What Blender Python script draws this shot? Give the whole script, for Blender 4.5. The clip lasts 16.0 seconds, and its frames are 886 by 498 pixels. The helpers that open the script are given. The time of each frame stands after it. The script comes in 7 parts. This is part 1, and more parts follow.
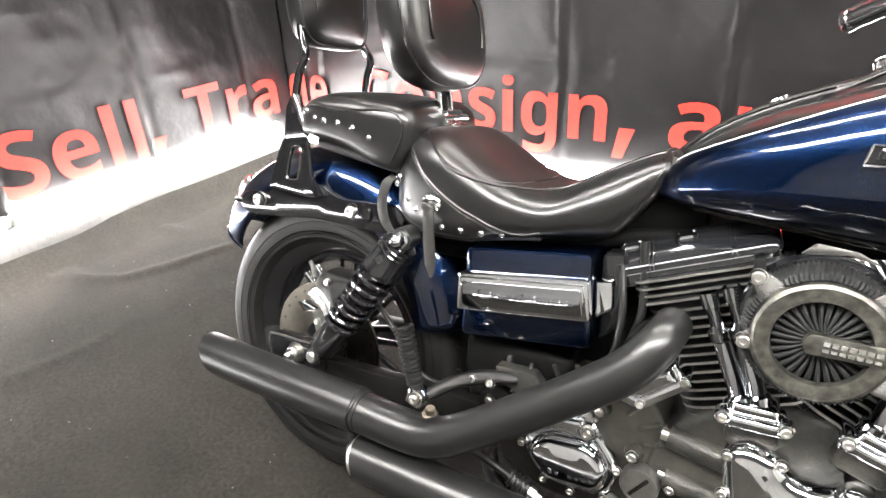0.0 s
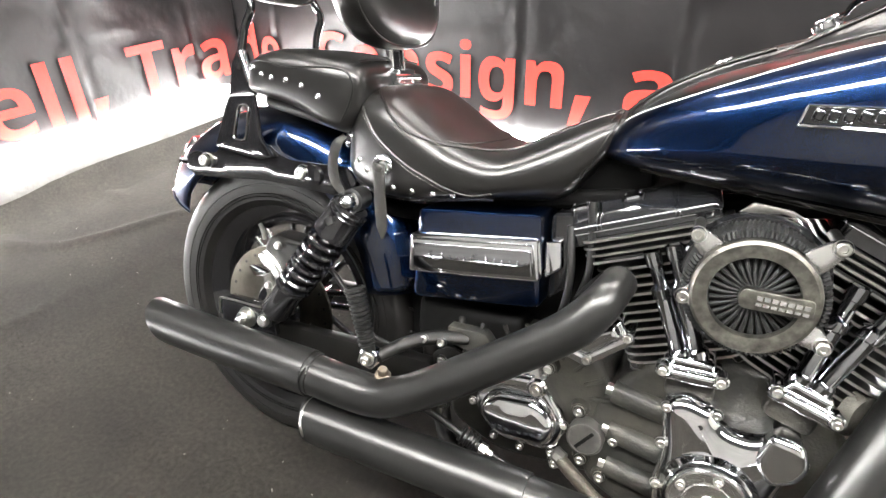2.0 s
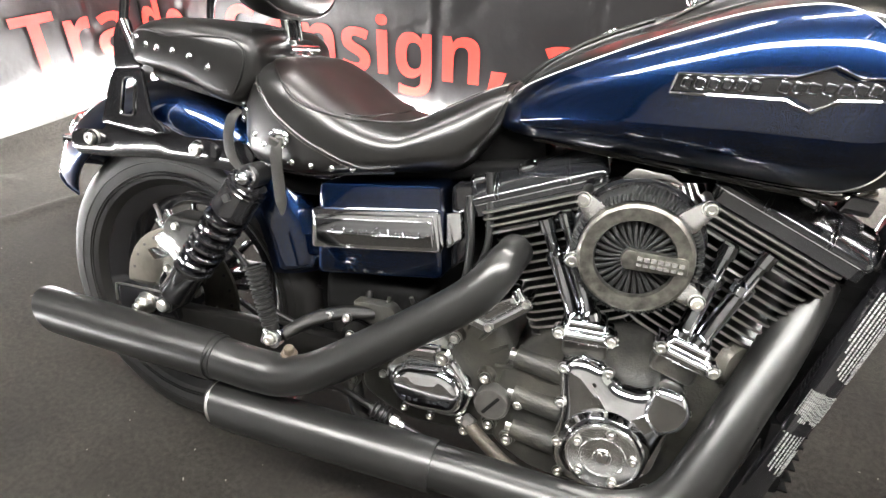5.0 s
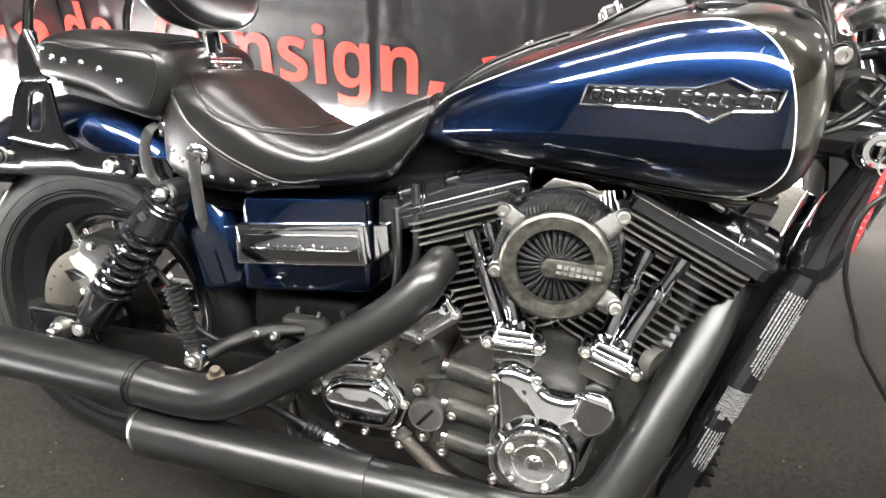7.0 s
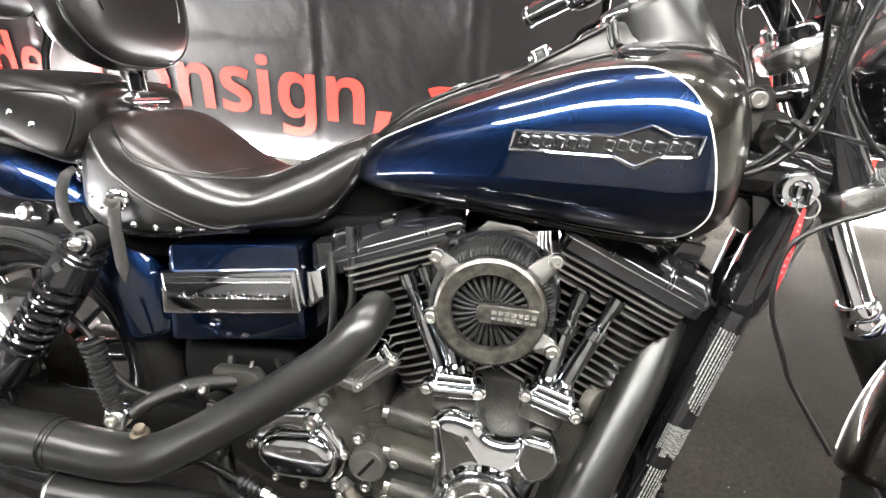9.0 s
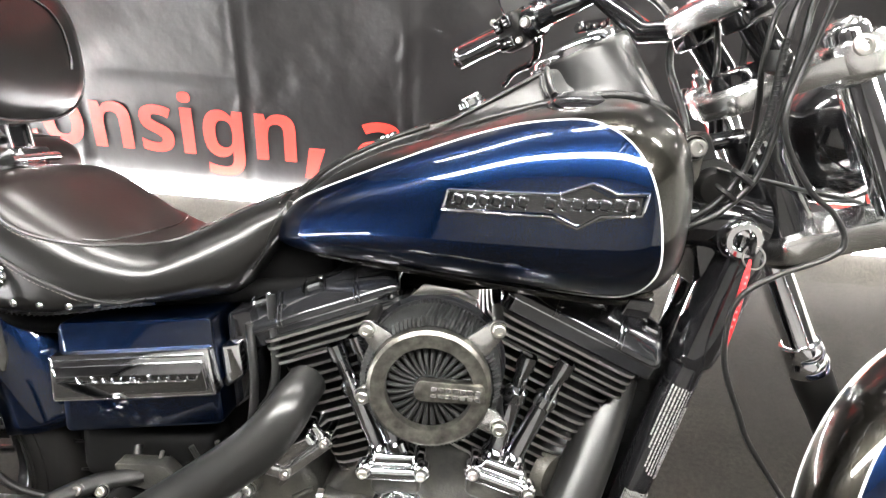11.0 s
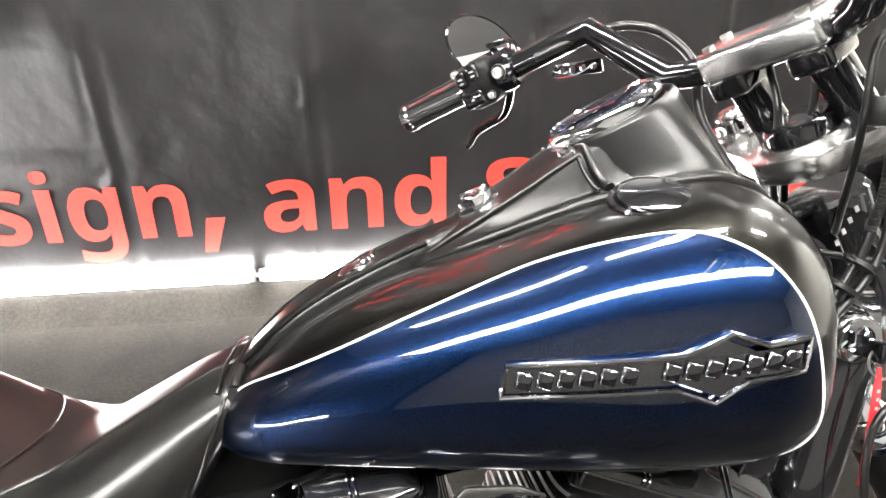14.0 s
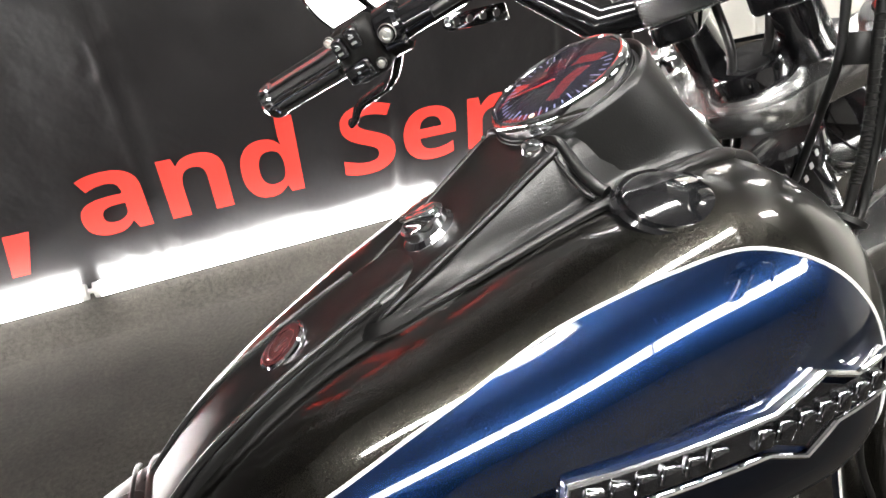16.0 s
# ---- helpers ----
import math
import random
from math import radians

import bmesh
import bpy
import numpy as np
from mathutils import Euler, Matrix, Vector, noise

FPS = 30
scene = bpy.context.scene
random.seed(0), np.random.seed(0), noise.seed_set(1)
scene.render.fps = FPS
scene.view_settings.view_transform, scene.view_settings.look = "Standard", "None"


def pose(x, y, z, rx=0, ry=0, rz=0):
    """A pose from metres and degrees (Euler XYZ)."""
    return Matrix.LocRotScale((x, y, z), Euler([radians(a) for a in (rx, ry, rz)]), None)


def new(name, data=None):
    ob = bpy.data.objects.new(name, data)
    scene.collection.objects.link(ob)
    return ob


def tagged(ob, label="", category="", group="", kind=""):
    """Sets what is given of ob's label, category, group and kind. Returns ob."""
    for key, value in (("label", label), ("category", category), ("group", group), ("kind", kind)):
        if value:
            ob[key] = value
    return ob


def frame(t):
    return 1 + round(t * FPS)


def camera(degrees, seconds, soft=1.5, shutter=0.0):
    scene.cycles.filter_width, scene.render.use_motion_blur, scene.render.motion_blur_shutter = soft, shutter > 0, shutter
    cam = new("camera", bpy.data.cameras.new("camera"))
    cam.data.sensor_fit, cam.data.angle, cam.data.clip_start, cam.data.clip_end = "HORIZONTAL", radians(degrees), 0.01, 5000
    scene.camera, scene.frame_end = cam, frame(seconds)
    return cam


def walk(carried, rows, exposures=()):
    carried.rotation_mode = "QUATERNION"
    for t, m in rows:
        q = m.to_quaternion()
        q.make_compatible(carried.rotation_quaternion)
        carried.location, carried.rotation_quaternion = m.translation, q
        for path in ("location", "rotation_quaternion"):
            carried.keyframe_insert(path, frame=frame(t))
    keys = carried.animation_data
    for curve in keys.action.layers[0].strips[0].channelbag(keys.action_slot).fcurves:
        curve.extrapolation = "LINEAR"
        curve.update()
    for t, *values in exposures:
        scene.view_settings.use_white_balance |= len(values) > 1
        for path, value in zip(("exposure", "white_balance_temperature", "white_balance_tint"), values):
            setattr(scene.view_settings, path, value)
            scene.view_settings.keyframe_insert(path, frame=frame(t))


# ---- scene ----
import functools
cam = camera(75.6, 16.0)
METRES, EYE, TILT, LEAN, TURN = 0.735, 1.055, -27.5, 2.7, 30.0
ROWS = [
    (0.0, 0.0, 0.0, 0.0, 0.0, 0.0, -0.0),
    (0.5, 0.0029, -0.0007, -0.0063, -0.66, -1.34, -0.15),
    (1.0, 0.0097, 0.0027, -0.0126, -1.91, -2.26, -0.04),
    (1.5, 0.0132, 0.0018, -0.018, -2.96, -2.66, -0.13),
    (2.0, 0.0195, 0.0031, -0.0202, -3.96, -2.98, -0.01),
    (2.5, 0.0261, 0.0028, -0.023, -5.49, -3.39, 0.48),
    (3.0, 0.036, 0.005, -0.0279, -6.84, -3.96, 0.7),
    (3.5, 0.0482, 0.0032, -0.0318, -8.01, -4.38, 1.05),
    (4.0, 0.0624, 0.0007, -0.0365, -8.74, -4.74, 1.17),
    (6.5, 0.1263, -0.0121, -0.0355, -14.23, -4.7, 2.31),
    (7.0, 0.1412, -0.0133, -0.0307, -15.46, -4.43, 2.78),
    (7.5, 0.1544, -0.0129, -0.0228, -16.92, -4.17, 3.36),
    (8.0, 0.1701, -0.0123, -0.0136, -17.91, -3.8, 3.7),
    (8.5, 0.1846, -0.0105, -0.0035, -18.73, -3.08, 3.92),
    (11.0, 0.2498, 0.0758, 0.0698, -25.45, -0.36, 6.11),
    (11.5, 0.2772, 0.1122, 0.0948, -26.87, 0.4, 7.91),
    (12.0, 0.2933, 0.166, 0.1205, -27.96, 0.95, 7.83),
    (12.5, 0.2982, 0.2207, 0.1443, -28.5, 1.1, 8.43),
    (13.0, 0.3079, 0.2883, 0.1811, -30.67, 0.71, 10.47),
    (13.5, 0.302, 0.3481, 0.2216, -32.75, 0.36, 11.66),
    (14.0, 0.2939, 0.41, 0.2743, -35.29, -0.22, 14.47),
    (14.5, 0.2978, 0.4627, 0.3238, -38.45, -1.89, 17.71),
    (15.0, 0.3155, 0.5244, 0.37, -44.01, -5.03, 20.43),
    (15.5, 0.3423, 0.5732, 0.3949, -48.8, -8.91, 22.16),
    (16.0, 0.367, 0.6013, 0.4099, -52.32, -12.76, 23.95),
]
walk(cam, [(t, pose(0, 0, EYE, TILT, LEAN, TURN) @ pose(METRES * x, METRES * y, METRES * z, 90 + pitch, roll, yaw)) for t, x, y, z, yaw, pitch, roll in ROWS],
     [(0.0, 1.65), (8.5, 1.62), (12.5, 1.65), (14.5, 1.45), (15.0, 1.25), (16.0, 0.84)])

# ---- world and light ----
world = bpy.data.worlds.new("room_air")
scene.world = world
world.use_nodes = True
world.node_tree.nodes["Background"].inputs[0].default_value = (0.6, 0.62, 0.65, 1)
world.node_tree.nodes["Background"].inputs[1].default_value = 0.005


# ---- materials ----
def material(name, colour, rough=0.5, metal=0.0, coat=0.0, bump=0.0, scale=200.0, vary=0.0, vscale=6.0, dark=None, rvary=0.0, spec=0.5, grain=0.0, bdist=0.002, speck=0.0, crease=0.0):
    """A surface with stains at a large scale, grain at a small one, and relief."""
    m = bpy.data.materials.new(name)
    m.use_nodes = True
    nt = m.node_tree
    b = nt.nodes["Principled BSDF"]
    b.inputs["Base Color"].default_value = (*colour, 1)
    b.inputs["Roughness"].default_value = rough
    b.inputs["Metallic"].default_value = metal
    b.inputs["Coat Weight"].default_value = coat
    b.inputs["Coat Roughness"].default_value = 0.05
    b.inputs["Specular IOR Level"].default_value = spec
    tc = nt.nodes.new("ShaderNodeTexCoord")
    if vary or grain:
        n1 = nt.nodes.new("ShaderNodeTexNoise")
        n1.inputs["Scale"].default_value = vscale
        n1.inputs["Detail"].default_value = 6
        n1.inputs["Roughness"].default_value = 0.65
        nt.links.new(tc.outputs["Object"], n1.inputs["Vector"])
        mix = nt.nodes.new("ShaderNodeMix")
        mix.data_type = "RGBA"
        ramp = nt.nodes.new("ShaderNodeValToRGB")
        ramp.color_ramp.elements[0].position, ramp.color_ramp.elements[1].position = 0.35, 0.68
        nt.links.new(n1.outputs["Fac"], ramp.inputs["Fac"])
        d = dark or tuple(c * (1 - vary) for c in colour)
        mix.inputs["A"].default_value = (*colour, 1)
        mix.inputs["B"].default_value = (*d, 1)
        nt.links.new(ramp.outputs["Color"], mix.inputs["Factor"])
        out = mix.outputs["Result"]
        if grain:
            n3 = nt.nodes.new("ShaderNodeTexNoise")
            n3.inputs["Scale"].default_value = scale
            n3.inputs["Detail"].default_value = 3
            nt.links.new(tc.outputs["Object"], n3.inputs["Vector"])
            r3 = nt.nodes.new("ShaderNodeMapRange")
            r3.inputs["From Min"].default_value, r3.inputs["From Max"].default_value = 0.38, 0.62
            r3.inputs["To Min"].default_value, r3.inputs["To Max"].default_value = 1 - grain, 1 + grain
            nt.links.new(n3.outputs["Fac"], r3.inputs["Value"])
            mul = nt.nodes.new("ShaderNodeMix")
            mul.data_type, mul.blend_type = "RGBA", "MULTIPLY"
            mul.inputs["Factor"].default_value = 1
            nt.links.new(out, mul.inputs["A"])
            nt.links.new(r3.outputs["Result"], mul.inputs["B"])
            out = mul.outputs["Result"]
        if speck:
            n5 = nt.nodes.new("ShaderNodeTexNoise")
            n5.inputs["Scale"].default_value, n5.inputs["Detail"].default_value = 95, 5
            nt.links.new(tc.outputs["Object"], n5.inputs["Vector"])
            r5 = nt.nodes.new("ShaderNodeMapRange")
            r5.inputs["From Min"].default_value, r5.inputs["From Max"].default_value = 0.35, 0.68
            r5.inputs["To Min"].default_value, r5.inputs["To Max"].default_value = 1 - speck, 1 + speck
            nt.links.new(n5.outputs["Fac"], r5.inputs["Value"])
            m5 = nt.nodes.new("ShaderNodeMix")
            m5.data_type, m5.blend_type = "RGBA", "MULTIPLY"
            m5.inputs["Factor"].default_value = 1
            nt.links.new(out, m5.inputs["A"])
            nt.links.new(r5.outputs["Result"], m5.inputs["B"])
            out = m5.outputs["Result"]
        nt.links.new(out, b.inputs["Base Color"])
    if rvary:
        n4 = nt.nodes.new("ShaderNodeTexNoise")
        n4.inputs["Scale"].default_value = vscale * 2.3
        n4.inputs["Detail"].default_value = 5
        nt.links.new(tc.outputs["Object"], n4.inputs["Vector"])
        r4 = nt.nodes.new("ShaderNodeMapRange")
        r4.inputs["To Min"].default_value, r4.inputs["To Max"].default_value = max(0.02, rough - rvary), rough + rvary
        nt.links.new(n4.outputs["Fac"], r4.inputs["Value"])
        nt.links.new(r4.outputs["Result"], b.inputs["Roughness"])
    if bump:
        n2 = nt.nodes.new("ShaderNodeTexNoise")
        n2.inputs["Scale"].default_value = scale
        n2.inputs["Detail"].default_value = 4
        nt.links.new(tc.outputs["Object"], n2.inputs["Vector"])
        bp = nt.nodes.new("ShaderNodeBump")
        bp.inputs["Strength"].default_value = bump
        bp.inputs["Distance"].default_value = bdist
        nt.links.new(n2.outputs["Fac"], bp.inputs["Height"])
        nt.links.new(bp.outputs["Normal"], b.inputs["Normal"])
        if crease:
            bend = nt.nodes.new("ShaderNodeTexNoise")
            bend.inputs["Scale"].default_value, bend.inputs["Detail"].default_value = 35, 3
            nt.links.new(tc.outputs["Object"], bend.inputs["Vector"])
            push = nt.nodes.new("ShaderNodeVectorMath")
            push.operation = "MULTIPLY_ADD"
            push.inputs[1].default_value = (0.03, 0.03, 0.03)
            nt.links.new(bend.outputs["Color"], push.inputs[0])
            nt.links.new(tc.outputs["Object"], push.inputs[2])
            cell = nt.nodes.new("ShaderNodeTexVoronoi")
            cell.feature = "DISTANCE_TO_EDGE"
            cell.inputs["Scale"].default_value = 75
            nt.links.new(push.outputs[0], cell.inputs["Vector"])
            lim = nt.nodes.new("ShaderNodeMapRange")
            lim.inputs["From Max"].default_value = 0.16
            nt.links.new(cell.outputs["Distance"], lim.inputs["Value"])
            fold = nt.nodes.new("ShaderNodeBump")
            fold.inputs["Strength"].default_value = crease
            fold.inputs["Distance"].default_value = 0.0009
            nt.links.new(lim.outputs["Result"], fold.inputs["Height"])
            nt.links.new(bp.outputs["Normal"], fold.inputs["Normal"])
            nt.links.new(fold.outputs["Normal"], b.inputs["Normal"])
    return m


def glow(name, colour, strength):
    m = bpy.data.materials.new(name)
    m.use_nodes = True
    b = m.node_tree.nodes["Principled BSDF"]
    b.inputs["Base Color"].default_value = (0.8, 0.8, 0.8, 1)
    b.inputs["Emission Color"].default_value = (*colour, 1)
    b.inputs["Emission Strength"].default_value = strength
    return m


CHROME = material("chrome", (0.82, 0.83, 0.85), 0.06, 1.0, rvary=0.03, vscale=12)
ALU = material("polished_aluminium", (0.86, 0.86, 0.855), 0.24, 1.0, bump=0.03, scale=500, rvary=0.06, vscale=9, vary=0.04)
CAPALU = material("dull_cast_aluminium", (0.17, 0.165, 0.155), 0.42, 0.8, bump=0.1, scale=400, vary=0.25, vscale=40)
STEEL = material("bolt_steel", (0.6, 0.59, 0.56), 0.28, 1.0, vary=0.3, vscale=40)
BLUE = material("blue_metallic_paint", (0.0034, 0.0125, 0.043), 0.33, 1.0, 1.0, vary=0.12, vscale=3, grain=0.1, scale=1500)
CHARCOAL = material("charcoal_pearl_paint", (0.025, 0.0232, 0.0192), 0.3, 1.0, 1.0, vary=0.2, vscale=3, grain=0.14, scale=1500)
for paint in (BLUE, CHARCOAL):
    paint.node_tree.nodes["Principled BSDF"].inputs["Coat IOR"].default_value = 1.62
    paint.node_tree.nodes["Principled BSDF"].inputs["Coat Roughness"].default_value = 0.04
GLOSS = material("black_gloss_enamel", (0.008, 0.008, 0.009), 0.1, 0.0, 0.8, vary=0.3, vscale=8, rvary=0.03)
GREYGLOSS = material("dark_grey_enamel", (0.03, 0.032, 0.036), 0.12, 0.3, 0.8, vary=0.2, vscale=8, rvary=0.03)
SATIN = material("satin_black_exhaust", (0.0115, 0.0115, 0.0112), 0.32, 0.1, bump=0.06, scale=420, vary=0.45, vscale=9, rvary=0.09)
CRINKLE = material("grained_black_console", (0.004, 0.004, 0.004), 0.3, 0.0, 0.0, bump=0.3, scale=800, vary=0.3, vscale=10, spec=0.5, bdist=0.0006)
BLACKMETAL = material("dusty_black_metal", (0.0035, 0.0035, 0.0035), 0.42, 0.0, bump=0.15, scale=160, vary=0.4, vscale=14, dark=(0.008, 0.0076, 0.0068), rvary=0.12, spec=0.2)
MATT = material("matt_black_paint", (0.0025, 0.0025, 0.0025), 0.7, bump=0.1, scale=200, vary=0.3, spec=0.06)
CASTING = material("grey_engine_casting", (0.02, 0.0203, 0.0192), 0.45, 0.3, bump=0.5, scale=260, vary=0.5, vscale=13, dark=(0.058, 0.055, 0.046), rvary=0.14, spec=0.35)
FIN = material("machined_fin_edge", (0.4, 0.395, 0.38), 0.36, 1.0, vary=0.35, vscale=30, bump=0.1, scale=300)
FINBLACK = material("black_cylinder_fin", (0.006, 0.006, 0.006), 0.42, 0.1, bump=0.1, scale=300, vary=0.4, vscale=20, spec=0.4)
LEATHER = material("black_leather", (0.0034, 0.0033, 0.0032), 0.31, 0.0, 0.0, bump=0.3, scale=240, vary=0.35, vscale=12, dark=(0.006, 0.0056, 0.0052), rvary=0.03, spec=0.56, bdist=0.0005, crease=0.03)
INSET = material("brown_black_leather_inset", (0.0095, 0.006, 0.0055), 0.36, 0.0, 0.0, bump=0.2, scale=420, vary=0.35, vscale=10, rvary=0.02, spec=0.4, bdist=0.0004, crease=0.03)
STRAP = material("worn_leather_strap", (0.009, 0.0087, 0.008), 0.48, bump=0.35, scale=260, vary=0.4, vscale=25, dark=(0.022, 0.0205, 0.018), rvary=0.1, spec=0.35)
RUBBER = material("black_rubber", (0.006, 0.006, 0.006), 0.45, bump=0.12, scale=300, vary=0.4, vscale=20, spec=0.4)
TYRE = material("tyre_rubber", (0.0028, 0.0028, 0.0028), 0.46, bump=0.14, scale=260, vary=0.5, vscale=8, dark=(0.008, 0.0075, 0.007), rvary=0.1, spec=0.25)
PLEAT = material("filter_pleat_gauze", (0.02, 0.021, 0.021), 0.6, 0.2, bump=0.5, scale=900, vary=0.4, vscale=30, spec=0.35)
RING = material("worn_grey_anodised", (0.2, 0.195, 0.172), 0.36, 0.9, bump=0.2, scale=240, vary=0.5, vscale=34, dark=(0.1, 0.096, 0.086), rvary=0.14, speck=0.35)
# Paleness here stands for the glow of the LED tube above the banner's foot.
FOOTGLOW = material("banner_foot_glow", (0.1, 0.098, 0.094), 0.5, bump=0.8, scale=9.0, vary=0.4, vscale=4, rvary=0.1, bdist=0.03)
# Chrome covers: the dark surroundings they mirror are put into this colour.
ROCKER = material("rocker_dark_reflection", (0.011, 0.0115, 0.013), 0.1, 0.2, 0.6, rvary=0.03, vscale=14, vary=0.12, spec=0.8)
# Chrome with its dark reflections put into the base colour.
DIMCHROME = material("chrome_dimmed", (0.42, 0.43, 0.45), 0.07, 1.0, rvary=0.04, vscale=14, vary=0.15)
HOSE = material("braided_hose", (0.03, 0.026, 0.02), 0.5, 0.3, bump=0.6, scale=700, vary=0.5, vscale=200, dark=(0.07, 0.06, 0.045))
DISC = material("brake_disc_steel", (0.1, 0.092, 0.076), 0.36, 1.0, bump=0.1, scale=300, vary=0.5, vscale=14, rvary=0.08)
WHITE = material("white_pinstripe", (0.66, 0.66, 0.64), 0.3, coat=0.5)
RED = material("red_fabric_tag", (0.62, 0.015, 0.02), 0.6, bump=0.3, scale=500, vary=0.25, vscale=60)
REDREFLECT = material("red_reflection", (0.35, 0.01, 0.01), 0.1, coat=0.6)
GLASSY = material("black_dial_face", (0.006, 0.006, 0.012), 0.05, coat=1.0)
MIRROR = material("mirror_glass", (0.9, 0.9, 0.9), 0.01, 1.0)
LABEL = material("label_print", (0.26, 0.26, 0.25), 0.5)
THREAD = material("grey_thread", (0.12, 0.105, 0.098), 0.7)
BRASS = material("rusty_steel", (0.2, 0.165, 0.13), 0.45, 0.8, vary=0.4, vscale=60)
LINT = material("pale_lint", (0.13, 0.125, 0.115), 0.9)
CABLE = material("black_cable_sheath", (0.006, 0.006, 0.006), 0.33, bump=0.1, scale=400, vary=0.2)
CARPET = material("charcoal_carpet", (0.0125, 0.0114, 0.01), 0.95, bump=0.9, scale=700, vary=0.5, vscale=2.2, dark=(0.0225, 0.0204, 0.0174), grain=0.6, spec=0.1, bdist=0.002, speck=0.28)
VINYL = material("black_banner_vinyl", (0.0112, 0.0101, 0.0107), 0.36, bump=0.45, scale=4.5, vary=0.35, vscale=2.5, rvary=0.1, bdist=0.03)
REDVINYL = material("red_banner_print", (0.72, 0.04, 0.028), 0.42, bump=0.5, scale=3.2, vary=0.1, vscale=3, bdist=0.03)
PLASTER = material("white_painted_wall", (0.7, 0.69, 0.65), 0.7, bump=0.1, scale=90, vary=0.06, vscale=2)
CEIL = material("ceiling_paint", (0.1, 0.1, 0.1), 0.8, bump=0.1, scale=60, vary=0.05)
FILLWALL = material("unseen_fill_wall", (0.21, 0.206, 0.198), 0.7, bump=0.2, scale=20, vary=0.3, vscale=2)
TUBE = glow("led_tube_light", (1.0, 0.985, 0.965), 44.0)
TUBELEFT = glow("led_tube_light_bright", (1.0, 0.985, 0.965), 64.0)
LAMP = glow("ceiling_tube_light", (1.0, 0.965, 0.92), 60.0)
PANEL = glow("ceiling_panel_light", (1.0, 0.972, 0.93), 30.0)

HOUSING = material("white_lamp_housing", (0.7, 0.7, 0.68), 0.4, vary=0.05)
GREENLED = glow("green_indicator", (0.02, 1.0, 0.15), 0.3)
AMBERLED = glow("amber_indicator", (1.0, 0.5, 0.02), 0.7)


# ---- shape helpers ----
def interp(xs, ys, x):
    """Smooth curve through a short table (monotone where the table is)."""
    n = len(xs)
    if x <= xs[0]:
        return ys[0]
    if x >= xs[-1]:
        return ys[-1]
    d = [(ys[i + 1] - ys[i]) / (xs[i + 1] - xs[i]) for i in range(n - 1)]
    m = [d[0]] + [0 if d[i - 1] * d[i] <= 0 else 2 * d[i - 1] * d[i] / (d[i - 1] + d[i]) for i in range(1, n - 1)] + [d[-1]]
    i = max(k for k in range(n - 1) if xs[k] <= x)
    h = xs[i + 1] - xs[i]
    t = (x - xs[i]) / h
    return (2 * t**3 - 3 * t**2 + 1) * ys[i] + (t**3 - 2 * t**2 + t) * h * m[i] + (3 * t**2 - 2 * t**3) * ys[i + 1] + (t**3 - t**2) * h * m[i + 1]


def smooth_path(pts, n=8, closed=False):
    """Catmull-Rom through the points."""
    p = [Vector(v) for v in pts]
    out = []
    k = len(p)
    rng = range(k) if closed else range(k - 1)
    for i in rng:
        a = p[(i - 1) % k] if closed or i > 0 else p[0] * 2 - p[1]
        b, c = p[i], p[(i + 1) % k]
        e = p[(i + 2) % k] if closed or i + 2 < k else p[-1] * 2 - p[-2]
        for s in range(n):
            t = s / n
            out.append(0.5 * (2 * b + (c - a) * t + (2 * a - 5 * b + 4 * c - e) * t * t + (3 * b - a - 3 * c + e) * t**3))
    if not closed:
        out.append(p[-1])
    return out


def skin(bm, rings, close_ends=True, closed=False, wrap=True):
    """Faces between rings of points, each ring with the same count."""
    vs = [[bm.verts.new(p) for p in r] for r in rings]
    n = len(vs[0])
    for i in range(len(vs) if closed else len(vs) - 1):
        a, b = vs[i], vs[(i + 1) % len(vs)]
        for j in range(n if wrap else n - 1):
            k = (j + 1) % n
            bm.faces.new((a[j], a[k], b[k], b[j]))
    if close_ends and not closed:
        bm.faces.new(vs[0])
        bm.faces.new(list(reversed(vs[-1])))
    return bm


def tube(pts, radius, seg=16, smooth=8, closed=False, flat=1.0, bm=None, ends=True):
    """A round bar along a path. radius: one value or one for each given point. flat: squeeze of the section."""
    bm = bm or bmesh.new()
    path = smooth_path(pts, smooth, closed) if smooth else [Vector(p) for p in pts]
    k = len(path)
    rad = list(radius) if isinstance(radius, (list, tuple)) else [radius] * len(pts)
    rings, side = [], None
    for i, p in enumerate(path):
        if closed:
            d = path[(i + 1) % k] - path[i - 1]
        else:
            d = path[min(i + 1, k - 1)] - path[max(i - 1, 0)]
        d.normalize()
        if side is None:
            side = d.orthogonal().normalized()
        side = (side - d * side.dot(d)).normalized()
        up = d.cross(side)
        f = i / (smooth or 1)
        j = min(int(f), len(rad) - 1)
        r = rad[j] + (rad[min(j + 1, len(rad) - 1)] - rad[j]) * (f - int(f)) if not closed else rad[0]
        rings.append([p + (side * math.cos(a) + up * math.sin(a) * flat) * r for a in (2 * math.pi * s / seg for s in range(seg))])
    return skin(bm, rings, ends, closed)


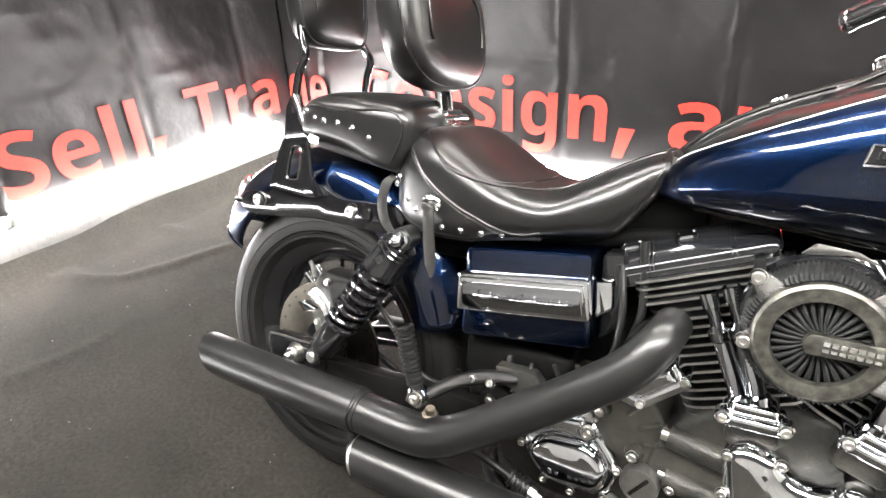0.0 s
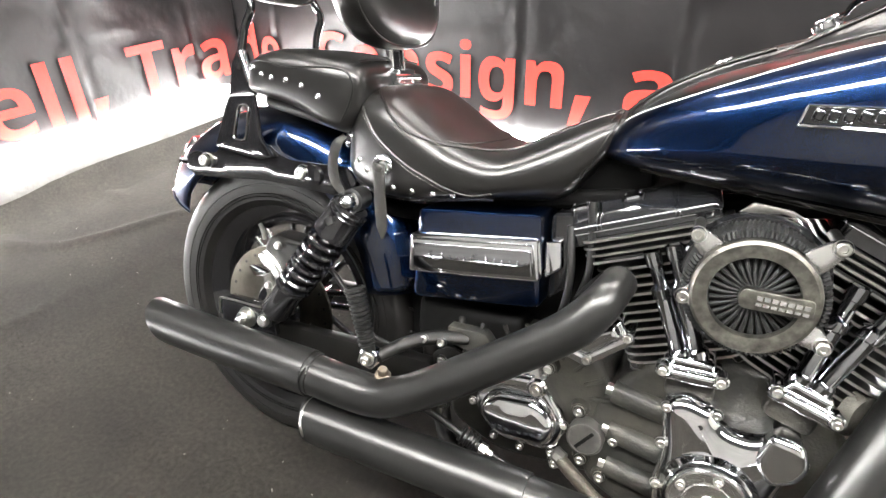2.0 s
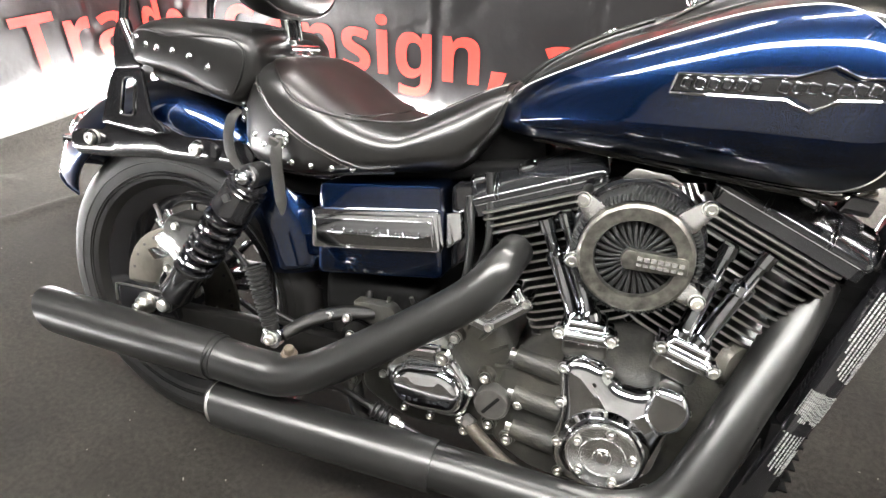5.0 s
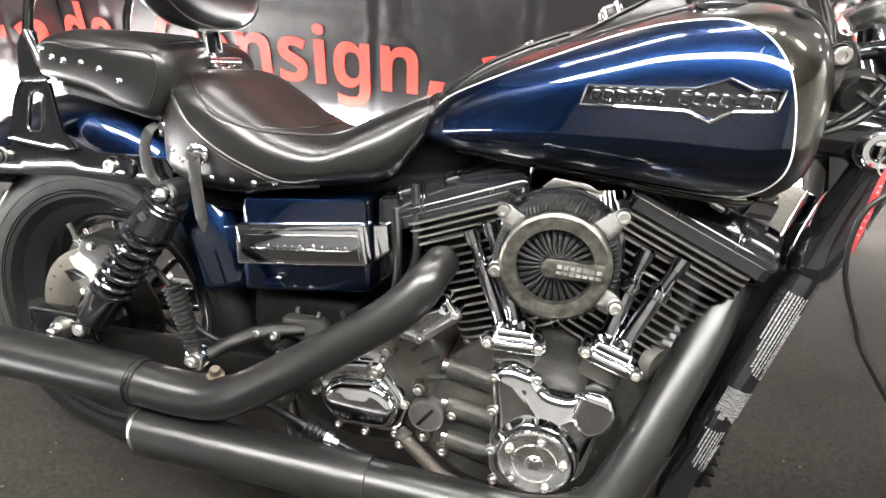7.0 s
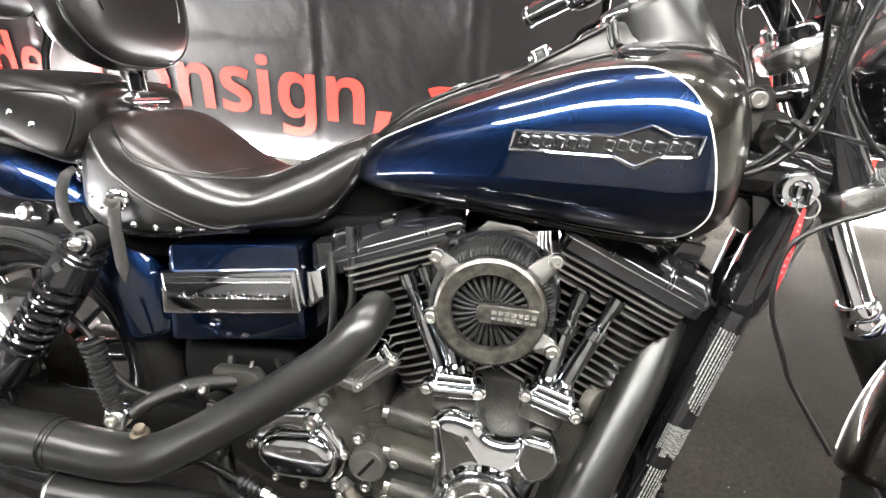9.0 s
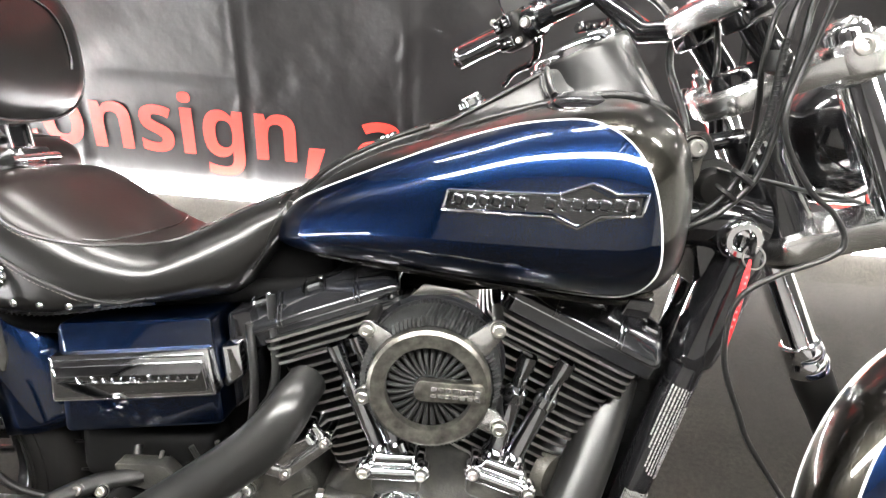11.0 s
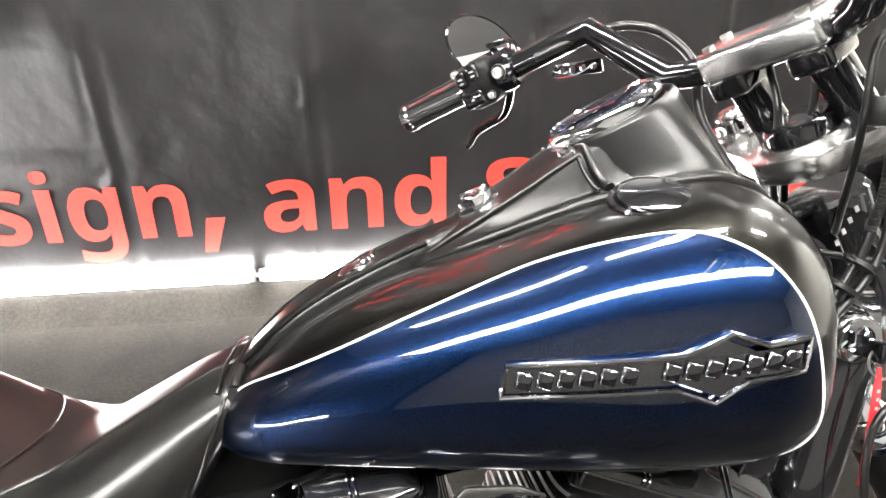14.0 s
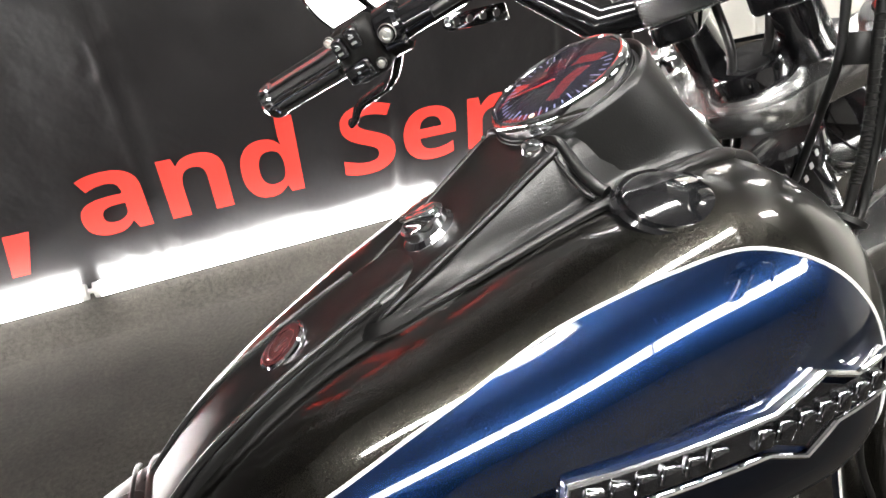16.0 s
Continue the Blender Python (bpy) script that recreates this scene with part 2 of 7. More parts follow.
def ribbon(pts, widths, thick, side=(1, 0, 0), bm=None, n=6):
    """A flat strap along a path, with its width along the given direction."""
    bm = bm or bmesh.new()
    path = smooth_path(pts, n)
    k = len(path)
    rings = []
    for i, p in enumerate(path):
        d = (path[min(i + 1, k - 1)] - path[max(i - 1, 0)]).normalized()
        s = Vector(side)
        s = (s - d * s.dot(d)).normalized()
        u = d.cross(s)
        f = i / n
        j = min(int(f), len(widths) - 1)
        w = widths[j] + (widths[min(j + 1, len(widths) - 1)] - widths[j]) * (f - int(f))
        rings.append([p + s * (w * a) + u * (thick * b) for a, b in ((-0.5, -0.3), (-0.46, -0.5), (0.46, -0.5), (0.5, -0.3), (0.5, 0.3), (0.46, 0.5), (-0.46, 0.5), (-0.5, 0.3))])
    return skin(bm, rings)


def lathe(profile, origin, axis, seg=32, bm=None, cap=False, squash=1.0):
    """A turned shape: profile of (radius, height) along the axis from the origin."""
    bm = bm or bmesh.new()
    z = Vector(axis).normalized()
    x = z.orthogonal().normalized()
    y = z.cross(x)
    o = Vector(origin)
    rings = [[o + z * h + (x * math.cos(a) + y * math.sin(a) * squash) * max(r, 1e-4) for a in (2 * math.pi * s / seg for s in range(seg))] for r, h in profile]
    return skin(bm, rings, cap)


def rbox(c, size, bevel=0.005, m=None, seg=2, bm=None):
    """A box with rounded edges; m turns it about its centre."""
    own = bmesh.new()
    bmesh.ops.create_cube(own, size=1)
    bmesh.ops.scale(own, vec=size, verts=own.verts)
    if bevel:
        bmesh.ops.bevel(own, geom=list(own.edges), offset=bevel, segments=seg, affect="EDGES", profile=0.5)
    bmesh.ops.transform(own, matrix=Matrix.Translation(c) @ (m or Matrix()), verts=own.verts)
    return merge(bm, own)


def merge(bm, own):
    if bm is None:
        return own
    tmp = bpy.data.meshes.new("tmp")
    own.to_mesh(tmp)
    own.free()
    bm.from_mesh(tmp)
    bpy.data.meshes.remove(tmp)
    return bm


def plate(outline, y0, y1, bevel=0.0, holes=(), bm=None, seg=2):
    """A flat plate cut to an outline of (x, z), between two depths, with rounded rims; holes are outlines too."""
    own = bmesh.new()
    edges = []
    for loop in (outline, *holes):
        vs = [own.verts.new((x, y0, z)) for x, z in loop]
        edges += [own.edges.new((vs[i], vs[(i + 1) % len(vs)])) for i in range(len(vs))]
    bmesh.ops.triangle_fill(own, edges=edges, use_beauty=True)
    ext = bmesh.ops.extrude_face_region(own, geom=list(own.faces))
    bmesh.ops.translate(own, vec=(0, y1 - y0, 0), verts=[v for v in ext["geom"] if isinstance(v, bmesh.types.BMVert)])
    bmesh.ops.recalc_face_normals(own, faces=own.faces)
    if bevel:
        rim = [e for e in own.edges if len(e.link_faces) == 2 and e.calc_face_angle(0) > 1.0 and abs(e.verts[0].co.y - e.verts[1].co.y) < 1e-5]
        bmesh.ops.bevel(own, geom=rim, offset=bevel, segments=seg, affect="EDGES", profile=0.5)
    return merge(bm, own)


def puff(outline, y0, y1, r, n=6, dome=0.0):
    """A plate with a full round rim: an outline of (x, z) drawn in along its normals as it rises from y0 to y1."""
    k = len(outline)
    cx, cz = sum(p[0] for p in outline) / k, sum(p[1] for p in outline) / k
    area = sum(outline[i][0] * outline[(i + 1) % k][1] - outline[(i + 1) % k][0] * outline[i][1] for i in range(k))
    sg = 1 if area > 0 else -1
    nrm = []
    for i in range(k):
        a, b = Vector(outline[i - 1]), Vector(outline[(i + 1) % k])
        d = (b - a).normalized()
        nrm.append(Vector((-d.y, d.x)) * sg)
    for _ in range(4):
        nrm = [(nrm[i - 1] + nrm[i] * 2 + nrm[(i + 1) % k]).normalized() for i in range(k)]
    up = 1 if y1 > y0 else -1
    rings = [[(x, y0, z) for x, z in outline]]
    for s in range(n + 1):
        a = 0.5 * math.pi * s / n
        q = r * (1 - math.cos(a))
        rings.append([(outline[i][0] + nrm[i].x * q, y1 - up * (r - r * math.sin(a)), outline[i][1] + nrm[i].y * q) for i in range(k)])
    last = rings[-1]
    for f in (0.3, 0.6, 0.85):
        rings.append([(x + (cx - x) * f, y + up * dome * (1 - (1 - f) ** 2), z + (cz - z) * f) for x, y, z in last])
    return skin(bmesh.new(), rings)


def round_outline(pts, n=6, closed=True):
    return [(p.x, p.y) for p in smooth_path([(x, z, 0) for x, z in pts], n, closed)]


def fillet(pts, r, n=5):
    """An outline of straight sides with rounded corners."""
    out = []
    k = len(pts)
    for i in range(k):
        a, b, c = Vector(pts[i - 1]), Vector(pts[i]), Vector(pts[(i + 1) % k])
        u, v = (a - b), (c - b)
        q = min(r, u.length * 0.45, v.length * 0.45)
        p0, p1 = b + u.normalized() * q, b + v.normalized() * q
        for s in range(n + 1):
            t = s / n
            w = p0 * (1 - t) ** 2 + b * 2 * t * (1 - t) + p1 * t * t
            out.append((w.x, w.y))
    return out


def disc_outline(cx, cz, r, n=32):
    return [(cx + r * math.cos(2 * math.pi * i / n), cz + r * math.sin(2 * math.pi * i / n)) for i in range(n)]


def finish(name, bm, mat, sharp=38.0):
    me = bpy.data.meshes.new(name)
    bmesh.ops.remove_doubles(bm, verts=bm.verts, dist=1e-6)
    bmesh.ops.recalc_face_normals(bm, faces=bm.faces)
    bm.to_mesh(me)
    bm.free()
    me.materials.append(mat)
    me.shade_smooth()
    me.set_sharp_from_angle(angle=radians(sharp))
    return me


def part(name, bm, mat, parent=None, label="", sharp=38.0):
    ob = new(name, finish(name, bm, mat, sharp))
    ob.parent = parent
    if label:
        ob["label"] = label
    return ob


def shared(name, mesh, m, parent, label=""):
    """One more part on a mesh that is already there."""
    ob = new(name, mesh)
    ob.parent = parent
    ob.matrix_local = m
    if label:
        ob["label"] = label
    return ob


def aim(p, d):
    """A pose at p whose z axis points along d."""
    return Matrix.Translation(p) @ Vector(d).to_track_quat("Z", "Y").to_matrix().to_4x4()


def bolt_mesh(name, r, h, sides=6, mat=None):
    bm = lathe([(r * 1.35, 0), (r * 1.35, h * 0.25), (r * 1.3, h * 0.3)], (0, 0, 0), (0, 0, 1), 20)
    lathe([(r, h * 0.3), (r, h * 0.9), (r * 0.85, h), (r * 0.5, h), (r * 0.45, h * 0.7), (0, h * 0.7)], (0, 0, 0), (0, 0, 1), sides * 2, bm)
    return finish(name, bm, mat or STEEL)


def dome_mesh(name, r, h, mat):
    return finish(name, lathe([(r * math.cos(a), h * math.sin(a)) for a in (i * math.pi / 12 for i in range(7))], (0, 0, 0), (0, 0, 1), 16), mat)


# ---- the room ----
WALL_Y, WALL_X, WALL_END, TOP = 2.42, -2.45, 2.0, 2.9


def banner_depth(s, z, seed):
    """Soft folds of a hanging sheet, flatter where it is printed."""
    v = Vector((s * 1.9, z * 0.5, seed))
    folds = 0.05 * noise.noise(v) + 0.02 * noise.noise(Vector((s * 5.0, z * 1.6, seed + 7)))
    wrinkle = 0.0022 * noise.noise(Vector((s * 14.0 + z * 6.0, z * 9.0, seed + 3))) + 0.0006 * noise.noise(Vector((s * 30.0 - z * 12.0, z * 24.0, seed + 5)))
    calm = min(1.0, 0.13 + max(0.0, z - 0.56) * 2.0)
    return folds * calm + wrinkle * min(1.0, 0.5 + calm)


FOLDS = (0.93, 1.33, 1.75, 0.62)


def banner(name, s0, s1, place, seed, creases):
    bm = bmesh.new()
    ns, nz = int((s1 - s0) / 0.0125), 170
    grid = []
    for i in range(ns + 1):
        s = s0 + (s1 - s0) * i / ns
        col = []
        for j in range(nz + 1):
            z = TOP * j / nz
            d = banner_depth(s, z, seed)
            for c in creases:
                w = s - c - 0.012 * math.sin(z * 3 + c) - 0.006 * noise.noise(Vector((z * 11, c, seed)))
                crumple = 0.35 + 1.1 * max(0.0, noise.noise(Vector((z * 4.5, c, seed + 2))) + 0.3)
                d += 0.0075 * crumple * math.exp(-abs(w) / 0.011) - 0.005 * math.exp(-(((w - 0.035) / 0.02) ** 2))
                d += 0.005 * noise.noise(Vector((s * 26, z * 22, seed))) * math.exp(-((w / 0.075) ** 2)) * crumple
            for level in FOLDS:
                w = z - level - 0.012 * noise.noise(Vector((s * 2.2, level, seed)))
                d += 0.0055 * math.exp(-abs(w) / 0.009) * (0.5 + noise.noise(Vector((s * 3.1, level, seed + 4))))
            col.append(bm.verts.new(place(s, z, d)))
        grid.append(col)
    for i in range(ns):
        for j in range(nz):
            bm.faces.new((grid[i][j], grid[i + 1][j], grid[i + 1][j + 1], grid[i][j + 1]))
    ob = part(name, bm, VINYL, None, sharp=60)
    sol = ob.modifiers.new("thickness", "SOLIDIFY")
    sol.thickness, sol.offset = 0.02, 1.0
    return ob


wall_back = tagged(banner("wall_back", WALL_X, WALL_END, lambda s, z, d: (s, WALL_Y - d, z), 1.0, (-2.2, -1.55, -0.86, -0.2, 0.6, 1.3)), "black vinyl banner wall printed with large red words", "wall", kind="structure")
wall_left = tagged(banner("wall_left", -2.6, WALL_Y, lambda s, z, d: (WALL_X + d, s, z), 5.0, (-1.2, 0.2, 0.86, 1.5, 2.1)), "black vinyl banner wall meeting the other at a corner", "wall", kind="structure")
for o in (wall_back, wall_left):
    o.data.update()


RIDGES = [
    ([(-2.44, 0.84), (-2.21, 0.918), (-2.06, 1.0), (-1.98, 1.15), (-1.91, 1.315), (-1.86, 1.4), (-1.78, 1.6)], 0.013, 0.032),
    ([(-1.85, 0.4), (-1.78, 0.56), (-1.75, 0.68), (-1.757, 0.82)], 0.006, 0.03),
    ([(-2.44, 0.95), (-2.26, 0.937), (-2.12, 0.9)], 0.012, 0.028),
    ([(-2.44, 1.33), (-2.31, 1.38), (-2.2, 1.38)], 0.012, 0.035),
    ([(-2.42, 0.3), (-2.1, 0.2), (-1.9, -0.1)], 0.005, 0.05),
]


def ridge_height(x, y):
    """Low creases of the carpet where it was rolled beside the left wall."""
    z = 0.0
    p = Vector((x, y))
    for path, h, wd in RIDGES:
        best, along = 9.0, 0.0
        for i in range(len(path) - 1):
            a, b = Vector(path[i]), Vector(path[i + 1])
            k = max(0.0, min(1.0, (p - a).dot(b - a) / (b - a).length_squared))
            d = (a.lerp(b, k) - p).length
            if d < best:
                best, along = d, (i + k) / (len(path) - 1)
        z += h * math.exp(-((best / wd) ** 2)) * min(1.0, 0.25 + 3 * (1 - along))
    return z + 0.004 * noise.noise(Vector((x * 4, y * 4, 0))) * min(1.0, max(0.0, (-1.2 - x) * 2))


def floor_mesh():
    """One sheet of carpet."""
    bm = bmesh.new()
    xs = [-2.5 + 0.014 * i for i in range(80)] + [-1.38 + 0.1 * i for i in range(65)]
    ys = [-3.0 + 0.2 * i for i in range(15)] + [0.0 + 0.02 * i for i in range(90)] + [1.8 + 0.11 * i for i in range(20)]
    g = [[bm.verts.new((x, y, ridge_height(x, y) if x < -1.38 else 0.0)) for y in ys] for x in xs]
    for i in range(len(xs) - 1):
        for j in range(len(ys) - 1):
            bm.faces.new((g[i][j], g[i + 1][j], g[i + 1][j + 1], g[i][j + 1]))
    return bm


tagged(part("floor", floor_mesh(), CARPET, None, sharp=80), "charcoal needle-felt carpet with lint and soft ridges", "floor", kind="structure")
bm = bmesh.new()
lint_rng = random.Random(8)
for i in range(230):
    x, y = lint_rng.uniform(-2.2, 1.6), lint_rng.uniform(-1.0, 1.3)
    a, L = lint_rng.uniform(0, 6.28), lint_rng.choice((0.0015, 0.002, 0.003, 0.006))
    d, e = Vector((math.cos(a), math.sin(a), 0)) * L, Vector((-math.sin(a), math.cos(a), 0)) * min(L, 0.0022) * 0.7
    z = 0.0025 if x > -1.15 else 0.012
    o = Vector((x, y, z))
    base = [bm.verts.new(o + d), bm.verts.new(o + e), bm.verts.new(o - d), bm.verts.new(o - e)]
    tip = bm.verts.new(o + Vector((0, 0, 0.0016)))
    for k in range(4):
        bm.faces.new((base[k], base[(k + 1) % 4], tip))
tagged(part("carpet_lint", bm, LINT), "pale lint and grit specks scattered on the carpet", "lint", kind="stuff")
tagged(part("ceiling", rbox((1.2, 0.5, TOP + 0.05), (7.6, 7.2, 0.1), 0), CEIL), "plain pale painted ceiling", "ceiling", kind="structure")
# Unseen wall, added to give metal and leather something pale to mirror.
tagged(part("wall_front", rbox((1.2, -3.05, TOP / 2), (7.6, 0.1, TOP), 0), FILLWALL), "unseen pale grey wall added behind the viewer as fill", "wall", kind="structure")
tagged(part("wall_right", rbox((5.05, 0.5, TOP / 2), (0.1, 7.2, TOP), 0), PLASTER), "plain white wall", "wall", kind="structure")
tagged(part("wall_far", rbox((3.4, 4.05, TOP / 2), (3.4, 0.1, TOP), 0), PLASTER), "plain white wall past the banner's end", "wall", kind="structure")
tagged(part("wall_return", rbox((1.93, 3.2, TOP / 2), (0.1, 1.5, TOP), 0), PLASTER), "plain white wall behind the banner", "wall", kind="structure")


def heavy(text):
    """The built-in font's bold sans-serif letters."""
    return "".join(chr(0x1D5D4 + ord(c) - 65) if c.isupper() else chr(0x1D5EE + ord(c) - 97) for c in text)


def text_mesh(text):
    cu = bpy.data.curves.new("word", "FONT")
    cu.body, cu.size, cu.resolution_u = heavy(text), 1.0, 6
    ob = bpy.data.objects.new("word", cu)
    scene.collection.objects.link(ob)
    bpy.context.view_layer.update()
    me = bpy.data.meshes.new_from_object(ob.evaluated_get(bpy.context.evaluated_depsgraph_get()))
    bpy.data.objects.remove(ob)
    return me


XH = max(v.co.y for v in text_mesh("x").vertices)
ASC = max(v.co.y for v in text_mesh("d").vertices)
BASE, XTOP, ATOP = 0.297, 0.488, 0.553


def on_wall(wall, s, z):
    d = 0.014
    return (s, WALL_Y - d, z) if wall is wall_back else (WALL_X + d, s, z)


def letter_z(y):
    if y < 0:
        return BASE + y * (XTOP - BASE) / XH
    if y < XH:
        return BASE + y / XH * (XTOP - BASE)
    return XTOP + (y - XH) / (ASC - XH) * (ATOP - XTOP)


def words(text, start, end, wall, label):
    """One printed word, laid before its wall and fitted between two stations."""
    me = text_mesh(text)
    xs = [v.co.x for v in me.vertices]
    lo, hi = min(xs), max(xs)
    for v in me.vertices:
        v.co = on_wall(wall, start + (v.co.x - lo) / (hi - lo) * (end - start), letter_z(v.co.y))
    me.materials.clear()
    me.materials.append(REDVINYL)
    w = new("printed_word", me)
    w.parent = wall
    w["label"] = label
    return w


def comma(start, wall):
    bm = bmesh.new()
    bm.faces.new([bm.verts.new(on_wall(wall, start + a, z)) for a, z in ((0.0, 0.232), (0.045, 0.232), (0.088, 0.362), (0.022, 0.362))])
    c = part("printed_comma", bm, REDVINYL, wall)
    return c


words("Sell", 0.885, 1.482, wall_left, "red printed word Sell")
comma(1.5, wall_left)
words("Tra", 1.726, 2.31, wall_left, "red printed letters Tra")
words("de", -2.43, -2.155, wall_back, "red printed letters de")
comma(-2.13, wall_back)
words("Consign", -1.915, -0.625, wall_back, "red printed word Consign")
comma(-0.592, wall_back)
words("and", -0.37, 0.288, wall_back, "red printed word and")
words("Service", 0.435, 1.87, wall_back, "red printed word Service")


bm = bmesh.new()
for x0, z0, w, lean in ((-0.75, 1.3, 0.08, 0.05), (-0.55, 1.22, 0.3, 0.0), (-0.3, 1.34, 0.07, 0.06), (-0.12, 1.25, 0.22, 0.03), (0.2, 1.3, 0.08, 0.05), (0.36, 1.22, 0.26, 0.0), (0.72, 1.32, 0.08, 0.06), (-0.5, 1.62, 0.34, 0.02), (0.0, 1.6, 0.3, 0.03), (0.42, 1.64, 0.3, 0.02)):
    bm.faces.new([bm.verts.new(on_wall(wall_back, x0 + a * w + b * lean, z0 + b * (0.42 if w < 0.1 else 0.09))) for a, b in ((0, 0), (1, 0), (1, 1), (0, 1))])
part("printed_bar", bm, REDVINYL, wall_back, "red unreadable print high on the banner")


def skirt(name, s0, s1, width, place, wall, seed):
    """The foot of the sheet with an uneven edge; its pale colour stands for tube glow."""
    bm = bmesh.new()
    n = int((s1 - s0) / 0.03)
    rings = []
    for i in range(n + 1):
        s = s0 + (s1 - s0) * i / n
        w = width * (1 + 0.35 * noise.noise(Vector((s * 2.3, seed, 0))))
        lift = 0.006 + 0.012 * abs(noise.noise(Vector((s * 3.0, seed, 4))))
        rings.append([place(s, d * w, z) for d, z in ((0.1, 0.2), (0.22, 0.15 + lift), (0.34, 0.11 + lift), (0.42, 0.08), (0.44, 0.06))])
    return part(name, skin(bm, rings, False, False, False), FOOTGLOW, wall, "banner foot coloured pale to stand for tube glow", 60)


def upturn(s0, s1, width, height, place, wall, seed):
    """The carpet's edge turned up against the foot of the banner."""
    rings = []
    n = int((s1 - s0) / 0.035)
    for i in range(n + 1):
        s = s0 + (s1 - s0) * i / n
        w = width * (1 + 0.25 * noise.noise(Vector((s * 2.1, seed, 0))))
        h = height * (1 + 0.22 * noise.noise(Vector((s * 1.7, seed, 5))))
        rings.append([place(s, w * d, h * z + 0.0005) for d, z in ((0.0, 1.0), (0.08, 0.76), (0.25, 0.44), (0.5, 0.19), (0.8, 0.045), (1.0, 0.0))])
    return part("carpet_upturn", skin(bmesh.new(), rings, False, False, False), CARPET, wall, "carpet edge turned up against the banner", 70)


upturn(WALL_X + 0.1, WALL_END, 0.085, 0.112, lambda s, d, z: (s, WALL_Y - 0.014 - d, z), wall_back, 2.0)
upturn(-2.5, WALL_Y - 0.1, 0.13, 0.1, lambda s, d, z: (WALL_X + 0.03 + d, s, z), wall_left, 6.0)
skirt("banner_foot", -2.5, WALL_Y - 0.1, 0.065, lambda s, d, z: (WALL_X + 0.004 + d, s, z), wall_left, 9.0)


def led_tube(p, q, mat):
    p, q = Vector(p), Vector(q)
    root = tagged(new("led_tube"), "white glowing LED tube lamp along the foot of the banner", "light tube", "LED tubes at the wall foot")
    root.location = (p + q) / 2
    h = (q - p) / 2
    d = h.normalized()
    part("diffuser", tube([-h * 0.985, h * 0.985], 0.023, 20, 0), mat, root)
    for s in (-1, 1):
        part("end_cap", lathe([(0.0, 0), (0.0245, 0), (0.0245, 0.018), (0.008, 0.02), (0.008, 0.03), (0, 0.03)], h * s - d * s * 0.02, d * s, 16), HOUSING, root, "grey plastic end cap")
    return root


for a, b in ((-2.42, -1.66), (-1.645, -0.425), (-0.41, 0.81), (0.825, 1.98)):
    led_tube((a, WALL_Y - 0.042, 0.14), (b, WALL_Y - 0.042, 0.14), TUBE)
for a, b in ((-1.6, -0.38), (-0.37, 0.85), (0.86, 2.26)):
    led_tube((WALL_X + 0.03, a, 0.235), (WALL_X + 0.03, b, 0.235), TUBELEFT)


def ceiling_light(x, y, length, turn=0.0):
    root = tagged(new("ceiling_light"), "white twin-tube ceiling lamp, unseen, some added as fill", "ceiling light", "ceiling lamps")
    root.matrix_world = pose(x, y, TOP, 0, 0, turn)
    part("housing", rbox((0, 0, -0.03), (length, 0.16, 0.06), 0.01), HOUSING, root)
    for s in (-1, 1):
        part("tube", tube([(-length / 2 + 0.03, s * 0.045, -0.085), (length / 2 - 0.03, s * 0.045, -0.085)], 0.018, 14, 0), LAMP, root)
    return root


def panel_light(x, y, length, width, mat=None):
    root = tagged(new("ceiling_panel_light"), "flat white ceiling panel lamp", "ceiling light", "ceiling panel lamps")
    root.matrix_world = pose(x, y, TOP)
    part("housing", rbox((0, 0, -0.025), (length + 0.04, width + 0.04, 0.05), 0.008), HOUSING, root)
    part("diffuser", rbox((0, 0, -0.054), (length, width, 0.006), 0.002), mat or PANEL, root)
    return root


for x in (-1.76, -0.5, 0.76, 2.02):
    panel_light(x, -0.62, 1.22, 0.42)
# The four beyond x 2.8 are unseen lamps added to brighten the far wall.
for x, y in ((-0.9, 1.25), (0.7, 1.25), (3.9, 3.5), (4.2, 3.1), (2.9, 3.5), (2.9, 3.1)):
    ceiling_light(x, y, 1.4)
# Short unseen lamp, added to brighten the polished bar clamp.
ceiling_light(2.2, 1.25, 0.6)


# ---- the motorcycle: x forward, y to its left, z up, from the ground under the rear axle ----
bike = tagged(new("motorcycle"), "dark blue and charcoal cruiser motorcycle leaning on its side stand", "motorcycle")
bike.matrix_world = pose(-0.778, 0.728, 0, -13, 0, 0)
BOLT = bolt_mesh("bolt", 0.006, 0.009)
BIGBOLT = bolt_mesh("bolt_large", 0.009, 0.012)
STUD = dome_mesh("stud", 0.0055, 0.004, CHROME)
RIGHT = (0, -1, 0)


def bolt(p, d=RIGHT, parent=None, mesh=None, k=1.0):
    return shared("bolt", mesh or BOLT, aim(p, d) @ Matrix.Scale(k, 4), parent or bike)


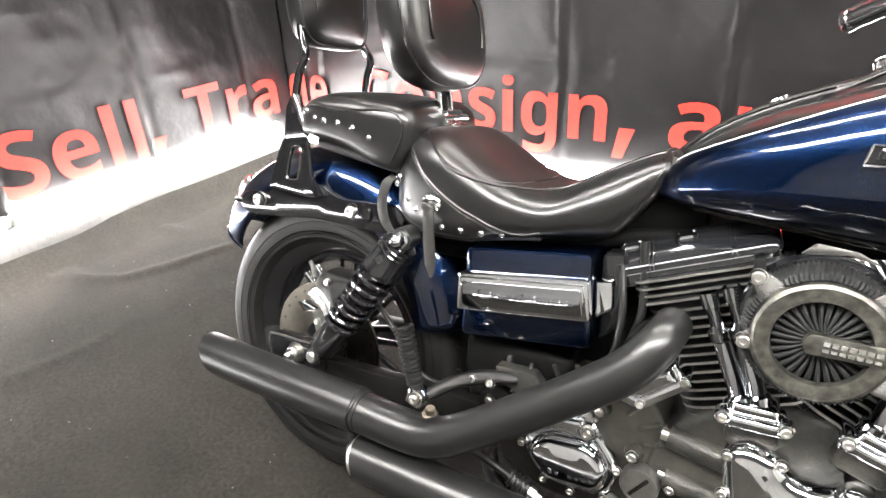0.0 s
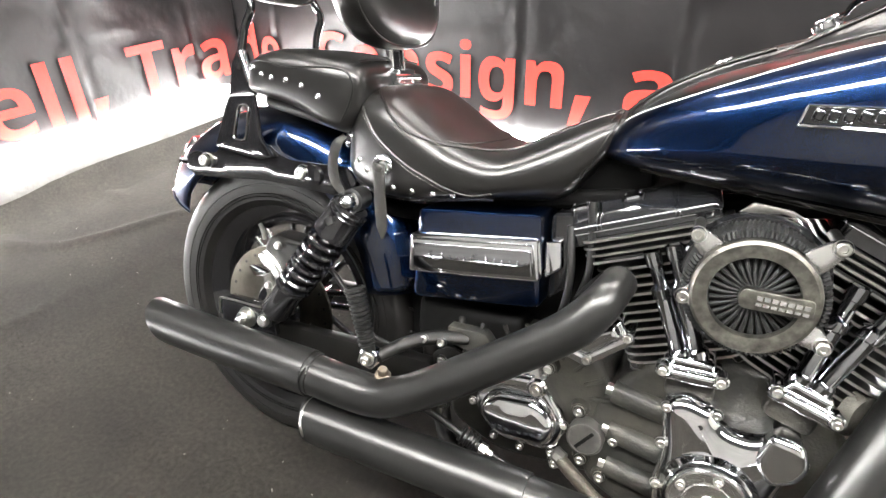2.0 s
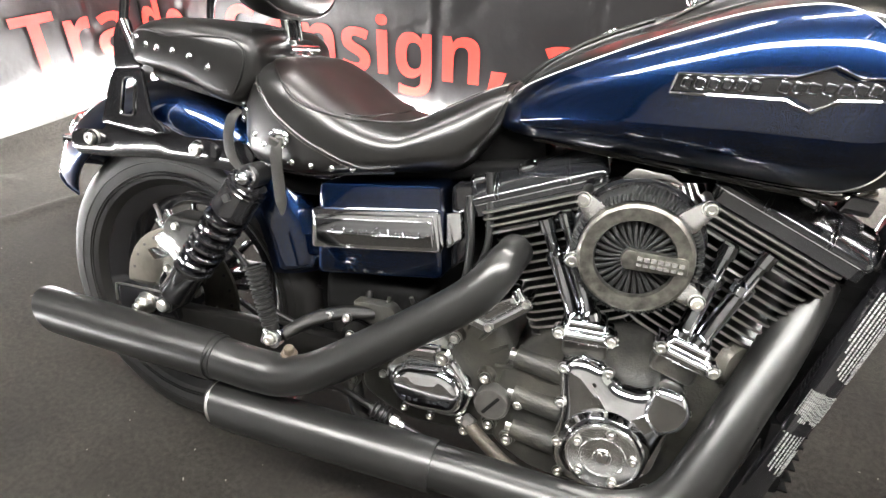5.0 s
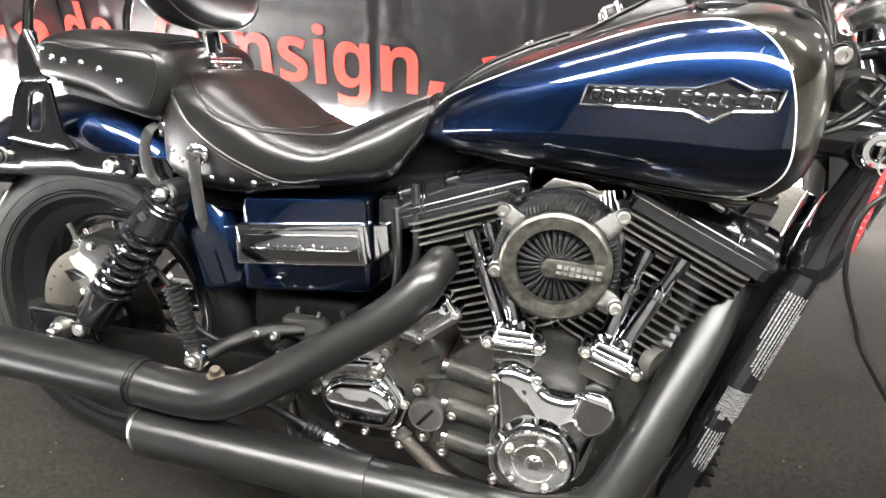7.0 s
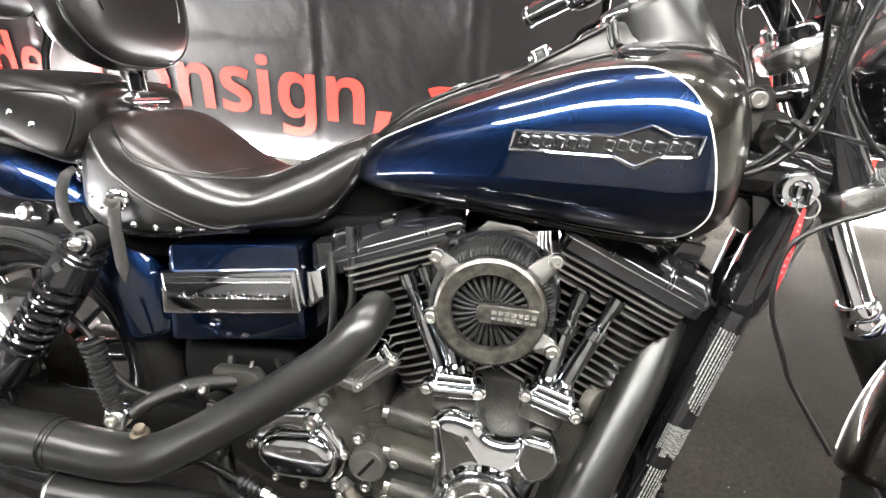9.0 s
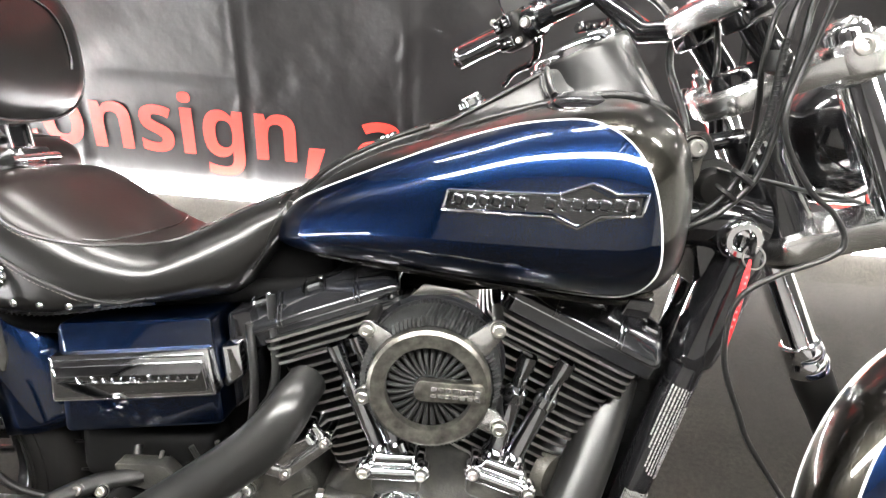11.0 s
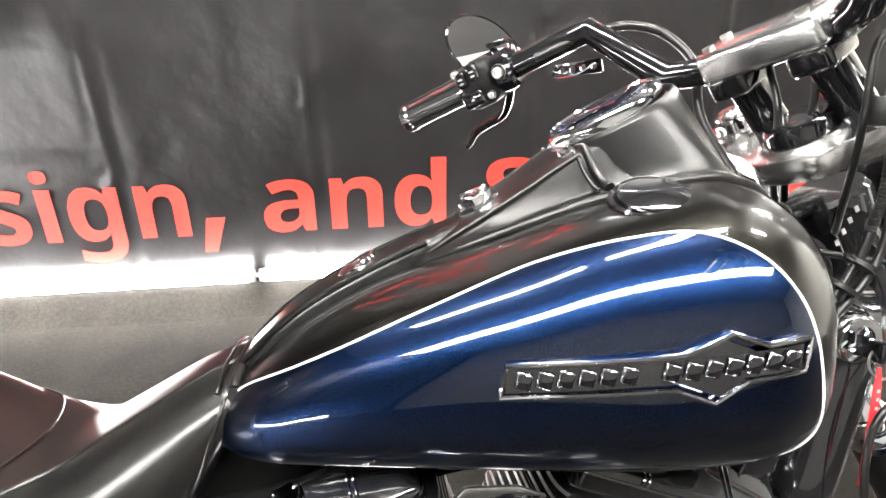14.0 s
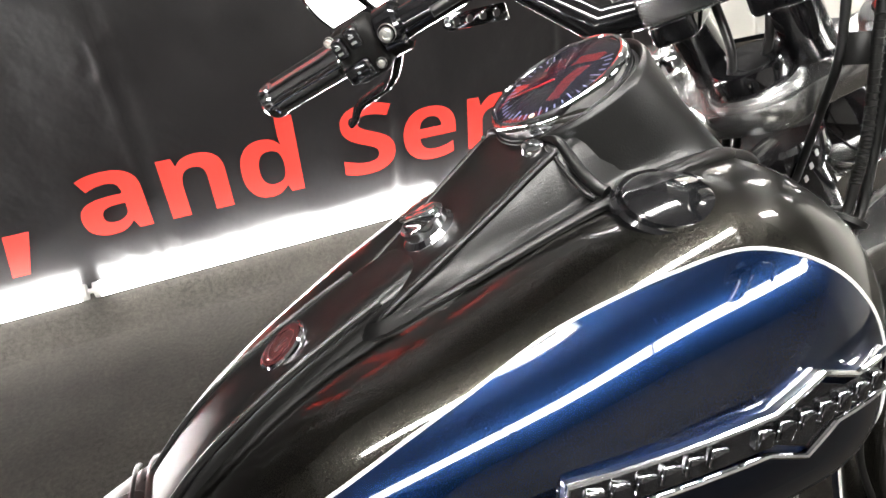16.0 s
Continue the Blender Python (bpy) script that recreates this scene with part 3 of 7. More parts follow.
# --- rear wheel ---
def wheel(cx, cz, R, hw, rim, parent, rotor_side, rotor_y=0.062, rotor_r=0.138):
    o = (cx, 0, cz)
    ax = (0, -1, 0)
    prof = []
    for i in range(25):
        a = math.pi * (i / 24) - math.pi / 2
        rr = R - 0.042 + 0.042 * abs(math.cos(a)) ** 0.8
        prof.append((rr, hw * math.sin(a)))
    side = [(rim + 0.006, -hw * 0.72), (rim + 0.02, -hw * 0.9), (rim + 0.05, -hw * 1.0)]
    full = side + prof + [(r, -h) for r, h in reversed(side)]
    tyre = part("tyre", lathe(full, o, ax, 96), TYRE, parent, "black tyre with moulded sidewall", 25)
    bm = bmesh.new()
    for s in (-1, 1):
        for r in (rim + 0.028, rim + 0.034, R - 0.05):
            lathe([(r - 0.0012, s * hw * 0.985), (r, s * (hw * 0.985 + 0.0022)), (r + 0.0012, s * hw * 0.985)], o, ax, 96, bm)
    part("sidewall_rib", bm, TYRE, tyre)
    bm = bmesh.new()
    for i in range(40):
        a = 2 * math.pi * i / 40
        for s in (-1, 1):
            p0 = Vector((cx + (R + 0.0006) * math.cos(a), 0.008 * s, cz + (R + 0.0006) * math.sin(a)))
            b = a + 0.09
            p1 = Vector((cx + (R - 0.008) * math.cos(b), s * hw * 0.72, cz + (R - 0.008) * math.sin(b)))
            tube([p0, (p0 + p1) / 2 + (p0 + p1 - Vector((2 * cx, 0, 2 * cz))).normalized() * 0.002, p1], 0.0025, 6, 2, bm=bm)
    part("tread_groove", bm, RUBBER, tyre)
    rm = part("rim", lathe([(rim - 0.012, -hw * 0.6), (rim + 0.012, -hw * 0.74), (rim + 0.013, -hw * 0.7), (rim - 0.02, -hw * 0.5), (rim - 0.035, 0), (rim - 0.02, hw * 0.5), (rim + 0.013, hw * 0.7), (rim + 0.012, hw * 0.74), (rim - 0.012, hw * 0.6), (rim - 0.03, hw * 0.4), (rim - 0.045, 0), (rim - 0.03, -hw * 0.4), (rim - 0.012, -hw * 0.6)], o, ax, 80), GLOSS, parent, "gloss black cast rim", 50)
    for i in range(9):
        a = 2 * math.pi * i / 9 + 0.2
        d = Vector((math.cos(a), 0, math.sin(a)))
        t = Vector((-math.sin(a), 0, math.cos(a)))
        for s in (-1, 1):
            c0 = Vector(o) + d * 0.045 + t * s * 0.012
            c1 = Vector(o) + d * (rim - 0.035) + t * s * 0.02
            part("spoke", tube([c0, c1], [0.008, 0.0065], 10, 2), GLOSS, rm)
    part("hub", lathe([(0.0, -0.066), (0.03, -0.066), (0.046, -0.056), (0.05, -0.02), (0.05, 0.02), (0.046, 0.056), (0.03, 0.066), (0, 0.066)], o, ax, 32), GLOSS, rm)
    # brake disc with slots
    y = rotor_side * rotor_y
    holes = []
    for i in range(5):
        a = 2 * math.pi * i / 5 + 0.5
        holes.append([(cx + r * math.cos(b), cz + r * math.sin(b)) for r, b in [(0.066 + 0.004 * k, a + 0.13 * k) for k in range(6)] + [(0.112 - 0.003 * k, a + 0.62 - 0.09 * k) for k in range(6)]])
    outer = disc_outline(cx, cz, rotor_r, 56)
    disc = part("brake_disc", plate(outer, y - 0.003, y + 0.003, 0.0, holes), DISC, parent, "steel brake disc with curved slots")
    part("disc_carrier", lathe([(0.02, 0.004), (0.054, 0.004), (0.058, 0.0)], (cx, y - 0.003, cz), ax, 40), GLOSS, disc)
    for i in range(24):
        a = 2 * math.pi * i / 24
        part("drilling", lathe([(0.0, 0.0), (0.0032, 0.0), (0.0032, 0.001), (0, 0.001)], (cx + (rotor_r - 0.014) * math.cos(a), y - 0.0031, cz + (rotor_r - 0.014) * math.sin(a)), ax, 8), BLACKMETAL, disc)


wheel_rear = new("rear_wheel")
wheel_rear.parent = bike
wheel(0.028, 0.306, 0.317, 0.07, 0.213, wheel_rear, -1, 0.072, 0.137)

# --- swingarm, axle, caliper ---
swing = part("swingarm", rbox((0.2, -0.122, 0.293), (0.46, 0.032, 0.055), 0.008, Matrix.Rotation(radians(-4), 4, "Y")), BLACKMETAL, bike, "dusty black steel swingarm")
part("swingarm_plate", plate(fillet([(-0.058, 0.26), (-0.062, 0.33), (-0.05, 0.338), (0.07, 0.345), (0.09, 0.29), (0.0, 0.255)], 0.01), -0.15, -0.12, 0.004), GLOSS, swing)
part("plate_edge", tube([(-0.06, -0.151, 0.3), (-0.06, -0.151, 0.33), (-0.045, -0.151, 0.338), (0.05, -0.151, 0.343)], 0.0022, 8, 4), STEEL, swing)
part("swingarm_far", rbox((0.2, 0.122, 0.293), (0.46, 0.032, 0.055), 0.008, Matrix.Rotation(radians(-4), 4, "Y")), BLACKMETAL, swing)
axle = part("axle_nut", lathe([(0.0, 0.0), (0.022, 0.0), (0.022, 0.004), (0.016, 0.005), (0.016, 0.017), (0.014, 0.019), (0.009, 0.019), (0.009, 0.03), (0.006, 0.033), (0.0, 0.033)], (0.014, -0.148, 0.312), RIGHT, 12), STEEL, bike, "large silver axle nut", 25)
part("axle_shaft", lathe([(0.011, -0.13), (0.011, 0.13)], (0.014, 0, 0.312), RIGHT, 16, cap=True), STEEL, axle)
caliper = part("brake_caliper", puff(fillet([(0.045, 0.47), (0.062, 0.494), (0.14, 0.494), (0.162, 0.46), (0.132, 0.4), (0.1, 0.38), (0.07, 0.39), (0.045, 0.43)], 0.012), -0.085, -0.136, 0.012, 5), BLACKMETAL, bike, "black rear brake caliper with bright insert", 50)
part("caliper_insert", puff(fillet([(0.04, 0.452), (0.056, 0.466), (0.078, 0.456), (0.1, 0.434), (0.106, 0.406), (0.09, 0.4), (0.07, 0.425), (0.048, 0.432)], 0.009), -0.128, -0.15, 0.008, 5), ALU, caliper, "bright silver caliper cover", 50)
part("caliper_bracket", plate(fillet([(0.05, 0.33), (0.03, 0.4), (0.055, 0.41), (0.1, 0.38), (0.11, 0.33)], 0.01), -0.125, -0.108, 0.003), CASTING, caliper)
for x, z in ((0.085, 0.478), (0.06, 0.39)):
    bolt((x, -0.138, z), RIGHT, caliper, BIGBOLT, 0.65)
part("bleed_nipple", tube([(0.045, -0.13, 0.48), (0.04, -0.132, 0.5), (0.036, -0.134, 0.51)], 0.004, 10, 4), STEEL, caliper)
brake_hose = part("brake_hose", tube([(0.1, -0.11, 0.47), (0.18, -0.12, 0.46), (0.24, -0.125, 0.41), (0.265, -0.12, 0.36), (0.31, -0.11, 0.33), (0.42, -0.1, 0.32)], 0.005, 10), RUBBER, bike)

# --- shock absorbers ---
def shock(y0, y1, name):
    top, bot = Vector((0.268, y0, 0.606)), Vector((0.09, y1, 0.34))
    d = (bot - top).normalized()
    L = (bot - top).length
    root = part(name, lathe([(0.0, 0.01), (0.02, 0.01), (0.03, 0.014), (0.033, 0.022), (0.034, 0.07), (0.036, 0.073), (0.036, 0.082), (0.03, 0.084), (0.022, 0.086), (0.022, L - 0.06), (0.02, L - 0.03), (0.015, L - 0.02), (0.0, L - 0.02)], top, d, 32), GLOSS, bike, "black coil-over shock absorber")
    n = 7
    side = d.orthogonal().normalized()
    up = d.cross(side)
    pts = []
    for i in range(n * 18 + 1):
        f = i / (n * 18)
        a = 2 * math.pi * i / 18
        r = 0.0315 - 0.002 * f
        pts.append(top + d * (0.086 + f * (L - 0.086 - 0.092)) + (side * math.cos(a) + up * math.sin(a)) * r)
    part("spring", tube(pts, 0.0052, 8, 0), GLOSS, root, "gloss black coil spring")
    part("lower_shroud", lathe([(0.022, L - 0.1), (0.0315, L - 0.096), (0.032, L - 0.092), (0.0295, L - 0.086), (0.0295, L - 0.024), (0.026, L - 0.018), (0.014, L - 0.016)], top, d, 32), GLOSS, root)
    for h in (0.02, 0.03):
        part("top_groove", lathe([(0.033, h), (0.0348, h + 0.002), (0.0348, h + 0.004), (0.033, h + 0.006)], top, d, 32), GLOSS, root)
    for p, r in ((top, 0.02), (bot, 0.017)):
        eye = part("eye", lathe([(0.008, -0.016), (r, -0.016), (r, 0.016), (0.008, 0.016)], p, RIGHT, 24), RUBBER, root)
        if y0 < 0:
            part("cap_nut", lathe([(0.0, 0.016), (0.016, 0.016), (0.016, 0.02), (0.0125, 0.021), (0.0125, 0.03), (0.01, 0.037), (0.005, 0.041), (0, 0.042)] if r > 0.018 else [(0.0, 0.014), (0.012, 0.014), (0.012, 0.024), (0.009, 0.027), (0, 0.027)], p, RIGHT, 18), CHROME if r > 0.018 else STEEL, eye, "chrome acorn nut")
    return root


sh = shock(-0.152, -0.168, "shock_absorber")
part("maker_mark", rbox((0.24, -0.19, 0.57), (0.014, 0.004, 0.012), 0.0, Matrix.Rotation(radians(-33), 4, "Y")), RUBBER, sh)
shock(0.152, 0.168, "shock_absorber")

# --- rear fender ---
FC = Vector((0.0, 0, 0.375))


def fender_mesh(c, r0, a0, a1, hw, depth, n=56, steps=22, pinch=0.0, swell=0.0, b0=0.0, b1=180.0):
    bm = bmesh.new()
    rings = []
    for i in range(n + 1):
        a = radians(a0 + (a1 - a0) * i / n)
        d = Vector((math.cos(a), 0, math.sin(a)))
        f = i / n
        w = hw * (1 - pinch * (1 - min(1, f * 5)) ** 2)
        ring = []
        for k in range(steps + 1):
            b = radians(b0 + (b1 - b0) * k / steps)
            y = -w * math.cos(b)
            q = abs(math.sin(b)) ** 0.75
            rr = r0 - depth * (1 - q) + swell * max(0.0, min(1.0, (105 - math.degrees(a)) / 45))
            ring.append(c + d * rr + Vector((0, y, 0)))
        rings.append(ring)
    skin(bm, rings, False, False, False)
    return bm


fender = part("rear_fender", fender_mesh(FC, 0.344, 157, 8, 0.098, 0.1, pinch=0.25, swell=0.022), BLUE, bike, "glossy dark blue rear fender", 60)
fs = fender.modifiers.new("thickness", "SOLIDIFY")
fs.thickness = 0.003
edge = []
for k in range(23):
    b = math.pi * k / 22
    w = 0.098 * 0.75
    a = radians(157)
    rr = 0.344 - 0.1 * (1 - abs(math.sin(b)) ** 0.75)
    edge.append(FC + Vector((math.cos(a), 0, math.sin(a))) * rr + Vector((0, -w * math.cos(b), 0)))
part("fender_bead", tube(edge, 0.0028, 8, 1), BLUE, fender, "rolled fender edge")
for s in (-1, 1):
    ind = part("turn_lamp_arm", tube([(-0.2, s * 0.085, 0.59), (-0.215, s * 0.098, 0.592)], 0.007, 10, 2), GLOSS, bike)

# Added lamp: its red stands for the reflection in the fender's tip.
lamp_c = FC + Vector((math.cos(radians(138)), 0, math.sin(radians(138)))) * 0.347
tl = part("added_tail_lamp", rbox(lamp_c, (0.05, 0.07, 0.016), 0.006, Matrix.Rotation(radians(-48), 4, "Y"), 3), CHROME, bike, "added low tail lamp, red for the fender's reflection")
part("tail_reflection", rbox(lamp_c + Vector((-0.004, 0, 0.004)), (0.044, 0.062, 0.012), 0.005, Matrix.Rotation(radians(-48), 4, "Y"), 3), REDREFLECT, tl)

# --- fender strut and sissy bar ---
STRUT = [(-0.185, 0.606), (-0.165, 0.618), (-0.10, 0.624), (-0.088, 0.645), (0.024, 0.662), (0.05, 0.648), (0.085, 0.638), (0.215, 0.645), (0.235, 0.62), (0.215, 0.588), (0.13, 0.59), (0.02, 0.588), (-0.06, 0.578), (-0.165, 0.568), (-0.185, 0.58)]
for s in (-1, 1):
    y0, y1 = s * 0.098, s * 0.106
    strut = part("fender_strut", plate(fillet(STRUT, 0.012), y0, y1, 0.002), GLOSS, bike, "gloss black fender strut")
    bar = part("sissy_bar_side_plate", plate(fillet([(-0.093, 0.638), (-0.062, 0.72), (-0.052, 0.74), (0.012, 0.747), (0.016, 0.72), (0.026, 0.668), (0.055, 0.64), (0.02, 0.63)], 0.008), s * 0.109, s * 0.116, 0.002, [fillet([(-0.027, 0.727), (-0.002, 0.729), (-0.012, 0.662), (-0.044, 0.66)], 0.012)]), GLOSS, bike, "gloss black side plate with a long slot")
    part("slot_rim", tube([(p[0], s * 0.117, p[1]) for p in fillet([(-0.027, 0.727), (-0.002, 0.729), (-0.012, 0.662), (-0.044, 0.66)], 0.012, 4)], 0.0022, 8, 1, True), CHROME, bar)
    part("upper_bracket", plate(fillet([(-0.052, 0.738), (-0.045, 0.8), (-0.03, 0.825), (-0.01, 0.825), (0.012, 0.747)], 0.006), s * 0.107, s * 0.114, 0.002), GLOSS, bar)
    part("bracket_glint", tube([(-0.02, s * 0.117, 0.822), (-0.01, s * 0.117, 0.8), (0.002, s * 0.117, 0.77)], 0.006, 10, 4), CHROME, bar, "chrome clamp edge")
    up = part("upright_bar", tube([(-0.028, s * 0.11, 0.79), (-0.02, s * 0.105, 0.86), (-0.008, s * 0.1, 0.9), (-0.03, s * 0.09, 0.95), (-0.055, s * 0.085, 1.1), (-0.07, s * 0.07, 1.2)], 0.008, 12), GLOSS, bike, "curved black sissy bar upright")
    for x, z in ((-0.125, 0.606), (0.118, 0.62)):
        shared("strut_bolt", BIGBOLT, aim((x, s * 0.106, z), (0, s, 0)) @ Matrix.Scale(1.25, 4), strut, "chrome cap bolt")
    part("docking_collar", lathe([(0.02, 0), (0.02, 0.006), (0.012, 0.008)], (0.14, s * 0.106, 0.618), (0, s, 0), 20, cap=True), GLOSS, strut)


# --- seats ---
def loft_x(xs, top, bottom, half, mid=0.45, nt=2.4, nb=3.0, n=40, seg=44, dish=0.0, nt_at=None, nb_at=None, sink=None, row=None):
    """A body along x whose cross-sections are rounded; tables of station, top, bottom and half width."""
    rings = []
    x0, x1 = xs[0], xs[-1]
    for i in range(seg + 1):
        f = i / seg
        x = x0 + (x1 - x0) * (0.5 - 0.5 * math.cos(math.pi * f))
        t, b, w = row(x) if row else (interp(xs, top, x), interp(xs, bottom, x), interp(xs, half, x))
        zw = b + (t - b) * mid
        nt = nt_at(x) if nt_at else nt
        nb = nb_at(x) if nb_at else nb
        ring = []
        for k in range(n):
            a = 2 * math.pi * k / n
            c, s = math.cos(a), math.sin(a)
            e = nt if s > 0 else nb
            y = w * math.copysign(abs(c) ** (2 / e), c)
            z = zw + (t - zw if s > 0 else zw - b) * math.copysign(abs(s) ** (2 / e), s)
            if s > 0:
                z -= sink(x, y) if sink else 0.0
                z -= dish * math.exp(-((y / (w * 0.5 + 1e-6)) ** 2)) * max(0.0, math.sin(math.pi * f))
            ring.append((x, y, z))
        rings.append(ring)
    return skin(bmesh.new(), rings)


SX = [0.2, 0.215, 0.245, 0.3, 0.35, 0.43, 0.49, 0.54, 0.59, 0.63, 0.66, 0.672]
ST = [0.735, 0.765, 0.785, 0.79, 0.768, 0.726, 0.714, 0.736, 0.763, 0.782, 0.789, 0.78]
SB = [0.66, 0.635, 0.62, 0.61, 0.612, 0.624, 0.632, 0.636, 0.644, 0.692, 0.742, 0.765]
SW = [0.06, 0.1, 0.126, 0.142, 0.146, 0.14, 0.13, 0.116, 0.1, 0.086, 0.074, 0.05]
@functools.lru_cache(maxsize=None)
def seat_row(x):
    """Top, bottom and half width of the seat at a station, faired along its length."""
    h = max(0.0, min(0.03, (x - SX[0]) * 0.6, (SX[-1] - x) * 0.6))
    q = [(k / 6, 1 + math.cos(math.pi * k / 6)) for k in range(-6, 7)]
    tot = sum(w for _, w in q)
    return tuple(sum(interp(SX, tab, x + h * o) * w for o, w in q) / tot for tab in (ST, SB, SW))


def seat_n(x):
    return interp([0.2, 0.3, 0.42, 0.5, 0.66], [3.6, 3.4, 2.7, 2.3, 2.6], x)


def seat_nb(x):
    return interp([0.2, 0.36, 0.46, 0.56, 0.67], [7.0, 6.0, 3.6, 3.0, 3.6], x)


seat = part("rider_seat", loft_x(SX, ST, SB, SW, 0.45, n=112, seg=96, nt_at=seat_n, nb_at=seat_nb, row=seat_row), LEATHER, bike, "black leather solo seat with studded skirt and stitched seams", 70)


def seat_y(x, z, xs=SX, top=ST, bottom=SB, half=SW, mid=0.45, nt=2.3, nb=7.0):
    t, b, w = seat_row(x) if xs is SX else (interp(xs, top, x), interp(xs, bottom, x), interp(xs, half, x))
    zw = b + (t - b) * mid
    q = (z - zw) / (t - zw) if z > zw else (zw - z) / (zw - b)
    e = (seat_n(x) if xs is SX else nt) if z > zw else (seat_nb(x) if xs is SX else nb)
    return w * max(0.0, 1 - min(1, q) ** e) ** (1 / e)


def seat_z(x, y):
    t, b, w = seat_row(x)
    zw = b + (t - b) * 0.45
    e = seat_n(x)
    return zw + (t - zw) * max(0.0, 1 - min(1, abs(y) / w) ** e) ** (1 / e)


def seam(points, r=0.0022, parent=None, name="seam", mat=None):
    return part(name, tube(points, r, 8, 4), mat or LEATHER, parent)


def smooth_ring(pts):
    return [(p.x, p.y) for p in smooth_path([(x, y, 0) for x, y in pts], 6, True)]


def stitches(path, parent, step=0.0055, lift=Vector((0, 0, 0.0026))):
    """A row of short thread stitches along a path."""
    own = bmesh.new()
    run, last = 0.0, path[0]
    for q in path[1:]:
        run += (q - last).length
        if run > step:
            d = (q - last).normalized() * step * 0.3
            tube([q + lift - d, q + lift + d], 0.0006, 5, 0, bm=own)
            run = 0.0
        last = q
    return tagged(part("stitching", own, THREAD, parent, "grey thread stitches"), kind="stuff")


# brown top panel, laid a little proud of the seat, with a bowl seam across it
half_in = [(0.24, 0.0), (0.25, 0.06), (0.272, 0.1), (0.292, 0.121), (0.312, 0.134), (0.337, 0.1395), (0.375, 0.136), (0.418, 0.119), (0.46, 0.089), (0.49, 0.06), (0.52, 0.046), (0.56, 0.038), (0.61, 0.032), (0.65, 0.02), (0.662, 0.0)]
hp = smooth_path([(x, y, 0) for x, y in half_in], 5)
ring = [(p.x, p.y) for p in hp] + [(p.x, -p.y) for p in reversed(hp[1:-1])]
bm = bmesh.new()
ring_rows = []
for p in hp[1:-1]:
    row = []
    for k in range(41):
        c = k / 20 - 1
        y = p.y * math.sin(c * math.pi / 2)
        row.append((p.x, y, seat_z(p.x, y) + 0.0026 * min(1.0, (1 - abs(c)) * 9)))
    ring_rows.append(row)
skin(bm, ring_rows, False, wrap=False)
part("seat_inset", bm, INSET, seat, "brown-black stitched top panel", 80)
part("inset_seam", tube([(x, y, seat_z(x, y) + 0.0006) for x, y in ring], 0.0022, 8, 1, True), LEATHER, seat)
stitches([Vector((x, y * 1.015, seat_z(x, y * 1.015) + 0.0002)) for x, y in smooth_ring(ring)], seat, 0.006, Vector((0, 0, 0.0008)))
part("bowl_seam", tube([(x, y, seat_z(x, y) + 0.0032) for x, y in ((0.41, -0.118), (0.435, -0.1), (0.458, -0.05), (0.466, 0.0), (0.458, 0.05), (0.435, 0.1), (0.41, 0.118))], 0.0016, 8, 5), LEATHER, seat)
for s in (-1, 1):
    part("nose_seam", tube([(x, s * (seat_y(x, z) + 0.0004), z) for x, z in ((0.655, 0.775), (0.65, 0.76), (0.64, 0.735), (0.63, 0.71), (0.618, 0.69))], 0.002, 8, 4), LEATHER, seat)
for s in (-1, 1):
    pts = [(x, z) for x, z in ((0.235, 0.768), (0.248, 0.758), (0.264, 0.742), (0.29, 0.716), (0.322, 0.694), (0.359, 0.674), (0.39, 0.662), (0.422, 0.65), (0.46, 0.642), (0.495, 0.651))]
    seam([(x, s * (seat_y(x, z) + 0.0005), z) for x, z in pts], 0.0022, seat, "skirt_seam")
    stitches(smooth_path([(x, s * (seat_y(x, z - 0.006) + 0.0008), z - 0.006) for x, z in pts], 30), seat, 0.0055, Vector((0, 0, 0)))
    low = [(x, seat_row(x)[1] + 0.0045) for x in (0.235, 0.27, 0.31, 0.36, 0.41, 0.455, 0.49)]
    braid = part("braided_edge", tube([(x, s * (seat_y(x, z) + 0.001), z) for x, z in low], 0.0034, 8, 6), LEATHER, seat, "black braided lacing")
    bm = bmesh.new()
    pl = smooth_path([(x, s * (seat_y(x, z) + 0.004), z) for x, z in low], 6)
    for i in range(0, len(pl) - 1):
        d = (pl[i + 1] - pl[i]) * 0.8
        tube([pl[i] + Vector((0, 0, -0.0035)), pl[i] + d + Vector((0, s * 0.001, 0.0035))], 0.0012, 6, 0, bm=bm)
    part("braid_strand", bm, LEATHER, braid)
    for x, z in ((0.255, 0.668), (0.275, 0.655), (0.331, 0.635), (0.366, 0.635), (0.401, 0.636), (0.434, 0.639)):
        shared("stud", STUD, aim((x, s * (seat_y(x, z) - 0.0005), z), (0, s, 0.1)), seat)
edge = []
for k in range(15):
    y = 0.066 * math.cos(math.pi * k / 14)
    edge.append((0.662, y, seat_z(0.662, y) + 0.001))
part("nose_roll", tube([(0.655, 0.072, 0.735)] + edge + [(0.655, -0.072, 0.735)], 0.0055, 10, 3), LEATHER, seat, "rolled leather edge")
part("nose_piping", tube([(x - 0.014, y * 1.04, z + 0.001) for x, y, z in edge], 0.0018, 8, 3), LEATHER, seat)
part("seat_pan", rbox((0.65, 0, 0.69), (0.14, 0.104, 0.062), 0.01, Matrix.Rotation(radians(-12), 4, "Y")), MATT, seat, "black seat pan under the nose")
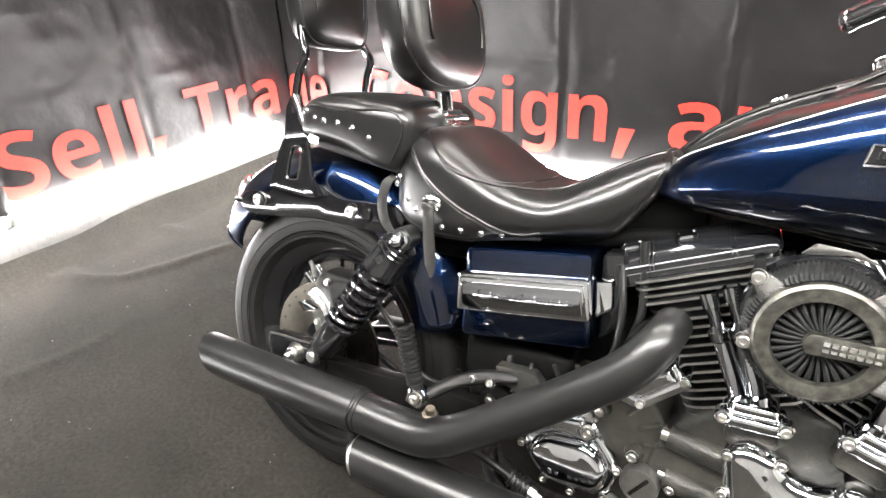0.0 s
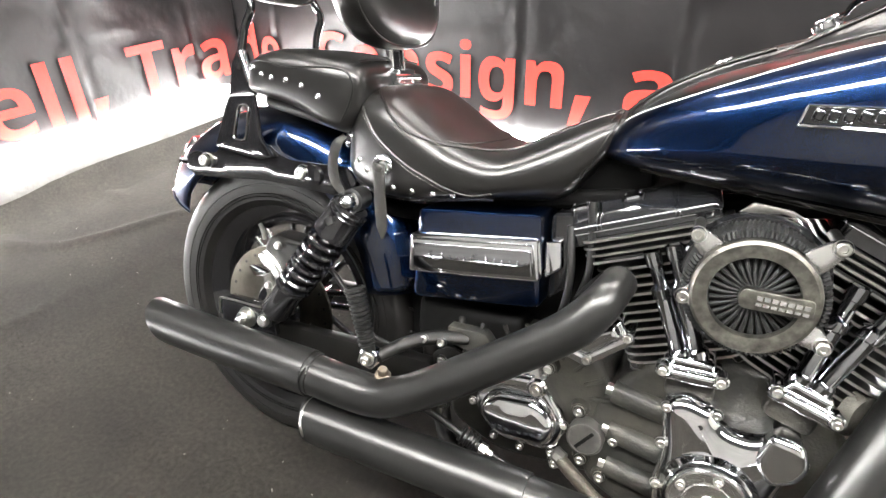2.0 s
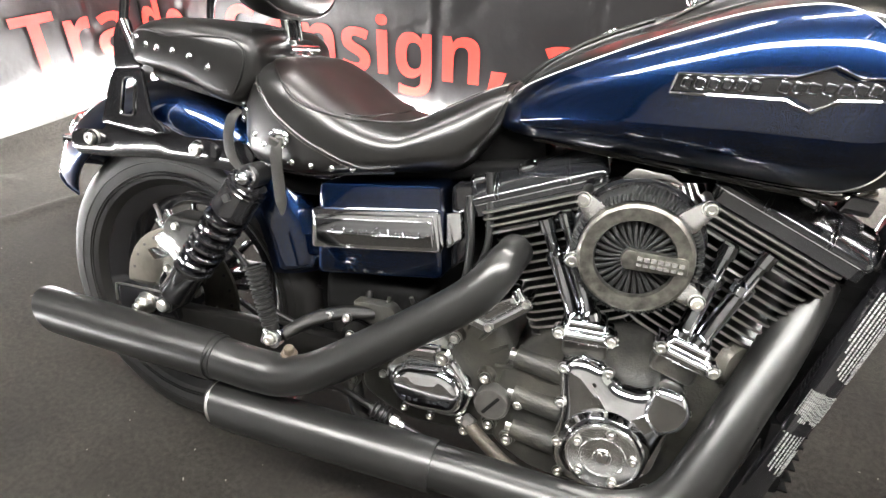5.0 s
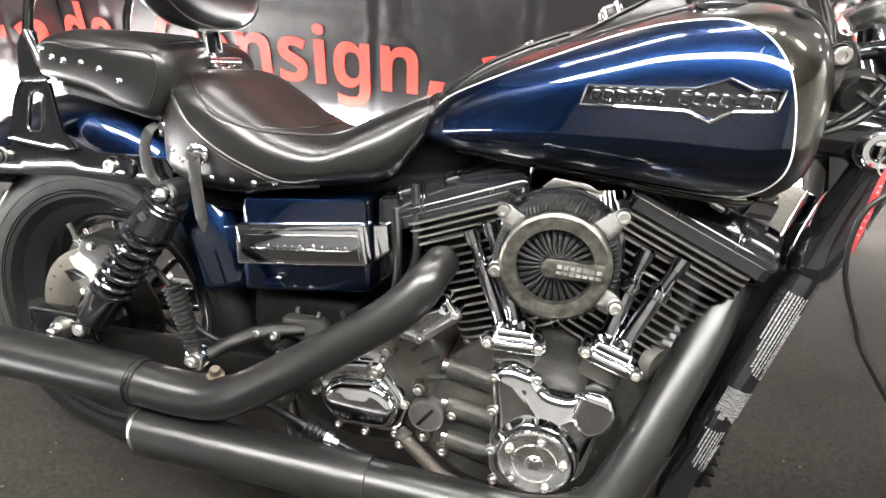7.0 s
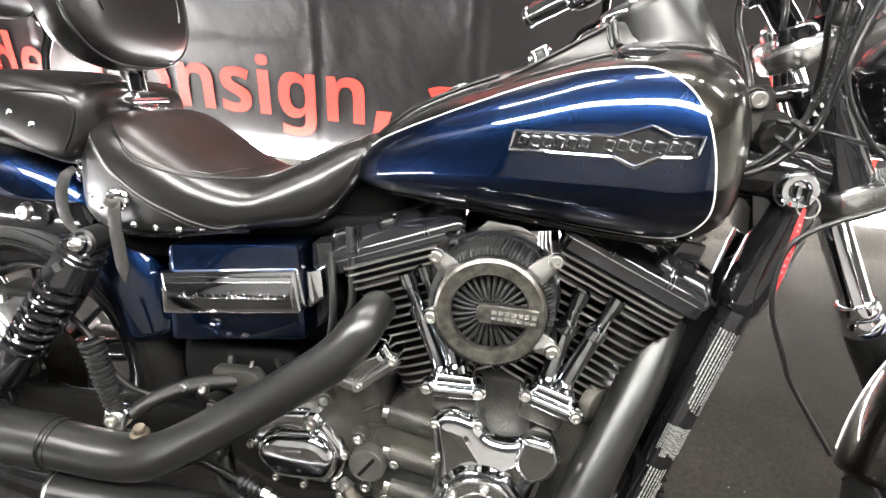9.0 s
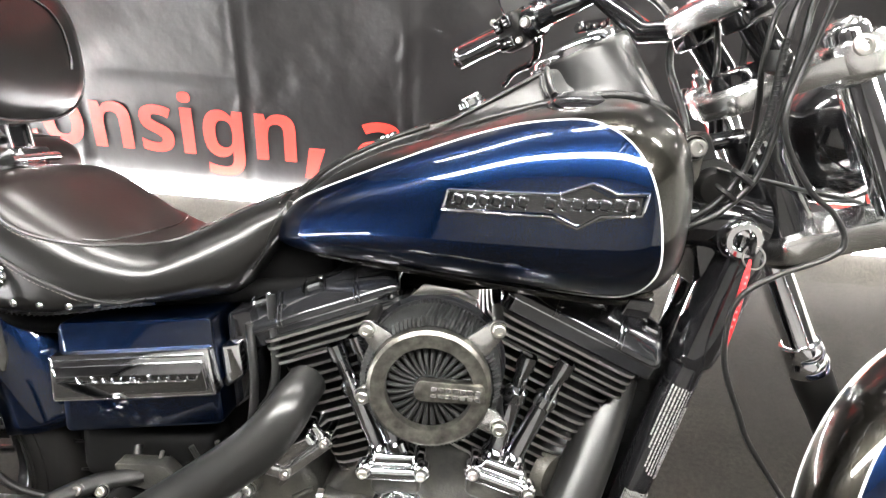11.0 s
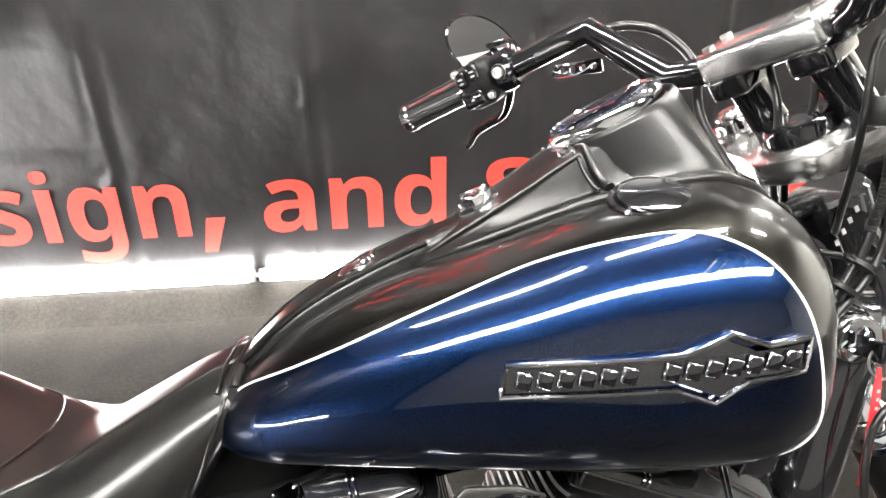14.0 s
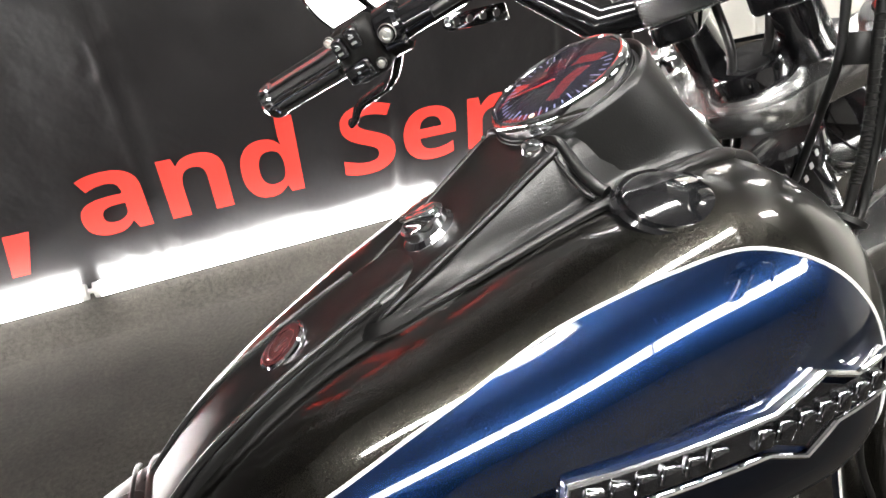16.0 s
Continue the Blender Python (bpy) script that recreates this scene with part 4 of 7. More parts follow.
# concho with hanging strap
for x, z, sc in ((0.31, 0.67, 1.0),):
    y = -(seat_y(x, z) + 0.002)
    con = part("concho", lathe([(0.0, 0.004), (0.006, 0.004), (0.0075, 0.0065), (0.013, 0.005), (0.017, 0.002), (0.0175, 0.0)], (x, y, z), (0.15, -1, 0.1), 20), CHROME, seat, "round silver concho with leather strap")
    for q in range(12):
        a = 2 * math.pi * q / 12
        shared("bead", STUD, aim((x + 0.0145 * math.cos(a), y - 0.003, z + 0.0145 * math.sin(a)), RIGHT) @ Matrix.Scale(0.5, 4), con)
    part("strap", ribbon([(x + 0.003, y - 0.006, z + 0.002), (x + 0.005, y - 0.016, z - 0.012), (x + 0.01, y - 0.02, z - 0.05), (x + 0.018, y - 0.022, z - 0.095), (x + 0.019, y - 0.02, z - 0.118)], [0.012, 0.02, 0.021, 0.021, 0.004], 0.003), STRAP, con, "worn grey-black leather thong")
    part("strap_knot", rbox((x - 0.002, y - 0.012, z - 0.004), (0.02, 0.01, 0.012), 0.003, Matrix.Rotation(radians(20), 4, "Y")), STRAP, con)
part("rear_concho", lathe([(0.0, 0.004), (0.006, 0.004), (0.0075, 0.006), (0.013, 0.005), (0.017, 0.002), (0.0175, 0.0)], (0.212, -0.098, 0.695), (-0.7, -0.7, 0.1), 20), CHROME, seat)
part("rear_strap", ribbon([(0.208, -0.106, 0.7), (0.198, -0.116, 0.685), (0.193, -0.12, 0.655), (0.2, -0.122, 0.622), (0.222, -0.12, 0.595)], [0.014, 0.02, 0.021, 0.02, 0.012], 0.003), STRAP, seat, "worn leather thong")

PX = [-0.015, 0.0, 0.025, 0.07, 0.12, 0.18, 0.21, 0.228, 0.24, 0.248, 0.251]
PT = [0.78, 0.808, 0.826, 0.836, 0.838, 0.834, 0.832, 0.829, 0.822, 0.808, 0.785]
PB = [0.762, 0.752, 0.748, 0.742, 0.732, 0.708, 0.704, 0.713, 0.727, 0.742, 0.758]
PW = [0.085, 0.118, 0.132, 0.138, 0.138, 0.137, 0.135, 0.132, 0.127, 0.118, 0.1]
pillion = part("pillion_seat", loft_x(PX, PT, PB, PW, 0.5, 4.2, 6.0), LEATHER, bike, "black leather passenger pad with a row of studs", 70)
for s in (-1, 1):
    def pt(x, z):
        return (x, s * (seat_y(x, z, PX, PT, PB, PW, 0.5, 4.2, 6.0) + 0.0006), z)

    seam([pt(*p) for p in ((0.01, 0.8), (0.03, 0.81), (0.06, 0.811), (0.097, 0.806), (0.16, 0.811), (0.206, 0.812), (0.228, 0.803), (0.236, 0.785), (0.23, 0.755), (0.218, 0.73))], 0.002, pillion)
    for x, z in ((0.025, 0.798), (0.048, 0.788), (0.072, 0.785), (0.104, 0.784), (0.137, 0.778), (0.172, 0.764)):
        shared("stud", STUD, aim(pt(x, z), (0, s, 0.15)), pillion)
part("pad_seam", tube([(0.228, y, interp(PX, PT, 0.228) + 0.001 - abs(y) ** 3 * 4) for y in (-0.1, -0.06, 0, 0.06, 0.1)], 0.002, 8, 4), LEATHER, pillion)
part("pad_base", rbox((0.14, 0, 0.725), (0.25, 0.2, 0.03), 0.012, Matrix.Rotation(radians(8), 4, "Y"), 2), BLACKMETAL, pillion)


def back_pad(x, z, hw, hh, th, tilt, name, label, ex=2.7):
    """A rounded backrest cushion, wide across the bike."""
    rings = []
    m = Matrix.Translation((x, 0, z)) @ Matrix.Rotation(radians(tilt), 4, "Y")
    prof = [(-1, 0.0), (-1, 0.7), (-0.8, 0.93), (-0.3, 1.0), (0.3, 1.0), (0.75, 0.94), (1.0, 0.8), (1.18, 0.55), (1.28, 0.25), (1.3, 0.0)]
    seg = 48
    for d, k in prof:
        ring = []
        for i in range(seg):
            a = 2 * math.pi * i / seg
            c, s = math.cos(a), math.sin(a)
            taper = 1 - 0.16 * (1 - s) / 2
            ring.append(m @ Vector((d * th, math.copysign(abs(c) ** (2 / ex), c) * hw * k * taper, math.copysign(abs(s) ** (2 / ex), s) * hh * k)))
        rings.append(ring)
    pad = part(name, skin(bmesh.new(), rings, False), LEATHER, bike, label, 75)
    for f, d in ((0.985, 0.6),):
        pts = []
        for i in range(40):
            a = 2 * math.pi * i / 40
            c, s = math.cos(a), math.sin(a)
            taper = 1 - 0.16 * (1 - s) / 2
            pts.append(m @ Vector((d * th, math.copysign(abs(c) ** (2 / ex), c) * hw * f * taper, math.copysign(abs(s) ** (2 / ex), s) * hh * f)))
        part("piping", tube(pts, 0.0024, 8, 1, True), LEATHER, pad)
    for f in (0.62,) if ex < 4 else (0.7,):
        pts = []
        for i in range(31):
            a = math.pi * (-0.12 + 1.24 * i / 30)
            c, s = math.cos(a), math.sin(a)
            k = 1.19 if f < 0.65 else 1.12
            pts.append(m @ Vector((th * k, math.copysign(abs(c) ** (2 / ex), c) * hw * f * 0.92, math.copysign(abs(s) ** (2 / ex), s) * hh * f)))
        part("face_seam", tube(pts, 0.002, 8, 1), LEATHER, pad)
    return pad


rider_pad = back_pad(0.215, 0.955, 0.165, 0.108, 0.036, -12, "rider_backrest", "black leather rider backrest pad")
part("backrest_post", rbox((0.235, 0, 0.83), (0.012, 0.032, 0.09), 0.003, Matrix.Rotation(radians(-10), 4, "Y")), GLOSS, rider_pad)
for s in (-1, 1):
    part("post_cheek", rbox((0.238, s * 0.02, 0.835), (0.014, 0.006, 0.08), 0.002, Matrix.Rotation(radians(-10), 4, "Y")), CHROME, rider_pad)
clampb = part("post_clamp", rbox((0.25, 0, 0.805), (0.03, 0.062, 0.026), 0.006), CHROME, rider_pad, "chrome folding post clamp")
part("clamp_pin", tube([(0.262, -0.045, 0.803), (0.262, 0.045, 0.803)], 0.007, 14, 0), CHROME, clampb)
part("clamp_foot", rbox((0.262, 0, 0.79), (0.05, 0.05, 0.008), 0.003), CHROME, rider_pad)
back_pad(-0.045, 1.03, 0.113, 0.118, 0.028, -8, "passenger_backrest", "black leather sissy bar pad", 5.0)

# --- side (battery) cover ---
batt = part("battery_cover", plate(fillet([(0.372, 0.606), (0.58, 0.635), (0.598, 0.485), (0.374, 0.447)], 0.012), -0.128, 0.06, 0.006), BLUE, bike, "blue battery cover with a chrome band")
part("cover_back", plate(fillet([(0.588, 0.632), (0.622, 0.64), (0.63, 0.52), (0.6, 0.49)], 0.01), -0.1, 0.06, 0.006), GLOSS, batt)
band = part("chrome_band", plate(fillet([(0.366, 0.564), (0.582, 0.598), (0.593, 0.532), (0.368, 0.497)], 0.006), -0.139, 0.03, 0.004), CHROME, batt, "chrome band round the cover")
part("band_panel", plate(fillet([(0.373, 0.549), (0.574, 0.58), (0.583, 0.539), (0.375, 0.506)], 0.005), -0.1425, -0.138, 0.001), DIMCHROME, band, "chrome inlay dimmed for its dark reflection")
part("band_end", plate(fillet([(0.588, 0.592), (0.613, 0.598), (0.62, 0.552), (0.595, 0.532)], 0.005), -0.118, 0.03, 0.004), CHROME, batt)
# flowing script mark as plain strokes
part("band_line", tube([(0.372, -0.1405, 0.5565), (0.576, -0.1405, 0.5885), (0.5875, -0.1405, 0.538)], 0.0016, 8, 1), CHROME, band, "bright raised line")
for x0, n, big in ((0.412, 5, 0.0085), (0.488, 5, 0.0085)):
    pts = []
    for k in range(n * 8 + 9):
        a = 2 * math.pi * k / 8
        r = big if k < 8 else 0.0036
        xx = x0 + 0.0125 * k / 8 + (0.006 if k >= 8 else 0)
        pts.append((xx - r * 0.9 * math.sin(a), -0.144, 0.479 + 0.145 * xx + r * 0.75 * math.cos(a) - (0.002 if k < 8 else 0.004)))
    part("script_mark", tube(pts, 0.0008, 6, 3), CHROME, band)
part("mark_underline", tube([(0.398, -0.144, 0.531), (0.44, -0.144, 0.536), (0.556, -0.144, 0.5515)], 0.0008, 6, 4), CHROME, band)

# --- exhausts ---
upper = part("upper_muffler", tube([(-0.145, -0.215, 0.284), (-0.03, -0.215, 0.283), (0.1, -0.215, 0.285), (0.218, -0.215, 0.287), (0.226, -0.215, 0.287), (0.229, -0.215, 0.287)], [0.0415, 0.0415, 0.0415, 0.0415, 0.0405, 0.0372], 40, 4), SATIN, bike, "matt black upper silencer with slash-cut end", 30)
for v in upper.data.vertices:
    if v.co.x < -0.14:
        v.co.x -= (v.co.z - 0.284) * 0.7
part("muffler_mouth", lathe([(0.034, 0.0), (0.034, 0.06), (0.0, 0.06)], (-0.138, -0.215, 0.284), (1, 0, 0), 32), BLACKMETAL, upper)
part("upper_pipe", tube([(0.21, -0.215, 0.286), (0.25, -0.215, 0.286), (0.315, -0.215, 0.285), (0.372, -0.215, 0.291), (0.432, -0.213, 0.32), (0.555, -0.205, 0.41), (0.64, -0.195, 0.476), (0.674, -0.188, 0.509), (0.694, -0.177, 0.537), (0.703, -0.16, 0.553), (0.708, -0.13, 0.56)], [0.0368, 0.0368, 0.0365, 0.035, 0.0322, 0.0308, 0.0308, 0.0305, 0.029, 0.027, 0.026], 36, 7), SATIN, bike, "matt black exhaust heat shield", 60)
part("rear_port_pipe", tube([(0.672, -0.17, 0.525), (0.676, -0.13, 0.53), (0.69, -0.08, 0.54)], [0.02, 0.02, 0.02], 18, 5), BLACKMETAL, bike)
part("joint_ring", lathe([(0.0365, -0.003), (0.0385, -0.002), (0.0385, 0.002), (0.0365, 0.003)], (0.2365, -0.215, 0.287), (1, 0, 0), 36), SATIN, upper)
lower = part("lower_muffler", tube([(0.238, -0.22, 0.196), (0.35, -0.22, 0.199), (0.5, -0.22, 0.204), (0.645, -0.22, 0.209)], 0.041, 40, 4), SATIN, bike, "matt black lower silencer", 30)
for v in lower.data.vertices:
    if v.co.x < 0.243:
        v.co.x -= (v.co.z - 0.196) * 0.35
part("end_ring", lathe([(0.036, 0.001), (0.0405, -0.001), (0.0416, 0.001), (0.0416, 0.005), (0.041, 0.006)], (0.238, -0.22, 0.1965), (1, 0, 0.34), 36), STEEL, lower, "scuffed bright rim")
part("lower_pipe", tube([(0.64, -0.22, 0.209), (0.7, -0.22, 0.211), (0.8, -0.22, 0.212), (0.885, -0.22, 0.214), (0.95, -0.216, 0.232), (0.995, -0.206, 0.27), (1.026, -0.178, 0.335), (1.053, -0.144, 0.4), (1.083, -0.105, 0.47), (1.108, -0.065, 0.535), (1.12, -0.04, 0.57)], [0.0365, 0.036, 0.036, 0.036, 0.036, 0.035, 0.034, 0.033, 0.0325, 0.032, 0.032], 36, 7), SATIN, bike, "matt black front exhaust heat shield", 60)

# --- passenger peg and rear set ---
peg = part("passenger_peg", tube([(0.326, -0.235, 0.482), (0.358, -0.237, 0.385)], 0.0115, 18, 0), RUBBER, bike, "folded black ribbed rubber footpeg")
bm = bmesh.new()
p0, p1 = Vector((0.325, -0.235, 0.485)), Vector((0.354, -0.237, 0.397))
for i in range(13):
    p = p0.lerp(p1, i / 12)
    r = (0.0162 if i else 0.0172) - 0.0002 * i
    lathe([(0.0115, -0.0026), (r, -0.0014), (r, 0.0014), (0.0115, 0.0026)], p, p1 - p0, 20, bm)
part("peg_rib", bm, RUBBER, peg)
part("peg_clevis", rbox((0.36, -0.235, 0.375), (0.03, 0.03, 0.03), 0.005, Matrix.Rotation(radians(14), 4, "Y")), CHROME, peg, "silver peg clevis")
bolt((0.365, -0.25, 0.378), RIGHT, peg, BIGBOLT, 0.9)
part("peg_arm", tube([(0.375, -0.23, 0.378), (0.405, -0.205, 0.398), (0.44, -0.17, 0.405), (0.49, -0.14, 0.405)], [0.011, 0.012, 0.013, 0.011], 14, flat=0.7), BLACKMETAL, bike, "black cast peg arm")
part("peg_bracket", plate(fillet([(0.46, 0.39), (0.45, 0.42), (0.52, 0.425), (0.545, 0.395), (0.52, 0.38)], 0.008), -0.145, -0.12, 0.003), CASTING, bike)
for x, z in ((0.43, 0.416), (0.462, 0.419)):
    bolt((x, -0.183, z - 0.012), (0, -0.9, 0.4), bike, BIGBOLT, 0.7)
part("flange_bolt", lathe([(0.0, 0.016), (0.0075, 0.016), (0.009, 0.0135), (0.009, 0.005), (0.0135, 0.0035), (0.0145, 0.001), (0.0145, 0.0)], (0.368, -0.205, 0.326), (0.1, -0.25, 1), 12), BRASS, bike, "rusty flange bolt on the exhaust", 30)
# small hardware under the battery cover and the gearbox
own = bmesh.new()
for k in range(9):
    r = 0.0165 if k % 2 else 0.0125
    lathe([(0.0125, -0.002), (r, -0.0005), (r, 0.0012), (0.0125, 0.003)], (0.498 + 0.0042 * k, -0.145, 0.222 - 0.0012 * k), (1, 0, -0.28), 20, own)
bellows = part("cable_bellows", own, RUBBER, bike, "ribbed rubber bellows on a cable")
part("bellows_nut", lathe([(0.0, 0.0), (0.0105, 0.0), (0.0105, 0.012), (0.006, 0.014), (0.006, 0.024), (0.0, 0.024)], (0.536, -0.145, 0.211), (1, 0, -0.28), 6), STEEL, bellows)
part("bellows_cable", tube([(0.36, -0.13, 0.245), (0.43, -0.14, 0.24), (0.5, -0.145, 0.222)], 0.006, 10), CABLE, bellows)
part("clutch_cable_end", tube([(0.556, -0.145, 0.206), (0.62, -0.145, 0.187), (0.7, -0.14, 0.17)], 0.0048, 10), CABLE, bellows)
part("stay_plate", plate(fillet([(0.43, 0.3), (0.42, 0.35), (0.45, 0.375), (0.49, 0.36), (0.5, 0.31), (0.465, 0.29)], 0.012), -0.128, -0.118, 0.002), BLACKMETAL, bike, "dusty black stay plate")
for x, z in ((0.442, 0.345), (0.482, 0.318), (0.41, 0.255), (0.45, 0.26)):
    bolt((x, -0.129, z), RIGHT, bike, BIGBOLT, 0.75)
part("spring_hook", tube([(0.505, -0.118, 0.428), (0.508, -0.13, 0.42), (0.515, -0.135, 0.41), (0.513, -0.13, 0.4)], 0.003, 8, 4), STEEL, bike, "bright wire hook")
part("stand_lug", puff(fillet([(0.4, 0.225), (0.395, 0.25), (0.42, 0.272), (0.452, 0.262), (0.455, 0.235)], 0.01), -0.1, -0.14, 0.008, 4), CASTING, bike, "cast lug under the gearbox")

# --- frame ---
frame_parts = new("frame")
frame_parts.parent = bike
for s in (-1, 1):
    part("lower_rail", tube([(1.13, s * 0.075, 0.19), (1.05, s * 0.1, 0.15), (0.8, s * 0.11, 0.14), (0.5, s * 0.11, 0.15), (0.42, s * 0.07, 0.22), (0.38, s * 0.06, 0.35)], 0.016, 14), BLACKMETAL, frame_parts)
    part("seat_rail", tube([(1.1, s * 0.04, 0.72), (0.8, s * 0.05, 0.68), (0.6, s * 0.05, 0.65), (0.35, s * 0.06, 0.58), (0.2, s * 0.07, 0.59)], 0.015, 14), MATT, frame_parts)
down = part("down_tube", tube([(1.256, -0.045, 0.77), (1.238, -0.05, 0.71), (1.201, -0.058, 0.58), (1.162, -0.068, 0.43), (1.123, -0.075, 0.27), (1.104, -0.078, 0.19)], 0.0245, 28, 8), GLOSS, frame_parts, "gloss black down tube with printed labels")
part("down_tube_far", tube([(1.262, 0.045, 0.77), (1.243, 0.05, 0.71), (1.215, 0.058, 0.58), (1.14, 0.075, 0.2)], 0.0215, 20), GLOSS, frame_parts)
AX0, AXD = Vector((1.77, 0, 0)), Vector((-0.4846, 0, 0.8747))


def axis_at(z):
    return AX0 + AXD * (z / 0.8747)


neck = part("steering_head", lathe([(0.0, 0.0), (0.036, 0.0), (0.04, 0.006), (0.04, 0.03), (0.035, 0.04), (0.035, 0.15), (0.04, 0.16), (0.04, 0.185), (0.036, 0.19), (0, 0.19)], axis_at(0.755), AXD, 32), GLOSS, frame_parts, "gloss black steering head")
part("neck_casting", tube([(1.27, -0.02, 0.79), (1.22, -0.03, 0.8), (1.14, -0.02, 0.79), (1.05, -0.02, 0.75)], [0.045, 0.042, 0.034, 0.028], 22, 6), GLOSS, frame_parts)
part("neck_gusset", plate(fillet([(1.29, 0.76), (1.25, 0.83), (1.18, 0.82), (1.21, 0.7)], 0.015), -0.055, 0.055, 0.01), GLOSS, frame_parts)
LK = Vector((1.239, -0.068, 0.786))
ign = part("ignition_lock", lathe([(0.0, 0.008), (0.011, 0.008), (0.0125, 0.016), (0.0145, 0.0185), (0.0215, 0.0185), (0.0245, 0.0155), (0.0255, 0.009), (0.0255, 0.0), (0.03, -0.012)], LK, RIGHT, 36), CHROME, bike, "chrome ignition lock with a key")
part("lock_housing", lathe([(0.027, -0.035), (0.031, -0.03), (0.031, -0.002), (0.0275, 0.003), (0.025, 0.003)], LK, RIGHT, 32), GLOSS, ign, "black lock housing")
part("keyhole", rbox(LK + Vector((0, -0.0085, 0)), (0.004, 0.0012, 0.012), 0.0005), MATT, ign)
key = part("key", rbox(LK + Vector((0.001, -0.028, -0.004)), (0.006, 0.03, 0.02), 0.002), GLOSS, ign, "black ignition key")
part("key_ring", tube([LK + Vector((0.006 + 0.0135 * math.cos(2 * math.pi * i / 20), -0.036 + 0.004 * math.sin(2 * math.pi * i / 20), -0.016 + 0.0135 * math.sin(2 * math.pi * i / 20))) for i in range(20)], 0.0011, 6, 1, True), STEEL, key)
TAG = [Vector(p) for p in ((1.24, -0.107, 0.768), (1.238, -0.109, 0.75), (1.234, -0.112, 0.717), (1.229, -0.115, 0.68), (1.226, -0.116, 0.655))]
tag = part("key_tag", ribbon(TAG, [0.003, 0.007, 0.0085, 0.0085, 0.006], 0.0016, (0.96, -0.1, 0.25)), RED, key, "red woven fabric key tag with worn print")
bm = bmesh.new()
line = smooth_path(TAG, 8)
for i in range(9, 25, 2):
    rbox(line[i] + Vector((0.0006, -0.0014, 0)), (0.0028 if i % 4 == 1 else 0.002, 0.0008, 0.003), 0, Matrix.Rotation(radians(16), 4, "Y"), bm=bm)
part("tag_print", bm, LABEL, tag)

# labels printed on the down tube: rows of bars
bm = bmesh.new()
rng = random.Random(4)
part("neck_sleeve", tube([(1.258, -0.045, 0.775), (1.25, -0.046, 0.75), (1.221, -0.054, 0.65), (1.212, -0.056, 0.618), (1.209, -0.0567, 0.606)], [0.03, 0.0345, 0.0335, 0.031, 0.0255], 28, 6), GLOSS, down, "thick forged neck end")
dt = smooth_path([(1.256, -0.045, 0.77), (1.238, -0.05, 0.71), (1.201, -0.058, 0.58), (1.162, -0.068, 0.43), (1.123, -0.075, 0.27), (1.104, -0.078, 0.19)], 40)


def tube_bar(f0, f1, a0, a1):
    n = 3
    grid = []
    for i in range(2):
        f = f0 + (f1 - f0) * i
        q = f * (len(dt) - 1)
        k = min(int(q), len(dt) - 2)
        p = dt[k].lerp(dt[k + 1], q - k)
        d = (dt[k + 1] - dt[k]).normalized()
        side = Vector((0, -1, 0)) - d * Vector((0, -1, 0)).dot(d)
        side.normalize()
        u = d.cross(side)
        grid.append([bm.verts.new(p + (side * math.cos(a0 + (a1 - a0) * j / n) + u * math.sin(a0 + (a1 - a0) * j / n)) * 0.0249) for j in range(n + 1)])
    for j in range(n):
        bm.faces.new((grid[0][j], grid[0][j + 1], grid[1][j + 1], grid[1][j]))


for f0, f1, bars in ((0.4, 0.575, True), (0.605, 0.675, False), (0.69, 0.785, True)):
    for row in range(9):
        a0 = -0.95 + row * 0.185
        f = f0 + rng.random() * 0.004
        if bars and row < 2:
            if row == 0:
                f += 0.035 if f0 < 0.5 else 0.03
                while f < f1:
                    w = rng.choice((0.0008, 0.0014, 0.0022))
                    tube_bar(f, f + w, a0, a0 + 0.36)
                    f += w + rng.choice((0.0009, 0.0014))
            continue
        end = f1 - rng.random() * 0.02 - max(0, row - 6) * (0.035 if bars else 0.0)
        while f < end:
            w = rng.choice((0.0025, 0.004, 0.006, 0.009))
            for half in range(1 if bars else 2):
                tube_bar(f, min(f + w, end), a0 + half * 0.1, a0 + half * 0.1 + (0.085 if bars else 0.05))
            f += w + 0.0016
tagged(part("label_bar", bm, LABEL, down, "rows of pale printed label bars"), kind="stuff")

# --- engine ---
crank = Vector((0.885, 0, 0.3))
engine = new("engine")
engine.parent = bike
case_out = fillet([(0.70, 0.2), (0.70, 0.33), (0.73, 0.39), (0.78, 0.44), (0.86, 0.47), (0.92, 0.47), (1.0, 0.44), (1.05, 0.38), (1.06, 0.28), (1.02, 0.2), (0.95, 0.16), (0.78, 0.16)], 0.03)
case = part("crankcase", plate(case_out, -0.105, 0.12, 0.014, seg=3), CASTING, engine, "grey cast crankcase")
gear = part("gearbox_case", plate(fillet([(0.45, 0.22), (0.46, 0.36), (0.52, 0.42), (0.62, 0.43), (0.70, 0.42), (0.73, 0.36), (0.73, 0.2), (0.55, 0.18)], 0.03), -0.1, 0.1, 0.015, seg=3), CASTING, engine, "grey cast gearbox housing")
for i in range(9):
    a = radians(15 + i * 17)
    p = Vector((0.60 + 0.1 * math.cos(a), -0.101, 0.32 + 0.085 * math.sin(a)))
    part("gear_rib", tube([p, p + Vector((0.035 * math.cos(a), -0.004, 0.04 * math.sin(a)))], 0.004, 8, 2), CASTING, gear)


